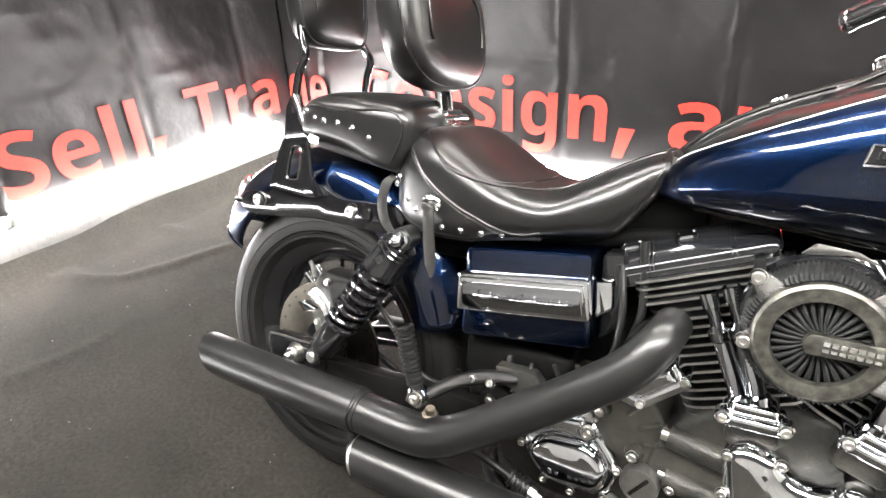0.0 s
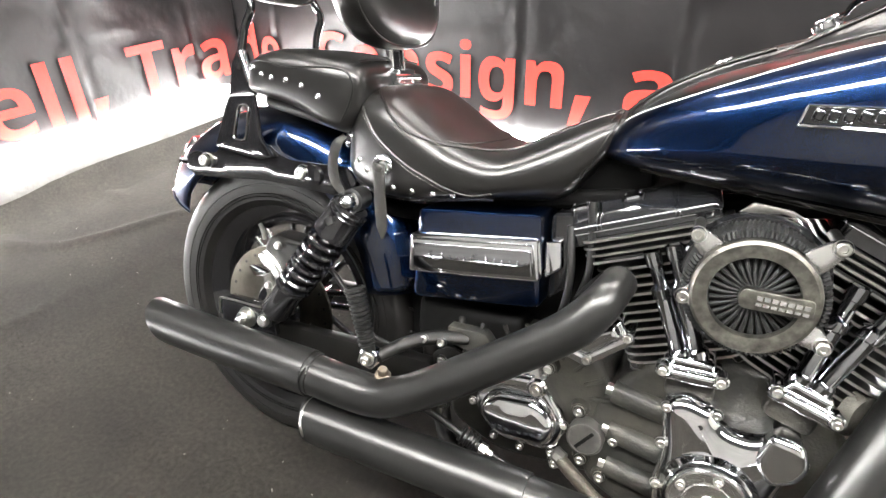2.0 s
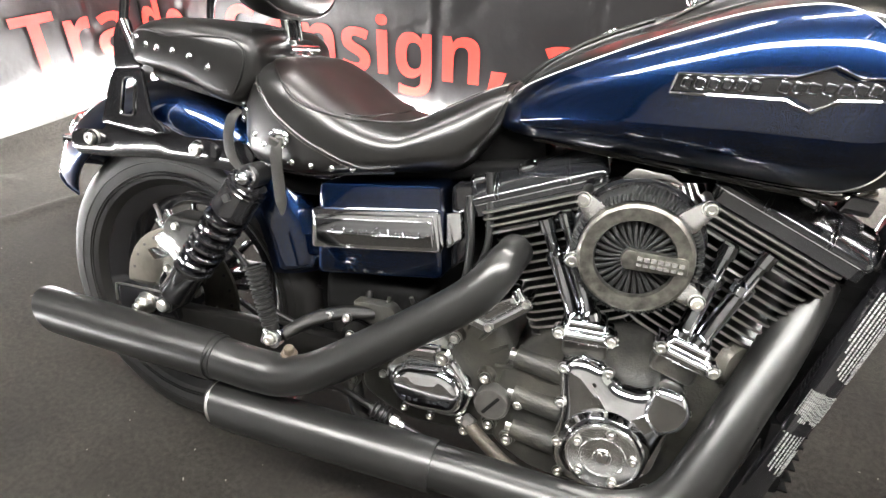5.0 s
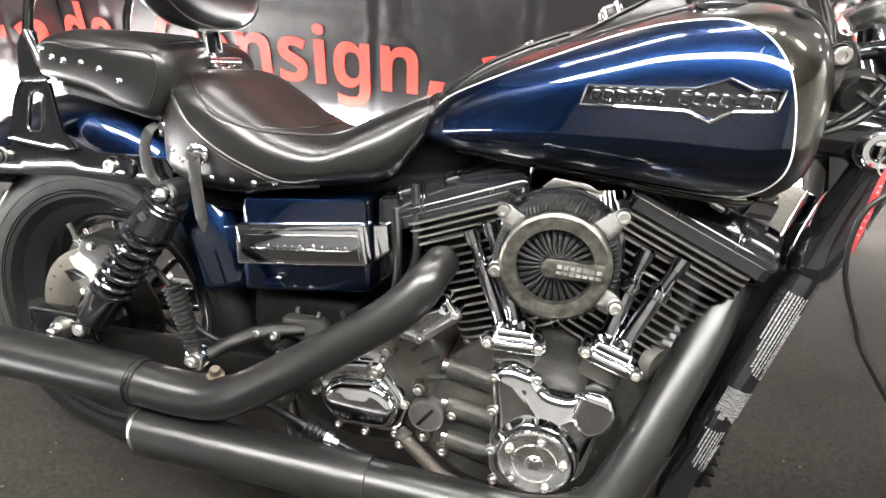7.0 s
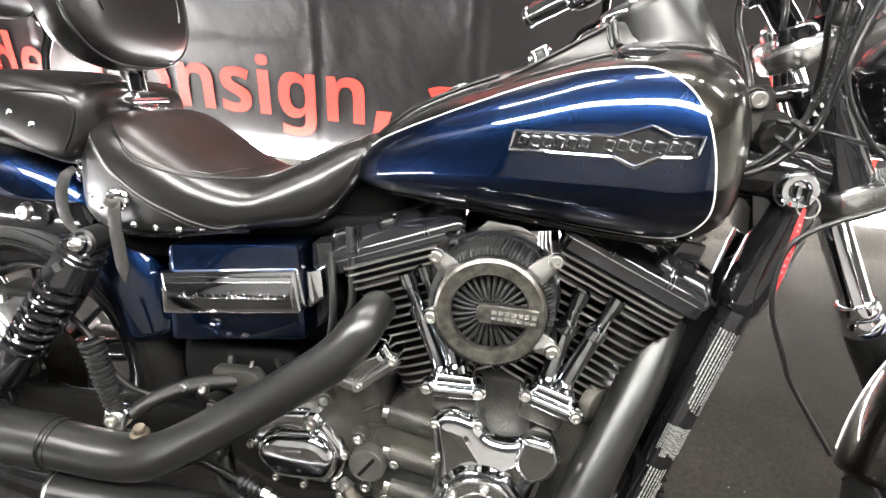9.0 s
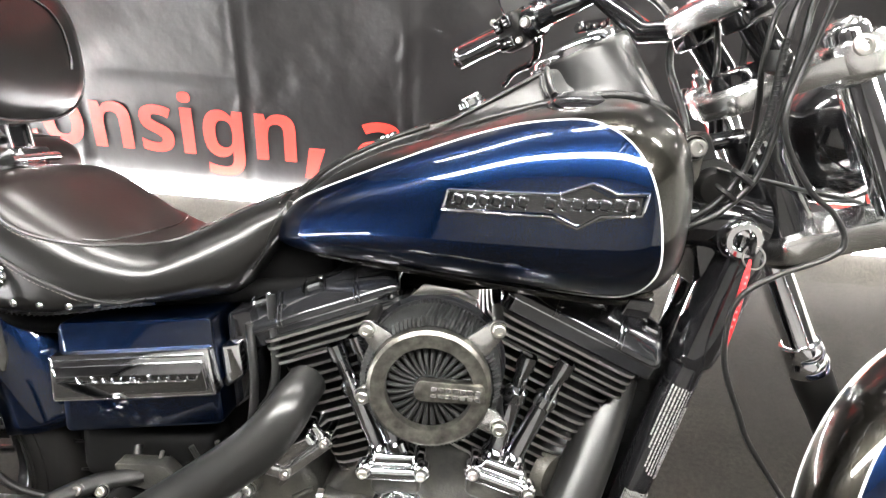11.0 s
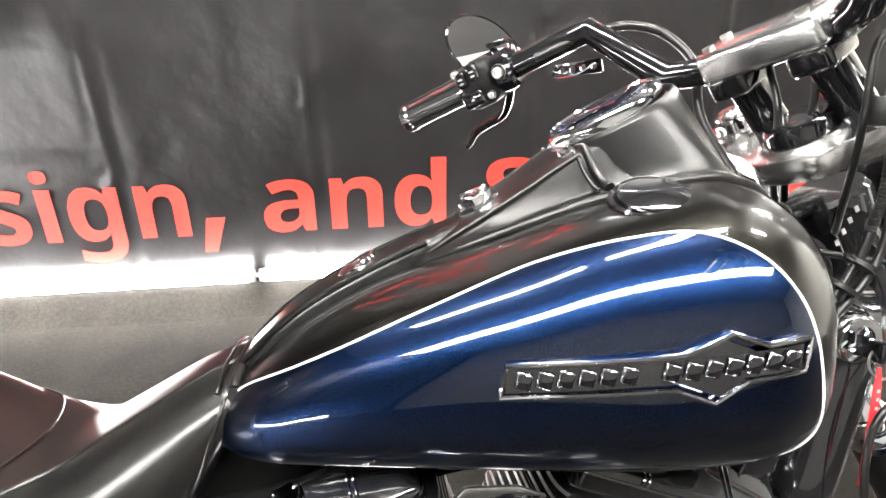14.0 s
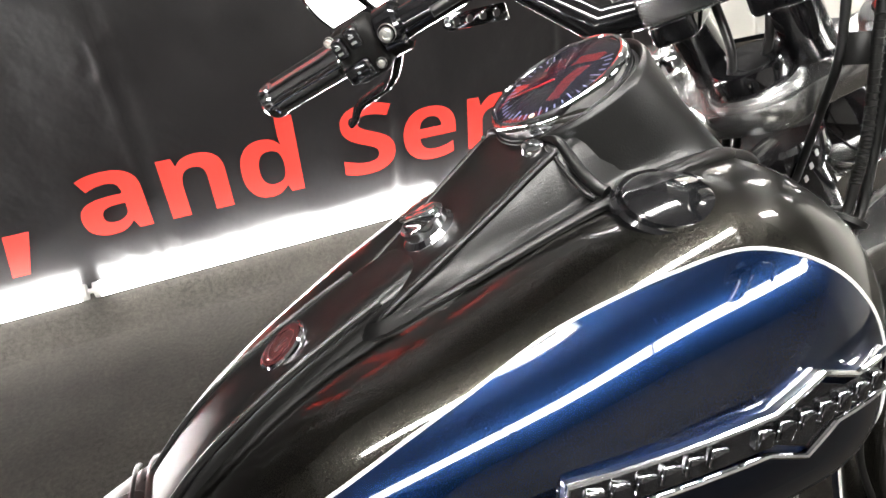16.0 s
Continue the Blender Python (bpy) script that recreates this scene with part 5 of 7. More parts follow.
def cylinder(lean, name):
    s = 1 if lean > 0 else -1
    a = Vector((math.sin(radians(lean)), 0, math.cos(radians(lean))))
    u = Vector((math.cos(radians(lean)), 0, -math.sin(radians(lean))))
    m = Matrix(((u.x, 0, a.x, crank.x), (0, 1, 0, 0), (u.z, 0, a.z, crank.z), (0, 0, 0, 1)))
    root = part(name, lathe([(0.06, 0.13), (0.064, 0.14), (0.064, 0.34), (0.05, 0.345)], crank, a, 40), FINBLACK, engine, "black finned cylinder with machined edges")

    def slab(w, d, h0, h1, r, mat, nm, parent, cx=0.0, label=""):
        out = fillet([(cx - w, -d), (cx + w, -d), (cx + w, d), (cx - w, d)], r, 4)
        own = bmesh.new()
        rings = [[m @ Vector((x, y, h)) for x, y in out] for h in (h0, h1)]
        skin(own, rings)
        return part(nm, own, mat, parent, label, 30)

    k = 13
    for i in range(k):
        h = 0.152 + i * 0.0138
        f = i / (k - 1)
        w, cx = 0.083 + 0.013 * f, 0.007 * s
        fin = slab(w, 0.1 + 0.008 * f, h, h + 0.0048, 0.034, FINBLACK, "fin", root, cx)
        out = fillet([(cx - w, -0.1 - 0.008 * f), (cx + w, -0.1 - 0.008 * f), (cx + w, 0.1 + 0.008 * f), (cx - w, 0.1 + 0.008 * f)], 0.034, 4)
        own = bmesh.new()
        skin(own, [[m @ Vector((x * q, y * q, h + dz)) for x, y in out] for q, dz in ((1.0, 0.0004), (1.006, 0.0008), (1.006, 0.004), (1.0, 0.0044))], False)
        part("fin_edge", own, FIN, fin, "bright machined fin edge")
    head = slab(0.095, 0.112, 0.334, 0.341, 0.03, FINBLACK, "cylinder_head", engine, 0.0, "black finned cylinder head")
    for i in range(4):
        h = 0.334 + i * 0.011
        slab(0.105, 0.114, h, h + 0.0045, 0.028, FINBLACK, "head_fin", head, 0.008 * s)
        out = fillet([(0.008 * s - 0.105, -0.114), (0.008 * s + 0.105, -0.114), (0.008 * s + 0.105, 0.114), (0.008 * s - 0.105, 0.114)], 0.028, 4)
        own = bmesh.new()
        skin(own, [[m @ Vector((x * q, y * q, h + dz)) for x, y in out] for q, dz in ((1.0, 0.0004), (1.005, 0.0008), (1.005, 0.0037), (1.0, 0.0041))], False)
        part("head_fin_edge", own, FIN, head, "bright machined fin edge")
    slab(0.075, 0.095, 0.34, 0.385, 0.02, FINBLACK, "head_core", head)
    # rocker box: a lower band, a bright joint and a tall mirrored cover with beads and bolt pockets
    u0, u1, h0, h1, beads, pockets = (-0.134, 0.088, 0.374, 0.421, (-0.08, 0.03), (-0.108, -0.03)) if s < 0 else (-0.09, 0.134, 0.384, 0.434, (-0.02, 0.07), (0.025, 0.108))

    def shell(levels, r=0.016):
        own = bmesh.new()
        skin(own, [[m @ Vector((x, y, h)) for x, y in fillet([(u0 + q, -d), (u1 - q, -d), (u1 - q, d), (u0 + q, d)], r, 5)] for q, d, h in levels])
        return own

    cover = part("rocker_box", shell(((0.004, 0.1, h0 - 0.012), (0.002, 0.103, h0 - 0.01), (0.002, 0.103, h0 + 0.006), (0.004, 0.1, h0 + 0.007))), ROCKER, engine, "chrome rocker cover, coloured dark for what it mirrors", 40)
    part("joint_line", shell(((0.002, 0.1035, h0 + 0.0065), (0.0012, 0.1045, h0 + 0.0072), (0.0012, 0.1045, h0 + 0.0086), (0.002, 0.1035, h0 + 0.0093))), CHROME, cover, "bright joint line", 40)
    part("rocker_cover_top", shell(((0.002, 0.1035, h0 + 0.009), (0.0, 0.106, h0 + 0.01), (0.0, 0.1055, h0 + 0.016), (0.0008, 0.1035, h0 + 0.0195), (0.0035, 0.068, h1 - 0.003), (0.006, 0.063, h1), (0.012, 0.057, h1 + 0.0008))), ROCKER, cover, "", 40)
    # Matt black stands for the dark tank underside mirrored in the cover's top.
    part("cover_roof", shell(((0.01, 0.059, h1 + 0.0004), (0.012, 0.057, h1 + 0.0026), (0.03, 0.04, h1 + 0.0035))), MATT, cover, "cover top blacked in for the dark under the tank", 40)
    for c in beads:
        for e in (-0.0028, 0.0028):
            part("cover_bead", tube([m @ Vector((c + e, -0.1045, h0 + 0.0085)), m @ Vector((c + e, -0.1064, h0 + 0.0115)), m @ Vector((c + e, -0.104, h0 + 0.02)), m @ Vector((c + e, -0.0685, h1 - 0.002)), m @ Vector((c + e, -0.062, h1 + 0.001))], 0.0011, 8, 3), CHROME, cover)
    for c in pockets:
        own = bmesh.new()
        bmesh.ops.create_cube(own, size=1)
        bmesh.ops.scale(own, vec=(0.024, 0.022, 0.012), verts=own.verts)
        bmesh.ops.bevel(own, geom=list(own.edges), offset=0.003, segments=2, affect="EDGES")
        bmesh.ops.transform(own, matrix=m @ Matrix.Translation((c, -0.067, h1 - 0.0035)) @ Matrix.Rotation(radians(25), 4, "X"), verts=own.verts)
        lug = part("cover_lug", own, CHROME, cover, "chrome bolt pocket")
        part("lug_edge", tube([m @ Vector((c - 0.014, -0.083, h1 - 0.0075)), m @ Vector((c - 0.013, -0.064, h1 + 0.002)), m @ Vector((c + 0.013, -0.064, h1 + 0.002)), m @ Vector((c + 0.014, -0.083, h1 - 0.0075))], 0.0012, 6, 2), CHROME, lug, "bright pocket rim")
    return m


cylinder(-22.5, "rear_cylinder")
cylinder(22.5, "front_cylinder")


def pushrods(bases, tops, foot, lean):
    """Two pushrod tubes in cups on a chrome lifter block, on a grey neck that widens into the case."""
    u = Vector((math.cos(radians(lean)), 0, math.sin(radians(lean))))
    w = Vector((-u.z, 0, u.x))
    c = Vector(foot)

    def slab(half, low, high, y0, y1, r=0.006):
        return puff(fillet([((c + u * i + w * j).x, (c + u * i + w * j).z) for i, j in ((-half, low), (half, low), (half * 0.92, high), (-half * 0.92, high))], r), y0, y1, 0.006, 4)

    part("lifter_neck", slab(0.034, -0.045, -0.006, -0.08, -0.135, 0.012), CASTING, engine, "grey cast lifter neck", 50)
    root = part("tappet_block", slab(0.043, -0.012, 0.006, -0.08, -0.154, 0.004), CHROME, engine, "chrome lifter block", 40)
    part("block_top", slab(0.031, 0.004, 0.022, -0.085, -0.146, 0.006), CHROME, root, "", 40)
    for i in (-0.0375, 0.0375):
        p = c + u * i + w * 0.004
        part("ear", lathe([(0.0105, 0.0), (0.0105, 0.016), (0.0085, 0.018), (0.0, 0.018)], (p.x, -0.14, p.z), RIGHT, 20), CHROME, root)
        bolt((p.x, -0.157, p.z), RIGHT, root, BIGBOLT, 0.7)
    for b, t in zip(bases, tops):
        b, t = Vector(b), Vector(t)
        d = (t - b).normalized()
        L = (t - b).length
        # Dimmed chrome colour stands for the dark fins mirrored in the tubes.
        rod = part("pushrod_tube", lathe([(0.011, 0.0), (0.0165, 0.002), (0.0165, 0.018), (0.014, 0.021), (0.0125, 0.023), (0.0125, L * 0.58), (0.0155, L * 0.58 + 0.003), (0.0155, L * 0.58 + 0.016), (0.012, L * 0.58 + 0.019), (0.0095, L * 0.58 + 0.022), (0.0095, L * 0.87), (0.0125, L * 0.88), (0.0125, L)], b, d, 28), DIMCHROME, engine, "chrome pushrod tube")
        part("keeper_clip", tube([b + d * L * 0.6 + Vector((0.004, -0.0155, 0)), b + d * L * 0.8 + Vector((0.004, -0.0125, 0))], 0.0022, 8, 0), CHROME, rod)


pushrods([(0.813, -0.125, 0.462), (0.834, -0.125, 0.47)], [(0.742, -0.125, 0.615), (0.768, -0.125, 0.63)], (0.829, 0, 0.456), 4)
pushrods([(0.955, -0.125, 0.474), (0.977, -0.125, 0.469)], [(0.988, -0.125, 0.625), (1.036, -0.125, 0.622)], (0.966, 0, 0.458), -16)

# timing (cam) cover
cam_out = fillet([(0.798, 0.41), (0.83, 0.428), (0.87, 0.418), (0.885, 0.395), (0.925, 0.392), (0.95, 0.418), (0.985, 0.405), (0.995, 0.37), (0.975, 0.33), (0.965, 0.255), (0.93, 0.215), (0.88, 0.195), (0.83, 0.205), (0.81, 0.24), (0.812, 0.33)], 0.016)
camc = part("cam_cover", puff(cam_out, -0.1, -0.163, 0.03, 8, 0.004), CHROME, engine, "chrome cam cover", 50)
part("cam_boss", lathe([(0.066, 0.0), (0.064, 0.012), (0.06, 0.018), (0.06, 0.024), (0.057, 0.026)], (0.887, -0.157, 0.29), RIGHT, 48), CHROME, camc)
part("cover_pod", puff(fillet([(0.938, 0.418), (0.978, 0.413), (0.992, 0.38), (0.982, 0.352), (0.952, 0.337), (0.928, 0.365)], 0.012), -0.15, -0.176, 0.012, 6), CHROME, camc, "", 50)
timer = part("timer_cover", lathe([(0.055, 0.0), (0.055, 0.006), (0.053, 0.009), (0.05, 0.0095), (0.0495, 0.0085), (0.034, 0.0085), (0.033, 0.0105), (0.031, 0.0105), (0.03, 0.0085), (0.014, 0.0085), (0.013, 0.0095), (0, 0.0095)], (0.887, -0.18, 0.29), RIGHT, 48), ALU, camc, "brushed round timer cover with plain emblem")
for i in range(5):
    a = 2 * math.pi * i / 5 + 1.45
    bolt((0.887 + 0.043 * math.cos(a), -0.1885, 0.29 + 0.043 * math.sin(a)), RIGHT, timer, BOLT, 0.8)
part("emblem", plate(fillet([(0.88, 0.283), (0.88, 0.298), (0.884, 0.298), (0.887, 0.293), (0.89, 0.298), (0.894, 0.298), (0.894, 0.283)], 0.001), -0.1915, -0.189, 0.0), STEEL, timer)
for x, z in ((0.808, 0.4), (0.872, 0.41), (0.945, 0.405), (0.985, 0.375), (0.812, 0.34), (0.818, 0.27), (0.828, 0.215), (0.96, 0.23)):
    bolt((x, -0.15, z), RIGHT, camc, BIGBOLT, 0.7)

# gearbox side cover
tc_out = fillet([(0.502, 0.285), (0.535, 0.352), (0.62, 0.362), (0.672, 0.298), (0.658, 0.235), (0.552, 0.228)], 0.028, 7)
tcv = part("gearbox_cover", puff(tc_out, -0.09, -0.128, 0.01, 5), CHROME, engine, "chrome gearbox side cover", 50)
part("cover_face", puff(fillet([(0.516, 0.281), (0.54, 0.324), (0.625, 0.334), (0.66, 0.297), (0.65, 0.25), (0.556, 0.24)], 0.024, 8), -0.12, -0.15, 0.02, 7, 0.003), CHROME, tcv, "", 60)
part("cover_hood", puff(fillet([(0.535, 0.33), (0.552, 0.366), (0.615, 0.374), (0.634, 0.35), (0.61, 0.334)], 0.012, 6), -0.11, -0.142, 0.012, 6), CHROME, tcv, "", 60)
part("hood_boss", lathe([(0.017, -0.03), (0.017, 0.0), (0.014, 0.003), (0.0, 0.003)], (0.617, -0.143, 0.357), RIGHT, 24), CHROME, tcv)
bm = bmesh.new()
for i in range(8):
    if i != 3:
        rbox((0.556 + i * 0.0112, -0.1512, 0.2665 + i * 0.0014), (0.0065, 0.0012, 0.0075), 0.0, bm=bm)
part("raised_mark", bm, GREYGLOSS, tcv)
for x, z in ((0.545, 0.357), (0.667, 0.297), (0.653, 0.238), (0.6, 0.228), (0.552, 0.232), (0.507, 0.285)):
    bolt((x, -0.126, z), RIGHT, tcv, BIGBOLT, 0.62)
bolt((0.617, -0.146, 0.357), RIGHT, tcv, BIGBOLT, 0.9)
oil = part("oil_filler_cap", lathe([(0.03, 0.0), (0.03, 0.02), (0.028, 0.024), (0.025, 0.0245), (0.0245, 0.0235), (0, 0.0235)], (0.702, -0.102, 0.281), RIGHT, 32), CAPALU, engine, "round aluminium oil filler cap")
part("cap_grip", rbox((0.702, -0.1262, 0.281), (0.006, 0.003, 0.042), 0.001, Matrix.Rotation(radians(35), 4, "Y")), BLACKMETAL, oil)
for x, z in ((0.684, 0.322), (0.625, 0.381), (0.7, 0.235), (0.745, 0.29), (0.735, 0.215), (0.66, 0.21)):
    boss = part("case_boss", lathe([(0.016, 0.0), (0.013, 0.012), (0.0, 0.012)], (x, -0.1, z), RIGHT, 18), CASTING, engine)
    bolt((x, -0.112, z), RIGHT, boss, BIGBOLT, 0.8)
for x, z in ((0.77, 0.37), (0.775, 0.3), (0.78, 0.235)):
    part("lifter_boss", tube([(x - 0.04, -0.1, z), (x + 0.05, -0.11, z - 0.006)], 0.019, 18, 0), CASTING, engine)
    part("boss_plug", lathe([(0.01, 0), (0.01, 0.012), (0.0, 0.012)], (x - 0.04, -0.1, z), (-1, 0, 0.1), 12), STEEL, engine)
part("oil_hose", tube([(0.66, -0.11, 0.225), (0.7, -0.13, 0.21), (0.75, -0.135, 0.18), (0.82, -0.13, 0.155), (0.9, -0.12, 0.15)], 0.0115, 14), HOSE, engine, "brown braided oil hose")
part("hose_fitting", lathe([(0.011, 0), (0.013, 0.002), (0.013, 0.02), (0.01, 0.022)], (0.655, -0.108, 0.228), (0.8, -0.3, -0.25), 8), STEEL, engine)
# chrome starter / lifter cover between the cylinders' feet
start = part("starter_cover", puff(fillet([(0.645, 0.437), (0.682, 0.428), (0.738, 0.48), (0.722, 0.506), (0.688, 0.493)], 0.008), -0.07, -0.135, 0.01, 5), CHROME, engine, "chrome lifter cover behind the exhaust", 45)
part("cover_crown", puff(fillet([(0.662, 0.446), (0.684, 0.441), (0.728, 0.482), (0.716, 0.499), (0.69, 0.486)], 0.006), -0.13, -0.15, 0.009, 5), CHROME, start, "", 45)
part("cover_foot", plate(fillet([(0.637, 0.428), (0.684, 0.416), (0.748, 0.476), (0.742, 0.488), (0.682, 0.434), (0.64, 0.444)], 0.004), -0.138, -0.08, 0.003), CHROME, start)
for x, z in ((0.652, 0.436), (0.684, 0.429), (0.736, 0.482)):
    bolt((x, -0.139, z), RIGHT, start, BOLT, 0.9)
part("horn_cover", lathe([(0.0, 0.02), (0.03, 0.016), (0.036, 0.004), (0.036, 0.0)], (1.035, -0.085, 0.44), (0.7, -0.7, 0), 28), CASTING, engine)
part("regulator", rbox((1.13, -0.03, 0.3), (0.04, 0.12, 0.12), 0.006), MATT, engine)
for i in range(6):
    part("regulator_fin", rbox((1.152, -0.03, 0.25 + i * 0.02), (0.02, 0.12, 0.004), 0.001), MATT, engine)
# Made-up black block that darkens the gap between the down tubes.
dark_fill = part("dark_block", rbox((1.143, 0.0, 0.47), (0.035, 0.1, 0.28), 0.006, Matrix.Rotation(radians(13), 4, "Y")), MATT, engine, "added finned black block darkening the gap between the down tubes")
for i in range(13):
    part("dark_block_fin", rbox((1.116 + 0.0047 * i, 0.0, 0.35 + 0.0205 * i), (0.046, 0.102, 0.003), 0.0), MATT, dark_fill)
# Matt black plate added in place of the shade inside the frame.
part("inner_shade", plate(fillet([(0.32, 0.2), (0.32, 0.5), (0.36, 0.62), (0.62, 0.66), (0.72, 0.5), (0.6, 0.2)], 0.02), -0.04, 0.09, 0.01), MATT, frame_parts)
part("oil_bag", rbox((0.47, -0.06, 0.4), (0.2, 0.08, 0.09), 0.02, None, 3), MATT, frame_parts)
for k, pts in enumerate((((0.62, -0.1, 0.62), (0.635, -0.12, 0.55), (0.63, -0.12, 0.48), (0.6, -0.1, 0.42)), ((0.645, -0.09, 0.66), (0.66, -0.11, 0.56), (0.645, -0.11, 0.48), (0.66, -0.1, 0.42)), ((0.46, -0.1, 0.42), (0.47, -0.12, 0.4), (0.5, -0.13, 0.38), (0.56, -0.11, 0.4)))):
    part("wiring_loom", tube(pts, 0.006, 10), CABLE, frame_parts)

# --- air cleaner ---
AC = Vector((0.87, 0, 0.606))
ac = part("air_cleaner", lathe([(0.072, 0.125), (0.075, 0.127), (0.075, 0.137), (0.068, 0.14), (0.066, 0.19), (0.0, 0.19)], (AC.x, 0, AC.z), RIGHT, 48), BLACKMETAL, bike, "round open air cleaner with pleated gauze")
bm = bmesh.new()
n = 190
rings = []
for h in (0.138, 0.19, 0.199):
    ring = []
    for i in range(n):
        a = 2 * math.pi * i / n
        r = (0.081 if h < 0.195 else 0.074) + (0.0018 if i % 2 else -0.0016)
        b = a + (h - 0.138) * 1.2
        ring.append((AC.x + r * math.cos(b), -h, AC.z + r * math.sin(b)))
    rings.append(ring)
skin(bm, rings, False)
part("filter_pleats", bm, PLEAT, ac, "grey pleated filter gauze", 15)
part("front_ring", lathe([(0.05, 0.197), (0.0495, 0.203), (0.051, 0.208), (0.067, 0.209), (0.071, 0.206), (0.0725, 0.198)], (AC.x, 0, AC.z), RIGHT, 64), RING, ac, "worn grey anodised face ring", 30)
bm = bmesh.new()
for i in range(30):
    a = 2 * math.pi * i / 30
    d = Vector((math.cos(a), 0, math.sin(a)))
    t = Vector((-math.sin(a), 0, math.cos(a)))
    c = Vector((AC.x, 0, AC.z))
    p = [c + d * 0.013 + Vector((0, -0.199, 0)), c + d * 0.032 + t * 0.002 + Vector((0, -0.199, 0)), c + d * 0.052 + t * 0.003 + Vector((0, -0.193, 0))]
    tube(p, [0.0015, 0.0022, 0.0034], 8, 3, bm=bm)
part("inner_pleats", bm, PLEAT, ac, "radial grey pleats")
part("inner_disc", lathe([(0.0, 0.19), (0.055, 0.186)], (AC.x, 0, AC.z), RIGHT, 40), BLACKMETAL, ac)
badge = part("centre_bar", plate(fillet([(AC.x - 0.012, AC.z - 0.013), (AC.x - 0.018, AC.z), (AC.x - 0.012, AC.z + 0.013), (AC.x + 0.0, AC.z + 0.0125), (AC.x + 0.062, AC.z + 0.0135), (AC.x + 0.064, AC.z - 0.0095), (AC.x, AC.z - 0.0125)], 0.006, 5), -0.212, -0.2, 0.0015), RING, ac, "grey centre bar with worn raised mark")
bm = bmesh.new()
for i in range(7):
    rbox((AC.x + 0.006 + i * 0.0082, -0.2125, AC.z + 0.004), (0.0062, 0.0014, 0.0055), 0, bm=bm)
    rbox((AC.x + 0.006 + i * 0.0082, -0.2125, AC.z - 0.004), (0.0062, 0.0014, 0.004), 0, bm=bm)
tagged(part("worn_mark", bm, ALU, badge), kind="stuff")
for ang, ln in ((140, 0.104), (47, 0.112), (-27, 0.1), (194, 0.084)):
    a = radians(ang)
    d = Vector((math.cos(a), 0, math.sin(a)))
    t = Vector((-math.sin(a), 0, math.cos(a)))
    c = Vector((AC.x, 0, AC.z))
    o = [c + d * 0.07 + t * 0.016, c + d * (ln - 0.006) + t * 0.0105, c + d * (ln + 0.005), c + d * (ln - 0.006) - t * 0.0105, c + d * 0.07 - t * 0.016]
    br = part("bracket", plate(fillet([(p.x, p.z) for p in o], 0.007), -0.198, -0.19, 0.0015), ALU, ac, "silver bracket with a bolt")
    p = c + d * (ln - 0.006)
    bolt((p.x, -0.198, p.z), RIGHT, br, BIGBOLT, 0.85)
    part("bracket_leg", tube([(p.x, -0.192, p.z), (p.x, -0.13, p.z)], 0.007, 12, 0), BLACKMETAL, br)
part("backplate", lathe([(0.06, 0.12), (0.088, 0.122), (0.09, 0.128), (0.085, 0.134), (0.06, 0.136)], (AC.x, 0, AC.z), RIGHT, 48), GLOSS, ac)
part("throttle_body", tube([(AC.x, -0.125, AC.z), (AC.x + 0.01, -0.02, AC.z - 0.01)], 0.035, 20, 0), BLACKMETAL, engine)
part("manifold_bracket", plate(fillet([(0.835, 0.69), (0.85, 0.706), (0.895, 0.703), (0.92, 0.69), (0.885, 0.697)], 0.003), -0.13, -0.126, 0.001), STEEL, engine)

# --- fuel tank ---
TX = [0.628, 0.636, 0.655, 0.683, 0.736, 0.789, 0.828, 0.892, 0.956, 1.017, 1.062, 1.097, 1.125, 1.144, 1.157, 1.164]
TT = [0.742, 0.758, 0.776, 0.802, 0.84, 0.867, 0.88, 0.901, 0.925, 0.941, 0.95, 0.948, 0.936, 0.912, 0.875, 0.83]
TB = [0.73, 0.722, 0.717, 0.713, 0.71, 0.709, 0.708, 0.706, 0.703, 0.7, 0.698, 0.7, 0.706, 0.72, 0.745, 0.78]
TW = [0.018, 0.05, 0.08, 0.107, 0.131, 0.15, 0.163, 0.182, 0.196, 0.205, 0.207, 0.2, 0.183, 0.155, 0.11, 0.05]
TMID, TNT, TNB = 0.42, 2.6, 2.6


def tank_n(x):
    """How square the shoulders are along the tank."""
    return interp([0.63, 0.7, 0.784, 0.86, 0.93, 1.0, 1.1], [3.1, 3.0, 2.9, 3.45, 3.7, 3.5, 2.8], x)


def valley(x, y):
    """The trough between the two halves in which the dash sits."""
    return interp([0.64, 0.72, 0.8, 0.95, 1.06, 1.14], [0.0, 0.004, 0.008, 0.008, 0.005, 0.0], x) * math.exp(-((y / 0.05) ** 2))


@functools.lru_cache(maxsize=None)
def tank_row(x):
    """Top, bottom and half width of the tank at a station, faired along its length."""
    h = max(0.0, min(0.034, (x - TX[0]) * 0.7, (TX[-1] - x) * 0.5))
    q = [(k / 6, 1 + math.cos(math.pi * k / 6)) for k in range(-6, 7)]
    tot = sum(w for _, w in q)
    return tuple(sum(interp(TX, tab, x + h * o) * w for o, w in q) / tot for tab in (TT, TB, TW))


def tank_y(x, z):
    t, b, w = tank_row(x)
    zw = b + (t - b) * TMID
    q = (z - zw) / (t - zw) if z > zw else (zw - z) / (zw - b)
    e = tank_n(x) if z > zw else TNB
    return w * max(0.0, 1 - min(1, q) ** e) ** (1 / e)


def tank_z(x, y):
    t, b, w = tank_row(x)
    zw = b + (t - b) * TMID
    e = tank_n(x)
    return zw + (t - zw) * max(0.0, 1 - min(1, abs(y) / w) ** e) ** (1 / e) - valley(x, y)


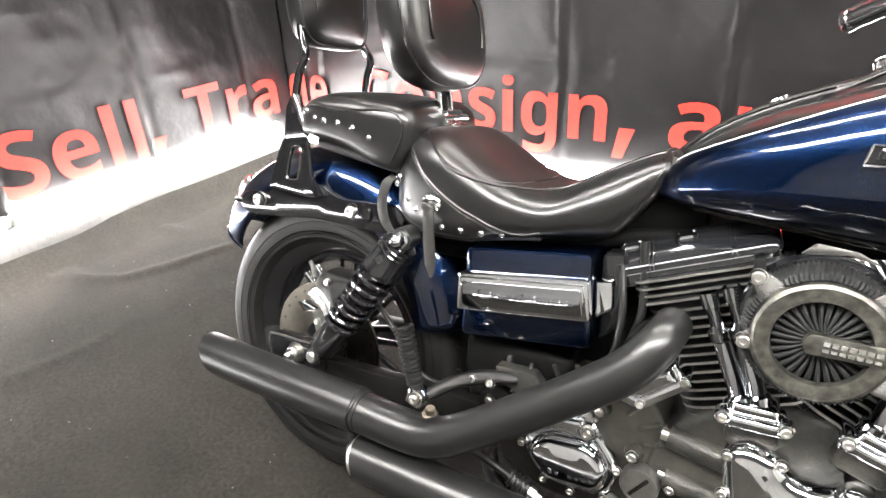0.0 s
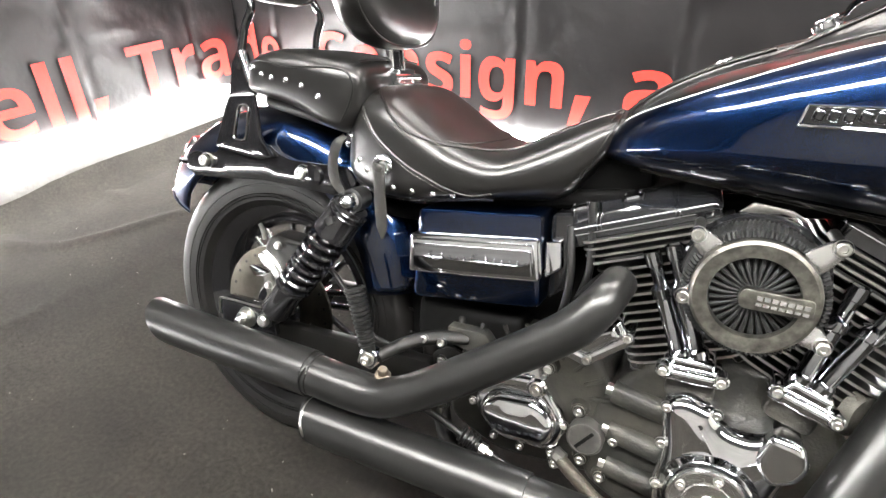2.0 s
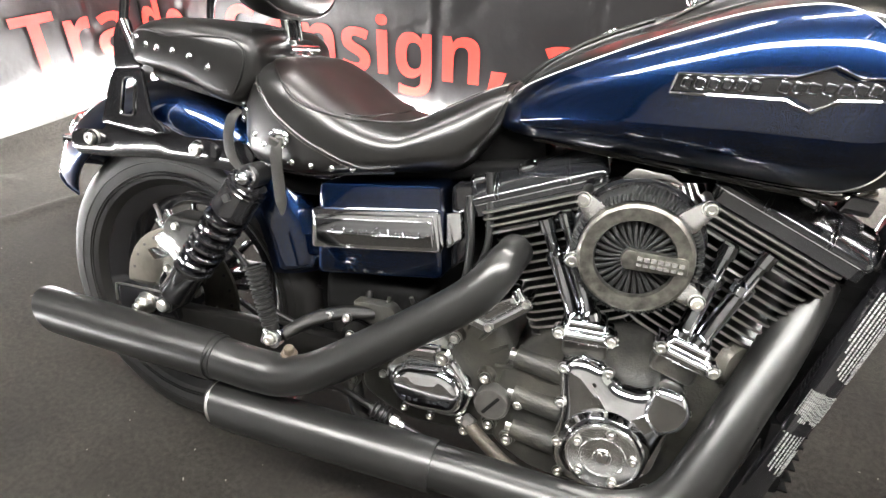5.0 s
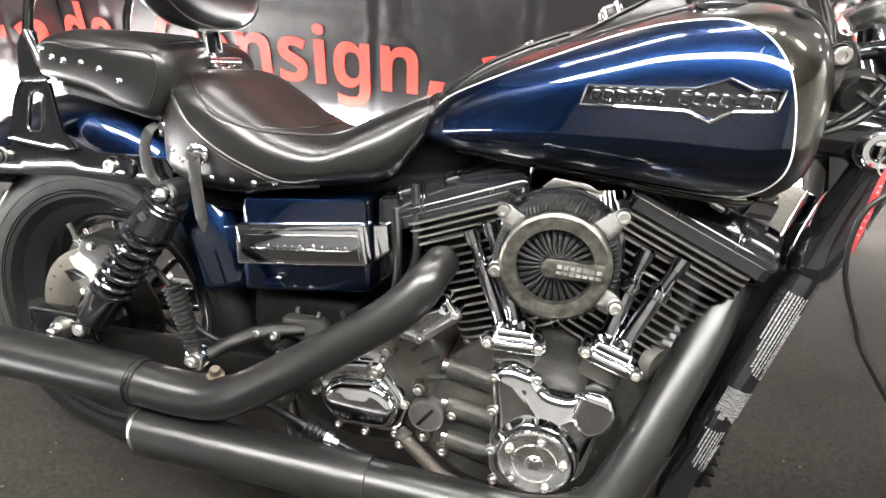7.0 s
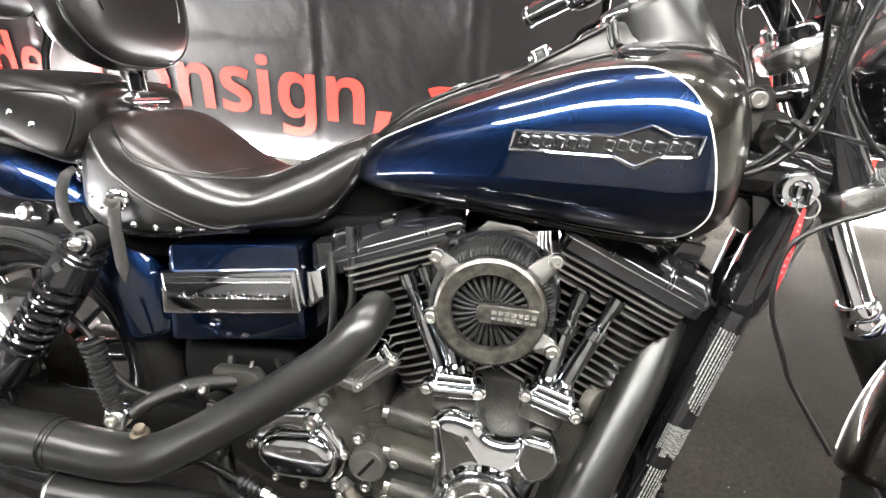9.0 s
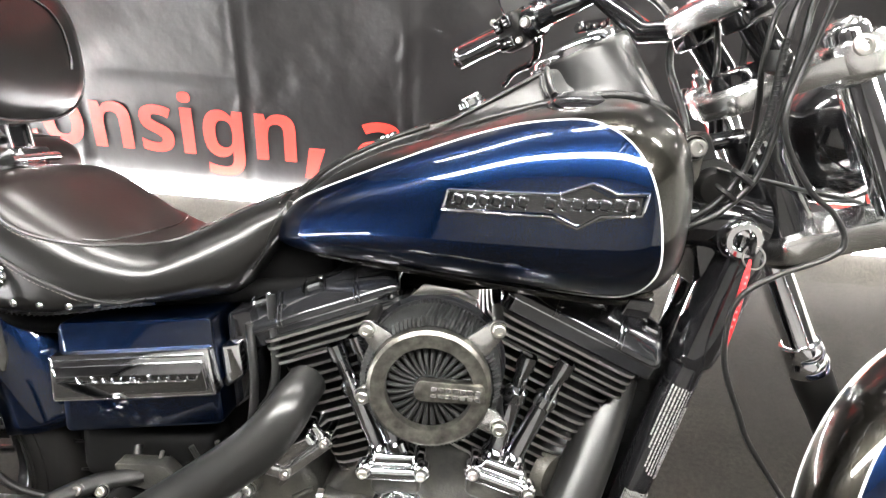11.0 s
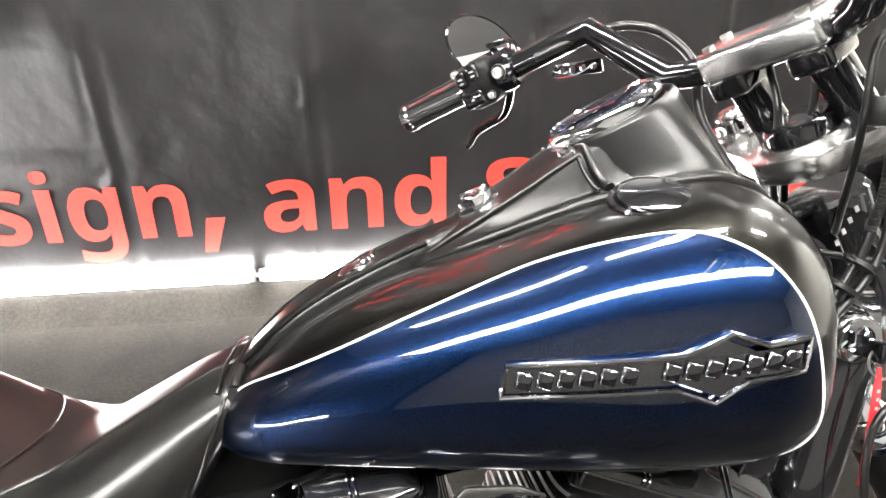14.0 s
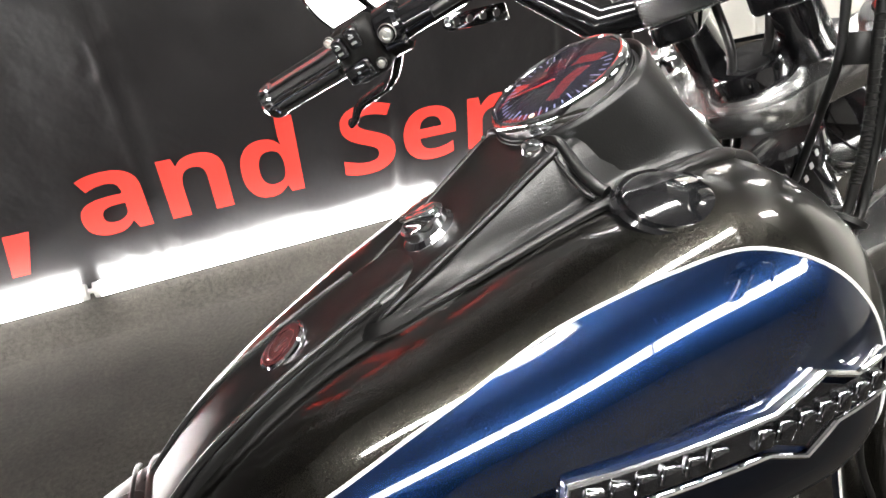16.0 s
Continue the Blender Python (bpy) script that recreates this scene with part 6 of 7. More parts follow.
tank = part("fuel_tank", loft_x(TX, TT, TB, TW, TMID, TNT, TNB, 96, 100, nt_at=tank_n, sink=valley, row=tank_row), CHARCOAL, bike, "charcoal fuel tank with blue side panels and white pinstripe", 70)
PINX = [0.64, 0.66, 0.694, 0.784, 0.866, 0.925, 0.973, 1.018, 1.053, 1.077, 1.092, 1.102, 1.107]
PINZ = [0.752, 0.775, 0.799, 0.842, 0.878, 0.9, 0.9115, 0.915, 0.9, 0.872, 0.838, 0.8, 0.76]
for s in (-1, 1):
    bound = list(zip(PINX[:-1], PINZ[:-1])) + [(1.107, 0.765), (1.101, 0.742), (1.088, 0.724), (1.068, 0.714), (1.0, 0.708), (0.9, 0.711), (0.8, 0.714), (0.72, 0.718), (0.66, 0.724), (0.642, 0.736)]
    loop = [(p.x, p.y) for p in smooth_path([(x, z, 0) for x, z in bound], 8, True)]
    rings = []
    for f in (i / 24 for i in range(25)):
        ring = []
        for x, z in loop:
            cx, cz = min(max(x, 0.72), 1.03), 0.765 + 0.06 * (min(max(x, 0.72), 1.03) - 0.72)
            px, pz = x + (cx - x) * f, z + (cz - z) * f
            ring.append((px, s * (tank_y(px, pz) + 0.0012), pz))
        rings.append(ring)
    part("blue_panel", skin(bmesh.new(), rings, False), BLUE, tank, "metallic blue side panel", 80)
    stripe = loop[4:8 * 17]
    part("pinstripe", tube([(x, s * (tank_y(x, z) + 0.0011), z) for x, z in stripe[::2]], 0.00125, 8, 2), WHITE, tank, "fine white pinstripe")

    # badge plate following the tank side
    def on_side(x, z, lift):
        return (x, s * (tank_y(x, z) + lift), z)

    out = [(0.868, 0.809), (0.873, 0.831), (0.988, 0.839), (1.021, 0.853), (1.046, 0.844), (1.078, 0.847), (1.073, 0.824), (1.032, 0.82), (1.01, 0.805), (0.984, 0.815)]
    dense = []
    for i in range(len(out)):
        a, b = Vector(out[i]), Vector(out[(i + 1) % len(out)])
        for k in range(5):
            dense.append(a.lerp(b, k / 5))
    c0 = Vector((0.98, 0.829))
    own = bmesh.new()
    ringsb = []
    for f, lift in ((1.0, 0.0), (1.0, 0.006), (0.985, 0.007)):
        ringsb.append([on_side(*(c0 + (p - c0) * f), lift) for p in dense])
    skin(own, ringsb, False)
    bdg = part("tank_badge", own, CHROME, tank, "chrome and black tank badge", 30)
    part("badge_rim", tube([on_side(p.x, p.y, 0.0072) for p in dense], 0.0019, 8, 0, True), CHROME, bdg, "bright badge rim")
    # black field: quads over the slanted bar and the diamond
    own = bmesh.new()
    gx = 40
    for zone in ("bar", "diamond"):
        colsb = []
        for i in range(gx + 1):
            f = i / gx
            if zone == "bar":
                x = 0.872 + f * 0.2
                lo, hi = 0.8115 + 0.068 * (x - 0.87), 0.8285 + 0.0705 * (x - 0.87)
            else:
                x = 0.99 + f * 0.05
                mid = 0.829
                hgt = (0.0205 - abs(x - 1.0155) * 0.42)
                lo, hi = mid - hgt, mid + hgt
            colsb.append([on_side(x, lo + (hi - lo) * k / 4, 0.0066 if zone == "bar" else 0.0063) for k in range(5)])
        skin(own, colsb, False, False, False)
    part("badge_field", own, GLOSS, bdg, "black badge field", 60)
    for i in range(14):
        if i == 6:
            continue
        x = 0.879 + i * 0.0137
        zc = 0.8205 + 0.0695 * (x - 0.872)
        p = Vector(on_side(x, zc, 0.0085))
        q = Vector(on_side(x + 0.01, zc + 0.0007, 0.0085))
        ang = math.atan2((q - p).y, (q - p).x)
        part("bar_outline", rbox((p + q) / 2 - Vector((0, s * 0.0012, 0)), (0.0108, 0.004, 0.0122), 0.0008, Matrix.Rotation(ang, 4, "Z") @ Matrix.Rotation(radians(14), 4, "Y"), 1), DIMCHROME, bdg)
        k = part("raised_bar", rbox((p + q) / 2, (0.0096, 0.004, 0.0108), 0.0014, Matrix.Rotation(ang, 4, "Z") @ Matrix.Rotation(radians(14), 4, "Y"), 2), GLOSS, bdg)

for s in (-1, 1):
    part("tank_seam", tube([(x, s * (tank_row(x)[2] * 0.62), tank_row(x)[1] + 0.006) for x in (0.7, 0.78, 0.86, 0.94, 1.02, 1.09, 1.13)], 0.0042, 8, 5), CHARCOAL, tank)
bib = loft_x([0.648, 0.67, 0.72, 0.78, 0.84, 0.87], [0.778, 0.802, 0.842, 0.874, 0.9, 0.91], [0.74, 0.76, 0.8, 0.83, 0.85, 0.86], [0.03, 0.034, 0.037, 0.036, 0.034, 0.03], 0.6, 4.0, 3.0)
bib = part("tank_bib", bib, CRINKLE, tank, "black tank strap with a round medallion", 60)
for s in (-1, 1):
    part("bib_edge", tube([(x, s * 0.034, interp([0.648, 0.67, 0.72, 0.78, 0.84], [0.776, 0.8, 0.839, 0.871, 0.896], x)) for x in (0.655, 0.69, 0.72, 0.76, 0.8, 0.835)], 0.003, 8, 4), CRINKLE, bib)
md = Vector((0.77, 0, 0.8695))
nd = Vector((-0.55, 0, 0.83))
med = part("medallion", lathe([(0.021, -0.002), (0.0208, 0.0012), (0.0195, 0.0026), (0.018, 0.0018), (0.0, 0.0018)], md, nd, 36), CHROME, bib, "round chrome and dark red medallion")
part("medallion_face", lathe([(0.0175, 0.0024), (0.0, 0.0026)], md, nd, 32), material("dark_red_enamel", (0.06, 0.012, 0.012), 0.25, coat=0.5), med)
part("medallion_ring", lathe([(0.012, 0.0026), (0.0125, 0.0029), (0.013, 0.0026)], md, nd, 32), CHROME, med)
part("medallion_bar", rbox(md + nd * 0.003, (0.0035, 0.012, 0.001), 0, nd.to_track_quat("Z", "Y").to_matrix().to_4x4()), CHROME, med)

# console and speedometer
CX = [0.822, 0.83, 0.86, 0.9, 0.94, 0.975, 1.0, 1.03]
rings = []
for x in (0.818, 0.822, 0.83, 0.845, 0.87, 0.9, 0.94, 0.97, 0.99, 1.01, 1.03):
    wb = interp([0.818, 0.826, 0.86, 0.92, 0.985, 1.03], [0.026, 0.041, 0.05, 0.06, 0.068, 0.072], x)
    wt = wb * 0.72
    top = interp(CX, [0.866, 0.881, 0.902, 0.926, 0.951, 0.972, 0.978, 0.972], x)
    tz = tank_z(x, wb)
    half = [(wb + 0.01, tz - 0.006), (wb + 0.0095, tz + 0.003), (wb + 0.002, tz + 0.006), (wb * 0.97, tz + 0.008), (wt + 0.005, top - 0.007), (wt + 0.0015, top - 0.002), (wt - 0.003, top), (wt * 0.5, top + 0.0015)]
    rings.append([(x, -y, z) for y, z in half] + [(x, 0, top + 0.002)] + [(x, y, z) for y, z in reversed(half)])
console = part("dash_console", skin(bmesh.new(), rings), CRINKLE, tank, "black crinkle-finish dash console", 40)
for s in (-1, 1):
    part("console_flange", tube([(x, s * y, tank_z(x, y) + 0.002) for x, y in ((0.822, 0.03), (0.86, 0.054), (0.92, 0.07), (0.98, 0.082), (1.03, 0.092), (1.08, 0.09), (1.12, 0.075))], [0.002, 0.003, 0.004, 0.005, 0.006, 0.006, 0.004], 10, 5), CRINKLE, console)
for s in (-1, 1):
    edge = []
    for x in (0.822, 0.83, 0.85, 0.88, 0.92, 0.95, 0.972):
        wb = interp([0.818, 0.826, 0.86, 0.92, 0.985, 1.03], [0.026, 0.041, 0.05, 0.06, 0.068, 0.072], x)
        edge.append((x, s * (wb * 0.72 + 0.003), interp(CX, [0.866, 0.881, 0.902, 0.926, 0.951, 0.972, 0.978, 0.972], x) - 0.003))
    part("console_edge", tube(edge, 0.0026, 10, 4), CRINKLE, console, "raised console edge")
    rib = [(0.976, s * 0.034, 0.9755), (0.978, s * 0.046, 0.974), (0.9795, s * 0.054, 0.966), (0.982, s * 0.066, 0.953), (0.985, s * 0.077, 0.944), (0.987, s * 0.084, 0.941)]
    part("console_rib", tube(rib, [0.002, 0.0034, 0.004, 0.0042, 0.0048, 0.0048], 12, 5), CRINKLE, console, "raised joint between console and pod")
    part("rib_lip", tube([(x - 0.009, y * 0.985, z - 0.002) for x, y, z in rib[1:]], 0.0016, 10, 5), CRINKLE, console)
dc, dn = Vector((1.015, 0, 1.005)), Vector((-0.4695, 0, 0.883))
dx = Vector((0.883, 0, 0.4695))
rings = []
foot = []
for g in (-0.07, -0.045, -0.02, 0.0, 0.02, 0.06, 0.2, 0.35, 0.5, 0.65, 0.78, 0.88, 0.95, 1.0):
    ring = []
    for k in range(72):
        a = 2 * math.pi * k / 72
        c, e = math.cos(a), math.sin(a)
        top_p = dc + dx * (0.0635 * c + 0.0045) + Vector((0, 0.0625 * e, 0)) - dn * 0.006
        bx = 1.076 + 0.099 * math.copysign(abs(c) ** 0.84, c)
        by = 0.08 * math.copysign(abs(e) ** 0.8, e)
        base_p = Vector((bx, by, min(tank_z(min(bx, 1.152), by), 0.962) - 0.004))
        if g < 0:
            w = top_p.lerp(dc - dn * 0.012, -g * 1.6) + dn * (0.0012 if g > -0.03 else (0.0 if g > -0.05 else -0.008))
        else:
            w = top_p.lerp(base_p, g)
            flare = 0.006 * max(0.0, (g - 0.78) / 0.22) ** 2 - (0.0016 if g == 0 else 0.0)
            w += Vector((c, e, 0)) * flare
        ring.append(w)
    rings.append(ring)
    foot = ring
pod = part("speedometer_pod", skin(bmesh.new(), rings, False), CRINKLE, console, "black crinkle-finish instrument pod", 60)
part("pod_flange", tube([p + Vector((0, 0, 0.003)) for p in foot], 0.0052, 10, 0, True), CRINKLE, pod, "rolled lip round the pod's foot")
bez = part("speedometer_bezel", lathe([(0.0565, -0.008), (0.0575, 0.0), (0.0565, 0.005), (0.0545, 0.0075), (0.053, 0.0075), (0.052, 0.004)], dc, dn, 64), CHROME, console, "chrome speedometer bezel", 40)
bm = bmesh.new()
lathe([(0.0592, -0.014), (0.0602, -0.011), (0.0595, -0.008), (0.0572, -0.007)], dc, dn, 56, bm)
part("bezel_gasket", bm, RUBBER, bez)
face = part("dial_face", lathe([(0.052, 0.001), (0.0, 0.001)], dc, dn, 48), GLASSY, bez, "black dial behind glass")
bm = bmesh.new()
for i in range(33):
    a = radians(-40 + 260 * i / 32)
    d = dx * math.sin(a) * -1 + Vector((0, math.cos(a), 0))
    L = 0.009 if i % 4 == 0 else 0.005
    tube([dc + dn * 0.0018 + d * 0.046, dc + dn * 0.0018 + d * (0.046 - L)], 0.0006, 5, 0, bm=bm)
part("dial_tick", bm, material("dial_print", (0.16, 0.16, 0.3), 0.4), face)
part("needle", tube([dc + dn * 0.003, dc + dn * 0.003 + Vector((0, 0.03, 0)) - dx * 0.022], [0.0014, 0.0006], 6, 2), RED, face)
part("dial_lcd", rbox(dc + dn * 0.0018 - dx * 0.018, (0.013, 0.03, 0.001), 0, dn.to_track_quat("Z", "Y").to_matrix().to_4x4() @ Matrix.Rotation(radians(90), 4, "Z")), GREYGLOSS, face)
for k, col in ((-0.03, AMBERLED),):
    part("warning_lamp", lathe([(0.0022, 0.0), (0.0022, 0.0022), (0, 0.0024)], dc - dx * 0.04 + Vector((0, k * 0.6, 0)), dn, 10), col, face)
gl = part("dial_glass", lathe([(0.0525, 0.006), (0.04, 0.0075), (0.0, 0.0083)], dc, dn, 48), material("clear_glass", (1, 1, 1), 0.0), bez)
gb = gl.data.materials[0].node_tree.nodes["Principled BSDF"]
gb.inputs["Transmission Weight"].default_value = 1.0
gl.visible_shadow = False
# indicator strip and chrome knob
it = Matrix.Translation((0.945, 0, 0.974)) @ dn.to_track_quat("Z", "Y").to_matrix().to_4x4()
strip = part("indicator_strip", rbox((0, 0, 0), (0.05, 0.018, 0.005), 0.002, None), GLASSY, console)
strip.matrix_local = Matrix.Translation((0.94, 0, 0.9475)) @ Matrix.Rotation(radians(-27), 4, "Y") @ Matrix.Rotation(radians(90), 4, "Z")
for y in (-0.013, 0.0):
    lamp = part("indicator_lamp", rbox((0, 0, 0), (0.004, 0.0025, 0.001), 0), GREENLED, strip)
    lamp.matrix_local = Matrix.Translation((y, 0.0, 0.003))
kp, kn = Vector((0.892, 0, 0.921)), Vector((-0.47, 0, 0.88))
knob = part("console_knob", lathe([(0.023, -0.004), (0.023, 0.002), (0.02, 0.004), (0.0185, 0.005), (0.0185, 0.012), (0.017, 0.0135), (0.012, 0.0125), (0.0, 0.0125)], kp, kn, 36), CHROME, console, "chrome round console knob with grip bar")
part("knob_grip", rbox((0, 0, 0), (0.034, 0.008, 0.008), 0.002, kn.to_track_quat("Z", "Y").to_matrix().to_4x4() @ Matrix.Rotation(0.6, 4, "Z")), CHROME, knob).location = kp + kn * 0.0145
part("console_screw", lathe([(0.009, 0), (0.008, 0.004), (0.004, 0.005), (0, 0.0045)], (0.968, -0.03, 0.969), (-0.3, -0.3, 0.9), 20), CHROME, console)
for s in (-1,):
    gp = Vector((1.012, s * 0.112, tank_z(1.012, 0.112) - 0.001))
    gn = Vector((-0.1, s * 0.36, 0.9)).normalized()
    cap = part("flush_cap", lathe([(0.037, -0.012), (0.036, 0.001), (0.033, 0.003), (0.0295, 0.001), (0.0288, 0.004), (0.026, 0.0058), (0.0, 0.007)], gp, gn, 48), GLOSS, tank, "gloss black flush gauge cap", 35)
tb = part("tank_mount", tube([(1.174, -0.03, 0.892), (1.2, -0.02, 0.9), (1.24, -0.01, 0.91)], 0.012, 12, 4), GLOSS, bike)
bolt((1.172, -0.05, 0.893), RIGHT, tb, BIGBOLT, 1.25)
part("mount_washer", lathe([(0.017, 0), (0.017, 0.008), (0.0, 0.008)], (1.172, -0.042, 0.893), RIGHT, 24), RUBBER, tb)
part("tank_tab", plate(fillet([(1.09, 0.69), (1.1, 0.712), (1.13, 0.71), (1.125, 0.688)], 0.004), -0.13, -0.1, 0.002), GLOSS, tank)

# --- front end, turned to the left ---
STEER = 23.0
steer = Matrix.Translation(AX0) @ Matrix.Rotation(radians(STEER), 4, AXD) @ Matrix.Translation(-AX0)
FWD = Vector((0.8747, 0, 0.4846))
front = new("front_end")
front.parent = bike
front.matrix_local = steer


def fp(z, f, y):
    """A point of the front end before it is turned: height along the steering axis, forward of it, to the left."""
    return axis_at(z) + FWD * f + Vector((0, y, 0))


OFF, HALF = 0.06, 0.108
for s in (-1, 1):
    a, b = fp(0.985, OFF, s * HALF), fp(0.24, OFF, s * HALF)
    d = (b - a).normalized()
    L = (b - a).length
    leg = part("fork_leg", lathe([(0.0, -0.012), (0.02, -0.012), (0.0245, -0.006), (0.0245, L * 0.535), (0.026, L * 0.535 + 0.002), (0.031, L * 0.54), (0.033, L * 0.555), (0.033, L * 0.565), (0.0305, L * 0.57), (0.034, L * 0.58), (0.034, L * 0.6), (0.031, L * 0.605)], a, d, 36), CHROME, front, "chrome fork tube with seal collar", 40)
    part("fork_slider", lathe([(0.031, L * 0.603), (0.032, L * 0.61), (0.031, L * 0.655), (0.028, L * 0.7), (0.027, L * 0.97), (0.02, L)], a, d, 32), BLACKMETAL, leg, "matt black fork slider")
    part("fork_cap", lathe([(0.0, 0.02), (0.012, 0.02), (0.0145, 0.017), (0.018, 0.015), (0.02, 0.0)], a, -d, 24), ALU, leg)


def tree(z, depth, name, label, mat):
    bm = bmesh.new()
    rings = []
    c = axis_at(z)
    out = [(-0.045, -0.028), (-0.045, 0.028), (-0.02, 0.055), (OFF - 0.03, HALF + 0.02), (OFF + 0.005, HALF + 0.038), (OFF + 0.035, HALF + 0.02), (OFF + 0.035, HALF - 0.01), (OFF + 0.01, 0.05), (OFF - 0.01, 0.0), (OFF + 0.01, -0.05), (OFF + 0.035, -HALF + 0.01), (OFF + 0.035, -HALF - 0.02), (OFF + 0.005, -HALF - 0.038), (OFF - 0.03, -HALF - 0.02), (-0.02, -0.055)]
    o = round_outline(out, 5)
    for h, k in ((0.0, 0.96), (0.003, 1.0), (depth - 0.003, 1.0), (depth, 0.96)):
        rings.append([c + AXD * h + FWD * (0.01 + (f - 0.01) * k) + Vector((0, y * (0.985 + 0.015 * (k > 0.97)), 0)) for f, y in o])
    skin(bm, rings)
    return part(name, bm, mat, front, label, 45)


top_tree = tree(0.95, 0.026, "top_triple_clamp", "polished aluminium top triple clamp", ALU)
nut = part("stem_nut", lathe([(0.0, 0.026), (0.024, 0.027), (0.03, 0.025), (0.0325, 0.02), (0.0325, 0.0)], axis_at(0.95) + AXD * 0.026, AXD, 40), GLOSS, top_tree, "gloss black stem cap", 30)
part("stem_ring", lathe([(0.033, 0.0), (0.039, 0.0), (0.041, 0.004), (0.038, 0.007), (0.034, 0.007), (0.033, 0.003)], axis_at(0.95) + AXD * 0.026, AXD, 40), ALU, nut)
low_tree = tree(0.765, 0.034, "lower_triple_clamp", "cast aluminium lower triple clamp", ALU)
for s in (-1, 1):
    if s:
        part("leg_collar", lathe([(0.03, -0.012), (0.035, -0.008), (0.037, 0.0), (0.037, 0.03), (0.034, 0.036), (0.026, 0.037)], fp(0.95, OFF, s * HALF), AXD, 32), ALU, top_tree)
    for tr, z in ((top_tree, 0.974), (low_tree, 0.78)):
        part("pinch_bolt", lathe([(0.012, 0), (0.012, 0.004), (0.007, 0.005), (0.006, 0.002), (0, 0.002)], fp(z, OFF - 0.02, s * (HALF + 0.03)), (-0.3, s, 0), 20), STEEL, tr)
    rz = fp(0.972, 0.03, s * 0.042)
    ris = part("riser", lathe([(0.023, 0.0), (0.0205, 0.006), (0.0195, 0.01), (0.0195, 0.078), (0.0205, 0.082)], rz, AXD * 0.1 - FWD * 0.024, 28), GLOSS, front, "gloss black handlebar riser")
BARC = axis_at(0.972) + AXD * 0.1 + FWD * 0.006
clampc = part("bar_clamp", rbox(BARC + AXD * 0.008, (0.056, 0.128, 0.034), 0.008, FWD.to_track_quat("X", "Z").to_matrix().to_4x4(), 3), ALU, front, "polished bar clamp")
for s in (-1, 1):
    part("riser_head", rbox(BARC - AXD * 0.018 + Vector((0, s * 0.042, 0)), (0.052, 0.042, 0.026), 0.006, FWD.to_track_quat("X", "Z").to_matrix().to_4x4(), 3), GLOSS, clampc)
for s in (-1, 1):
    for f in (-0.017, 0.017):
        part("clamp_screw", lathe([(0.006, 0), (0.006, 0.004), (0.003, 0.004), (0.003, 0.002), (0, 0.002)], BARC + AXD * 0.0245 + FWD * f + Vector((0, s * 0.048, 0)), AXD, 14), STEEL, clampc)
inv = steer.inverted()
barL = [Vector(p) for p in ((1.15, 0.055, 1.05), (1.122, 0.083, 1.044), (1.062, 0.158, 1.108), (0.99, 0.22, 1.078), (0.853, 0.338, 1.016))]
loc_pts = [inv @ p for p in barL]
mirrored = [Vector((p.x, -p.y, p.z)) for p in loc_pts]
whole = list(reversed(mirrored[1:])) + [Vector((BARC.x, y, BARC.z)) for y in (-0.066, 0.066)] + loc_pts[1:]
part("handlebar", tube(whole, 0.0162, 18, 0), GLOSS, front, "gloss black drag handlebar", 60)


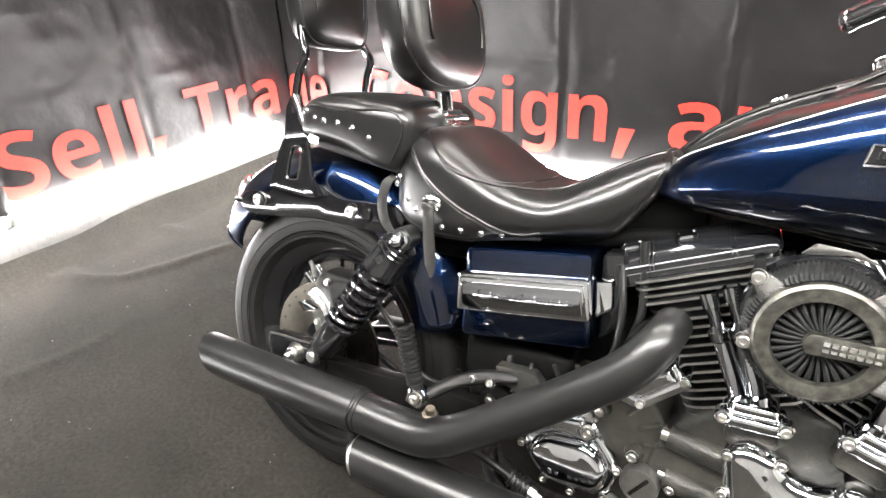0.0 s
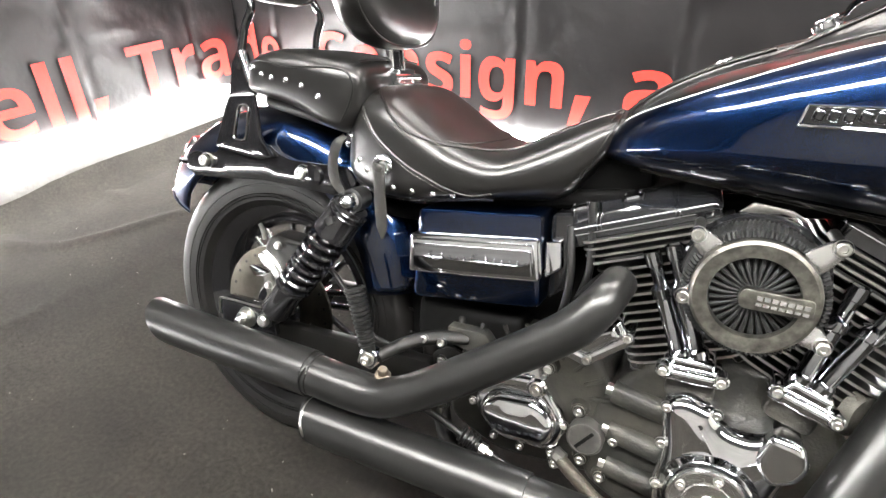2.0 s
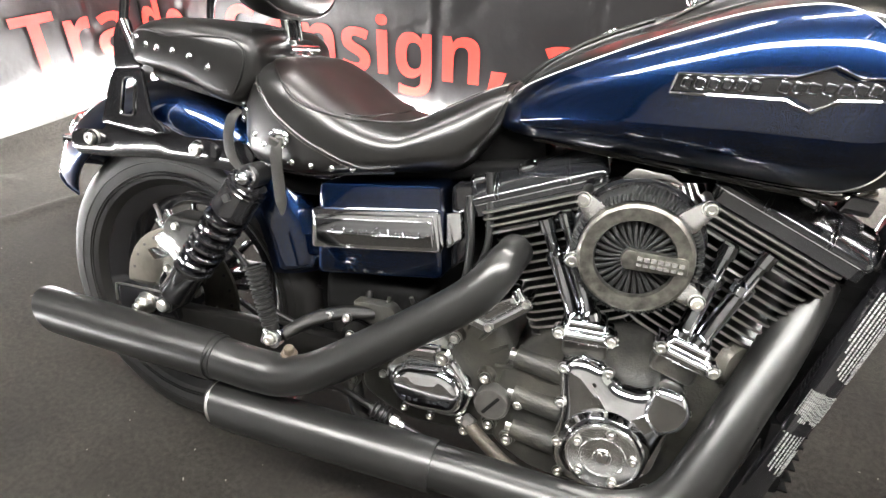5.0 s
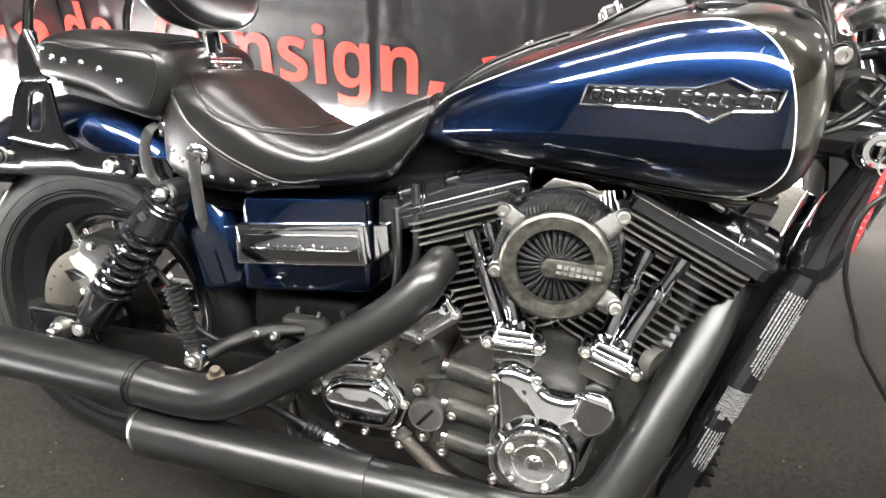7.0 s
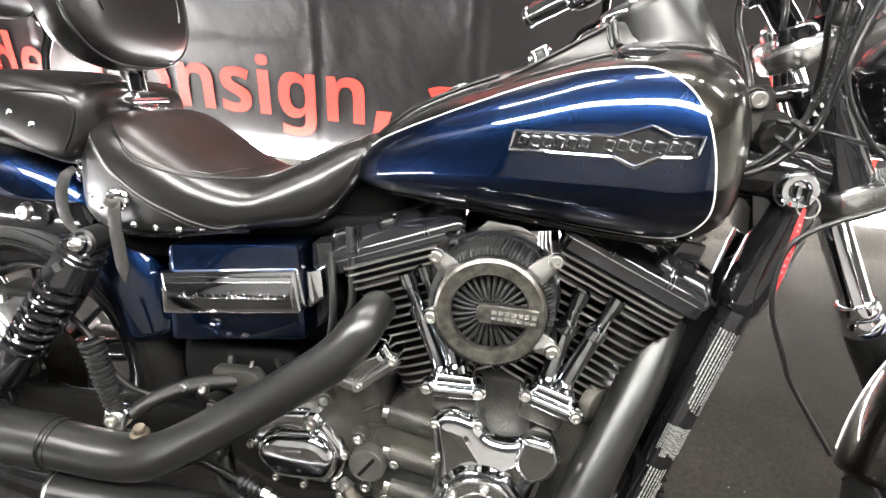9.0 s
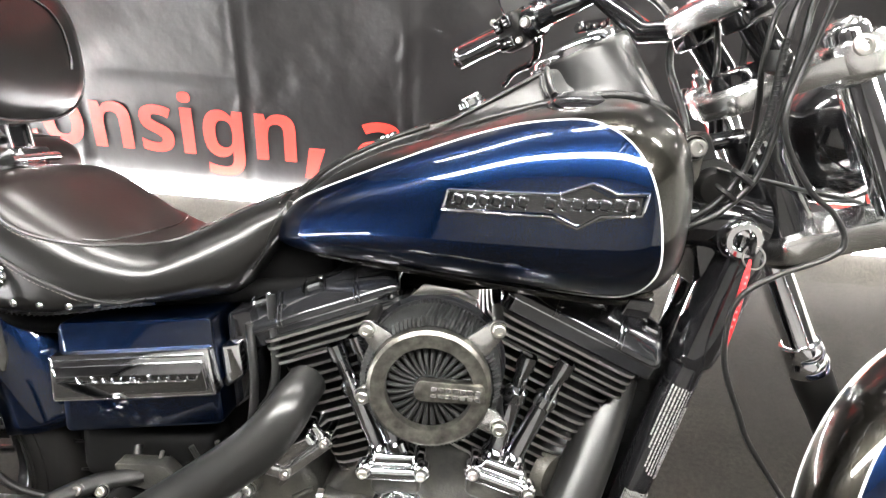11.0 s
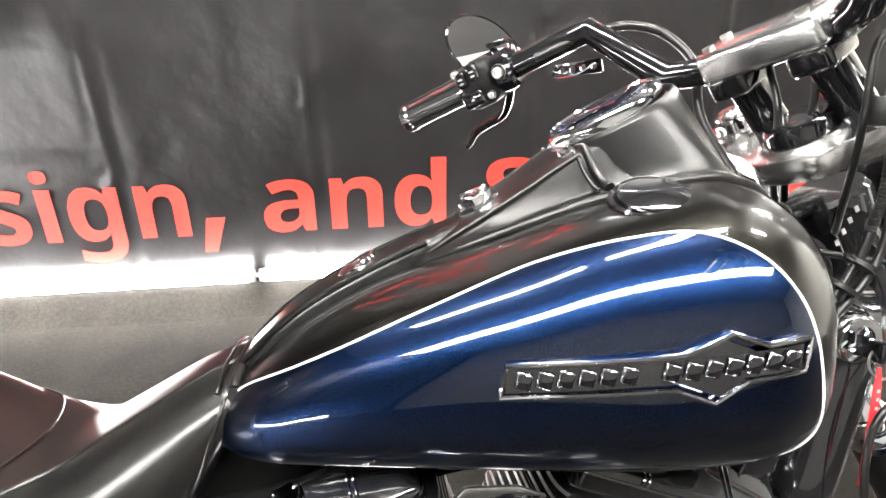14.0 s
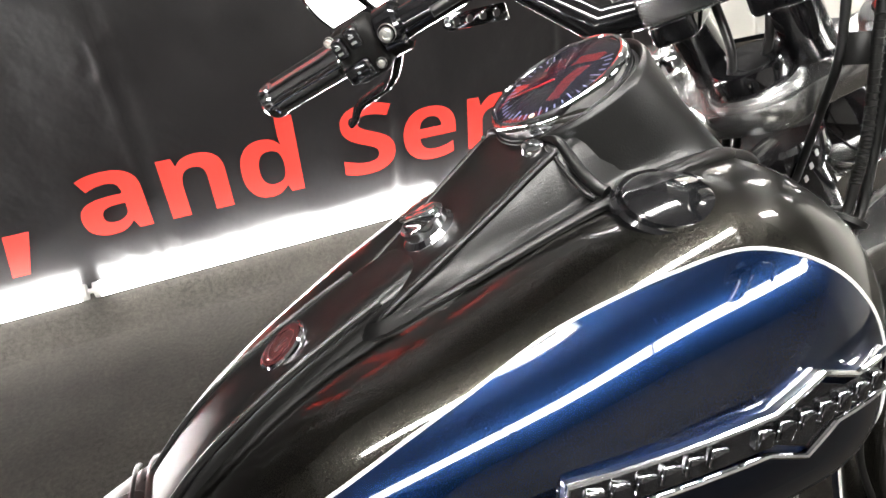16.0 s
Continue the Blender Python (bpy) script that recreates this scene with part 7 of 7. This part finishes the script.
def control(side):
    """Grip, switch housing, lever and mirror; side 1 is the left."""
    q = [Vector((p.x, side * p.y, p.z)) for p in loc_pts]
    e, k = q[-1], q[-2]
    d = (e - k).normalized()
    grip = part("grip", lathe([(0.0, 0.0), (0.016, 0.0), (0.0205, 0.004), (0.0205, 0.012), (0.0185, 0.014), (0.0188, 0.11), (0.02, 0.115)], e + d * 0.006, -d, 28), CHROME, front, "chrome and rubber grip")
    for i in range(3):
        a = 2 * math.pi * i / 3 + 0.9
        s1 = d.orthogonal().normalized()
        s2 = d.cross(s1)
        o = (s1 * math.cos(a) + s2 * math.sin(a)) * 0.0172
        part("grip_rail", tube([e - d * 0.012 + o, e - d * 0.1 + o], 0.0045, 10, 2), RUBBER, grip, "black rubber grip rail")
    part("grip_end", lathe([(0.0185, 0.0), (0.019, 0.004), (0.0165, 0.007), (0.0, 0.007)], e + d * 0.001, d, 28), CHROME, grip)
    hc = e - d * 0.135
    upv = AXD - d * AXD.dot(d)
    upv.normalize()
    back = upv.cross(d) * (1 if side > 0 else -1)
    if back.x > 0:
        back = -back
    turn = Matrix((d, back, upv)).transposed().to_4x4()
    box = part("switch_housing", rbox(hc + back * 0.004, (0.052, 0.052, 0.062), 0.014, turn, 4), BLACKMETAL, front, "black switch housing with rocker buttons")
    part("housing_seam", rbox(hc - back * 0.004, (0.0535, 0.0012, 0.0635), 0.0004, turn, 1), GLOSS, box)
    for along, up, w, h in ((0.013, 0.015, 0.015, 0.022), (-0.006, 0.018, 0.015, 0.022), (0.008, -0.014, 0.032, 0.02)):
        o = hc + d * along + back * 0.03 + upv * up
        key = part("button", rbox(o, (w, 0.013, h), 0.004, turn, 3), GLOSS, box, "black rocker button")
        part("button_bezel", rbox(o - back * 0.004, (w + 0.004, 0.006, h + 0.004), 0.003, turn, 2), RUBBER, box)
        for k in ((-0.004, 0.002) if w < 0.02 else (0.0,)):
            part("button_mark", rbox(o + back * 0.0066 + upv * k, (0.006 if w < 0.02 else 0.003, 0.0006, 0.0024), 0.0, turn), LABEL, key)
    for along, up in ((-0.017, -0.018), (0.02, 0.026)):
        bolt(hc + d * along + back * 0.029 + upv * up, back, box, BOLT, 0.7)
    cl = hc - d * 0.038
    perch = part("lever_perch", lathe([(0.022, -0.014), (0.027, -0.01), (0.027, 0.01), (0.022, 0.014)], cl, d, 24, cap=True), GLOSS, front, "black lever perch and clutch lever")
    bolt(cl + back * 0.026 + upv * 0.004, back, perch, BIGBOLT, 0.8)
    fw = -back
    lev = [Vector((x, side * y, z)) for x, y, z in ((inv @ Vector(p)) for p in ((0.99, 0.3, 1.02), (0.955, 0.33, 0.995), (0.945, 0.335, 0.978), (0.94, 0.34, 0.973)))]
    part("lever", tube([cl + fw * 0.01 - upv * 0.01] + lev, [0.013, 0.0125, 0.0105, 0.0085, 0.0095], 14, 6, flat=0.55), GLOSS, perch)
    part("perch_arm", tube([cl - upv * 0.004, cl + fw * 0.03 - upv * 0.012], 0.011, 12, 2), GLOSS, perch)
    mc = inv @ Vector((0.966, 0.335, 1.115)) if side > 0 else cl + fw * 0.06 + upv * 0.07 + d * 0.05
    mir = part("mirror", lathe([(0.0, 0.016), (0.03, 0.015), (0.05, 0.008), (0.058, 0.0), (0.056, -0.002)], (0, 0, 0), (0, 0, 1), 36, squash=0.62), GLOSS, front, "small oval mirror with chrome rim")
    face = steer.inverted().to_3x3() @ Vector((-0.255, -0.941, 0.224))
    face.y *= side
    mm = Matrix.Translation(mc) @ (-face).to_track_quat("Z", "Y").to_matrix().to_4x4()
    mm = mm @ Matrix.Scale(1.12, 4)
    mir.matrix_local = mm
    part("mirror_glass", lathe([(0.055, -0.0015), (0.0, -0.0015)], (0, 0, 0), (0, 0, 1), 36, squash=0.62), MIRROR, mir)
    part("mirror_rim", lathe([(0.058, 0.0), (0.0595, -0.0015), (0.058, -0.003), (0.055, -0.002)], (0, 0, 0), (0, 0, 1), 36, squash=0.62), GLOSS, mir)
    part("mirror_stem", tube([cl + fw * 0.02, cl + fw * 0.05 + upv * 0.03, mc + fw * 0.01], 0.0045, 10, 5), GLOSS, mir).matrix_parent_inverse = mm.inverted()
    return cl


control(1)
control(-1)

# perforated bracket ahead of the left bar
ba, bb = inv @ Vector((1.092, 0.193, 1.072)), inv @ Vector((1.05, 0.25, 1.07))
bl = (bb - ba).length
perf = part("perforated_bracket", plate(fillet([(-0.004, -0.009), (0.0, 0.009), (bl, 0.009), (bl + 0.008, -0.002), (bl, -0.009)], 0.003), -0.001, 0.001, 0.0, [disc_outline(0.01 + k * 0.0165, 0.0, 0.0045, 10) for k in range(4)]), CHROME, front, "perforated chrome lever bracket")
perf.matrix_local = Matrix.Translation(ba) @ (bb - ba).to_track_quat("X", "Z").to_matrix().to_4x4()

# headlamp
hl = fp(0.86, 0.14, 0)
head = part("headlamp", lathe([(0.0, -0.09), (0.03, -0.085), (0.06, -0.065), (0.078, -0.03), (0.084, 0.0)], hl, (1, 0, -0.02), 40), GLOSS, front, "gloss black headlamp shell with chrome trim", 60)
part("headlamp_rim", lathe([(0.084, -0.004), (0.09, 0.0), (0.09, 0.012), (0.083, 0.02), (0.078, 0.018)], hl, (1, 0, -0.02), 44), CHROME, head)
part("headlamp_lens", lathe([(0.08, 0.014), (0.05, 0.026), (0.0, 0.03)], hl, (1, 0, -0.02), 40), MIRROR, head)
part("headlamp_arm", rbox(fp(0.8, 0.09, 0), (0.1, 0.03, 0.02), 0.005), CHROME, head)

# front wheel and fender
fwz = 0.318
fwheel = new("front_wheel")
fwheel.parent = bike
fwheel.matrix_local = steer
wheel(1.76, fwz, 0.322, 0.052, 0.24, fwheel, -1)
FFC = Vector((1.76, 0, fwz))
ffen = part("front_fender", fender_mesh(FFC, 0.346, 172, 35, 0.068, 0.08), CHARCOAL, front, "glossy charcoal front fender with blue band", 60)
ffs = ffen.modifiers.new("thickness", "SOLIDIFY")
ffs.thickness = 0.003
for s in (-1, 1):
    pts = [FFC + Vector((math.cos(radians(a)), 0, math.sin(radians(a)))) * 0.3312 + Vector((0, s * 0.0457, 0)) for a in range(168, 38, -6)]
    part("fender_pinstripe", tube(pts, 0.0019, 6, 3), WHITE, ffen)
    part("fender_bracket", rbox(fp(0.42, OFF - 0.01, s * 0.085), (0.09, 0.006, 0.05), 0.002), CHROME, ffen)

for lo, hi in ((8, 46), (134, 172)):
    part("fender_panel", fender_mesh(FFC, 0.3472, 170, 37, 0.0686, 0.08, b0=lo, b1=hi), BLUE, ffen, "metallic blue side panel", 60)

# cables and wires
def cable(pts, r=0.0055, mat=None, name="cable", parent=None):
    return part(name, tube(pts, r, 10, 8), mat or CABLE, parent or bike)


cable([(1.26, -0.1, 1.2), (1.238, -0.085, 1.08), (1.226, -0.08, 1.05), (1.222, -0.08, 0.995), (1.235, -0.06, 0.95), (1.25, -0.03, 0.88)], 0.0036, None, "clutch_wire")
corr = cable([(1.3, -0.14, 1.25), (1.248, -0.1, 1.085), (1.234, -0.1, 1.021), (1.231, -0.1, 0.935), (1.221, -0.1, 0.892), (1.212, -0.098, 0.864), (1.183, -0.095, 0.822), (1.12, -0.08, 0.78)], 0.004, None, "throttle_cable")
bm = bmesh.new()
pl = smooth_path([(1.234, -0.1, 1.021), (1.231, -0.1, 0.935), (1.221, -0.1, 0.892)], 16)
for i in range(len(pl) - 1):
    lathe([(0.0038, -0.001), (0.005, 0.0), (0.0038, 0.001)], pl[i], pl[i + 1] - pl[i], 10, bm)
part("cable_rib", bm, CABLE, corr)
cable([(1.32, -0.14, 1.25), (1.262, -0.1, 1.085), (1.252, -0.1, 1.016), (1.246, -0.1, 0.953), (1.241, -0.1, 0.912), (1.231, -0.1, 0.866), (1.206, -0.1, 0.83), (1.176, -0.098, 0.806), (1.1, -0.08, 0.77)], 0.004, None, "idle_cable")
cable([(1.3, -0.12, 1.2), (1.265, -0.1, 1.02), (1.245, -0.11, 0.93), (1.283, -0.115, 0.861), (1.318, -0.115, 0.833), (1.336, -0.118, 0.803), (1.325, -0.118, 0.782), (1.27, -0.12, 0.755), (1.233, -0.12, 0.727), (1.222, -0.122, 0.688), (1.229, -0.122, 0.632), (1.259, -0.12, 0.57), (1.28, -0.12, 0.53), (1.35, -0.12, 0.44)], 0.0034, None, "brake_line")
part("cable_clip", lathe([(0.012, -0.012), (0.014, -0.008), (0.014, 0.008), (0.012, 0.012)], (1.236, -0.085, 0.997), (0.1, 0, 1), 16, cap=True), RUBBER, bike)
cable([(1.0, 0.18, 1.08), (1.05, 0.16, 1.1), (1.08, 0.14, 1.108), (1.11, 0.13, 1.108), (1.142, 0.12, 1.095), (1.165, 0.1, 1.06), (1.165, 0.08, 1.0), (1.18, 0.03, 0.93), (1.19, 0.0, 0.86)], 0.0055, None, "clutch_cable")
cable([(1.2, -0.06, 0.87), (1.26, -0.08, 0.86), (1.32, -0.06, 0.85), (1.4, -0.03, 0.84)], 0.003, None, "wire")
cable([(1.2, 0.02, 1.05), (1.2, -0.0, 1.0), (1.205, 0.01, 0.95), (1.22, 0.02, 0.9)], 0.004, None, "bar_wiring")
cable([(1.22, -0.02, 1.05), (1.225, -0.015, 1.0), (1.215, 0.0, 0.95), (1.23, 0.02, 0.9)], 0.004, None, "bar_wiring")
for p in ((1.2, -0.097, 0.845), (1.215, -0.1, 0.865)):
    part("cable_tie", lathe([(0.013, -0.003), (0.015, -0.002), (0.015, 0.002), (0.013, 0.003)], p, (-0.5, 0.1, -0.8), 14, cap=True), RUBBER, bike)
part("coil_housing", rbox((1.19, 0.0, 0.855), (0.06, 0.075, 0.11), 0.012, Matrix.Rotation(radians(-24), 4, "Y"), 3), BLACKMETAL, bike, "black plastic coil housing before the tank")
part("horn_disc", lathe([(0.0, 0.03), (0.02, 0.03), (0.024, 0.026), (0.026, 0.012), (0.036, 0.01), (0.038, 0.0), (0.036, -0.012)], (1.205, -0.03, 0.845), RIGHT, 32), BLACKMETAL, bike, "black ribbed disc under the cables")
for k in range(6):
    part("neck_print", rbox((1.262 - 0.006 * k, -0.0405, 0.905 - 0.011 * k), (0.004, 0.001, 0.006), 0, Matrix.Rotation(radians(-29), 4, "Y")), LABEL, neck)
part("cable_guide", plate(fillet([(1.165, 0.845), (1.16, 0.9), (1.172, 0.912), (1.186, 0.9), (1.183, 0.84)], 0.006), -0.05, -0.044, 0.001), CASTING, bike, "cast tab under the tank bolt")
part("key_wire_plug", rbox((1.2, -0.05, 0.85), (0.02, 0.015, 0.03), 0.003), BLACKMETAL, bike)

# side stand on the far side
stand = part("side_stand", tube([(0.78, 0.11, 0.2), (0.8, 0.2, 0.13), (0.84, 0.27, 0.075)], 0.013, 12, 4), GLOSS, bike, "black side stand")
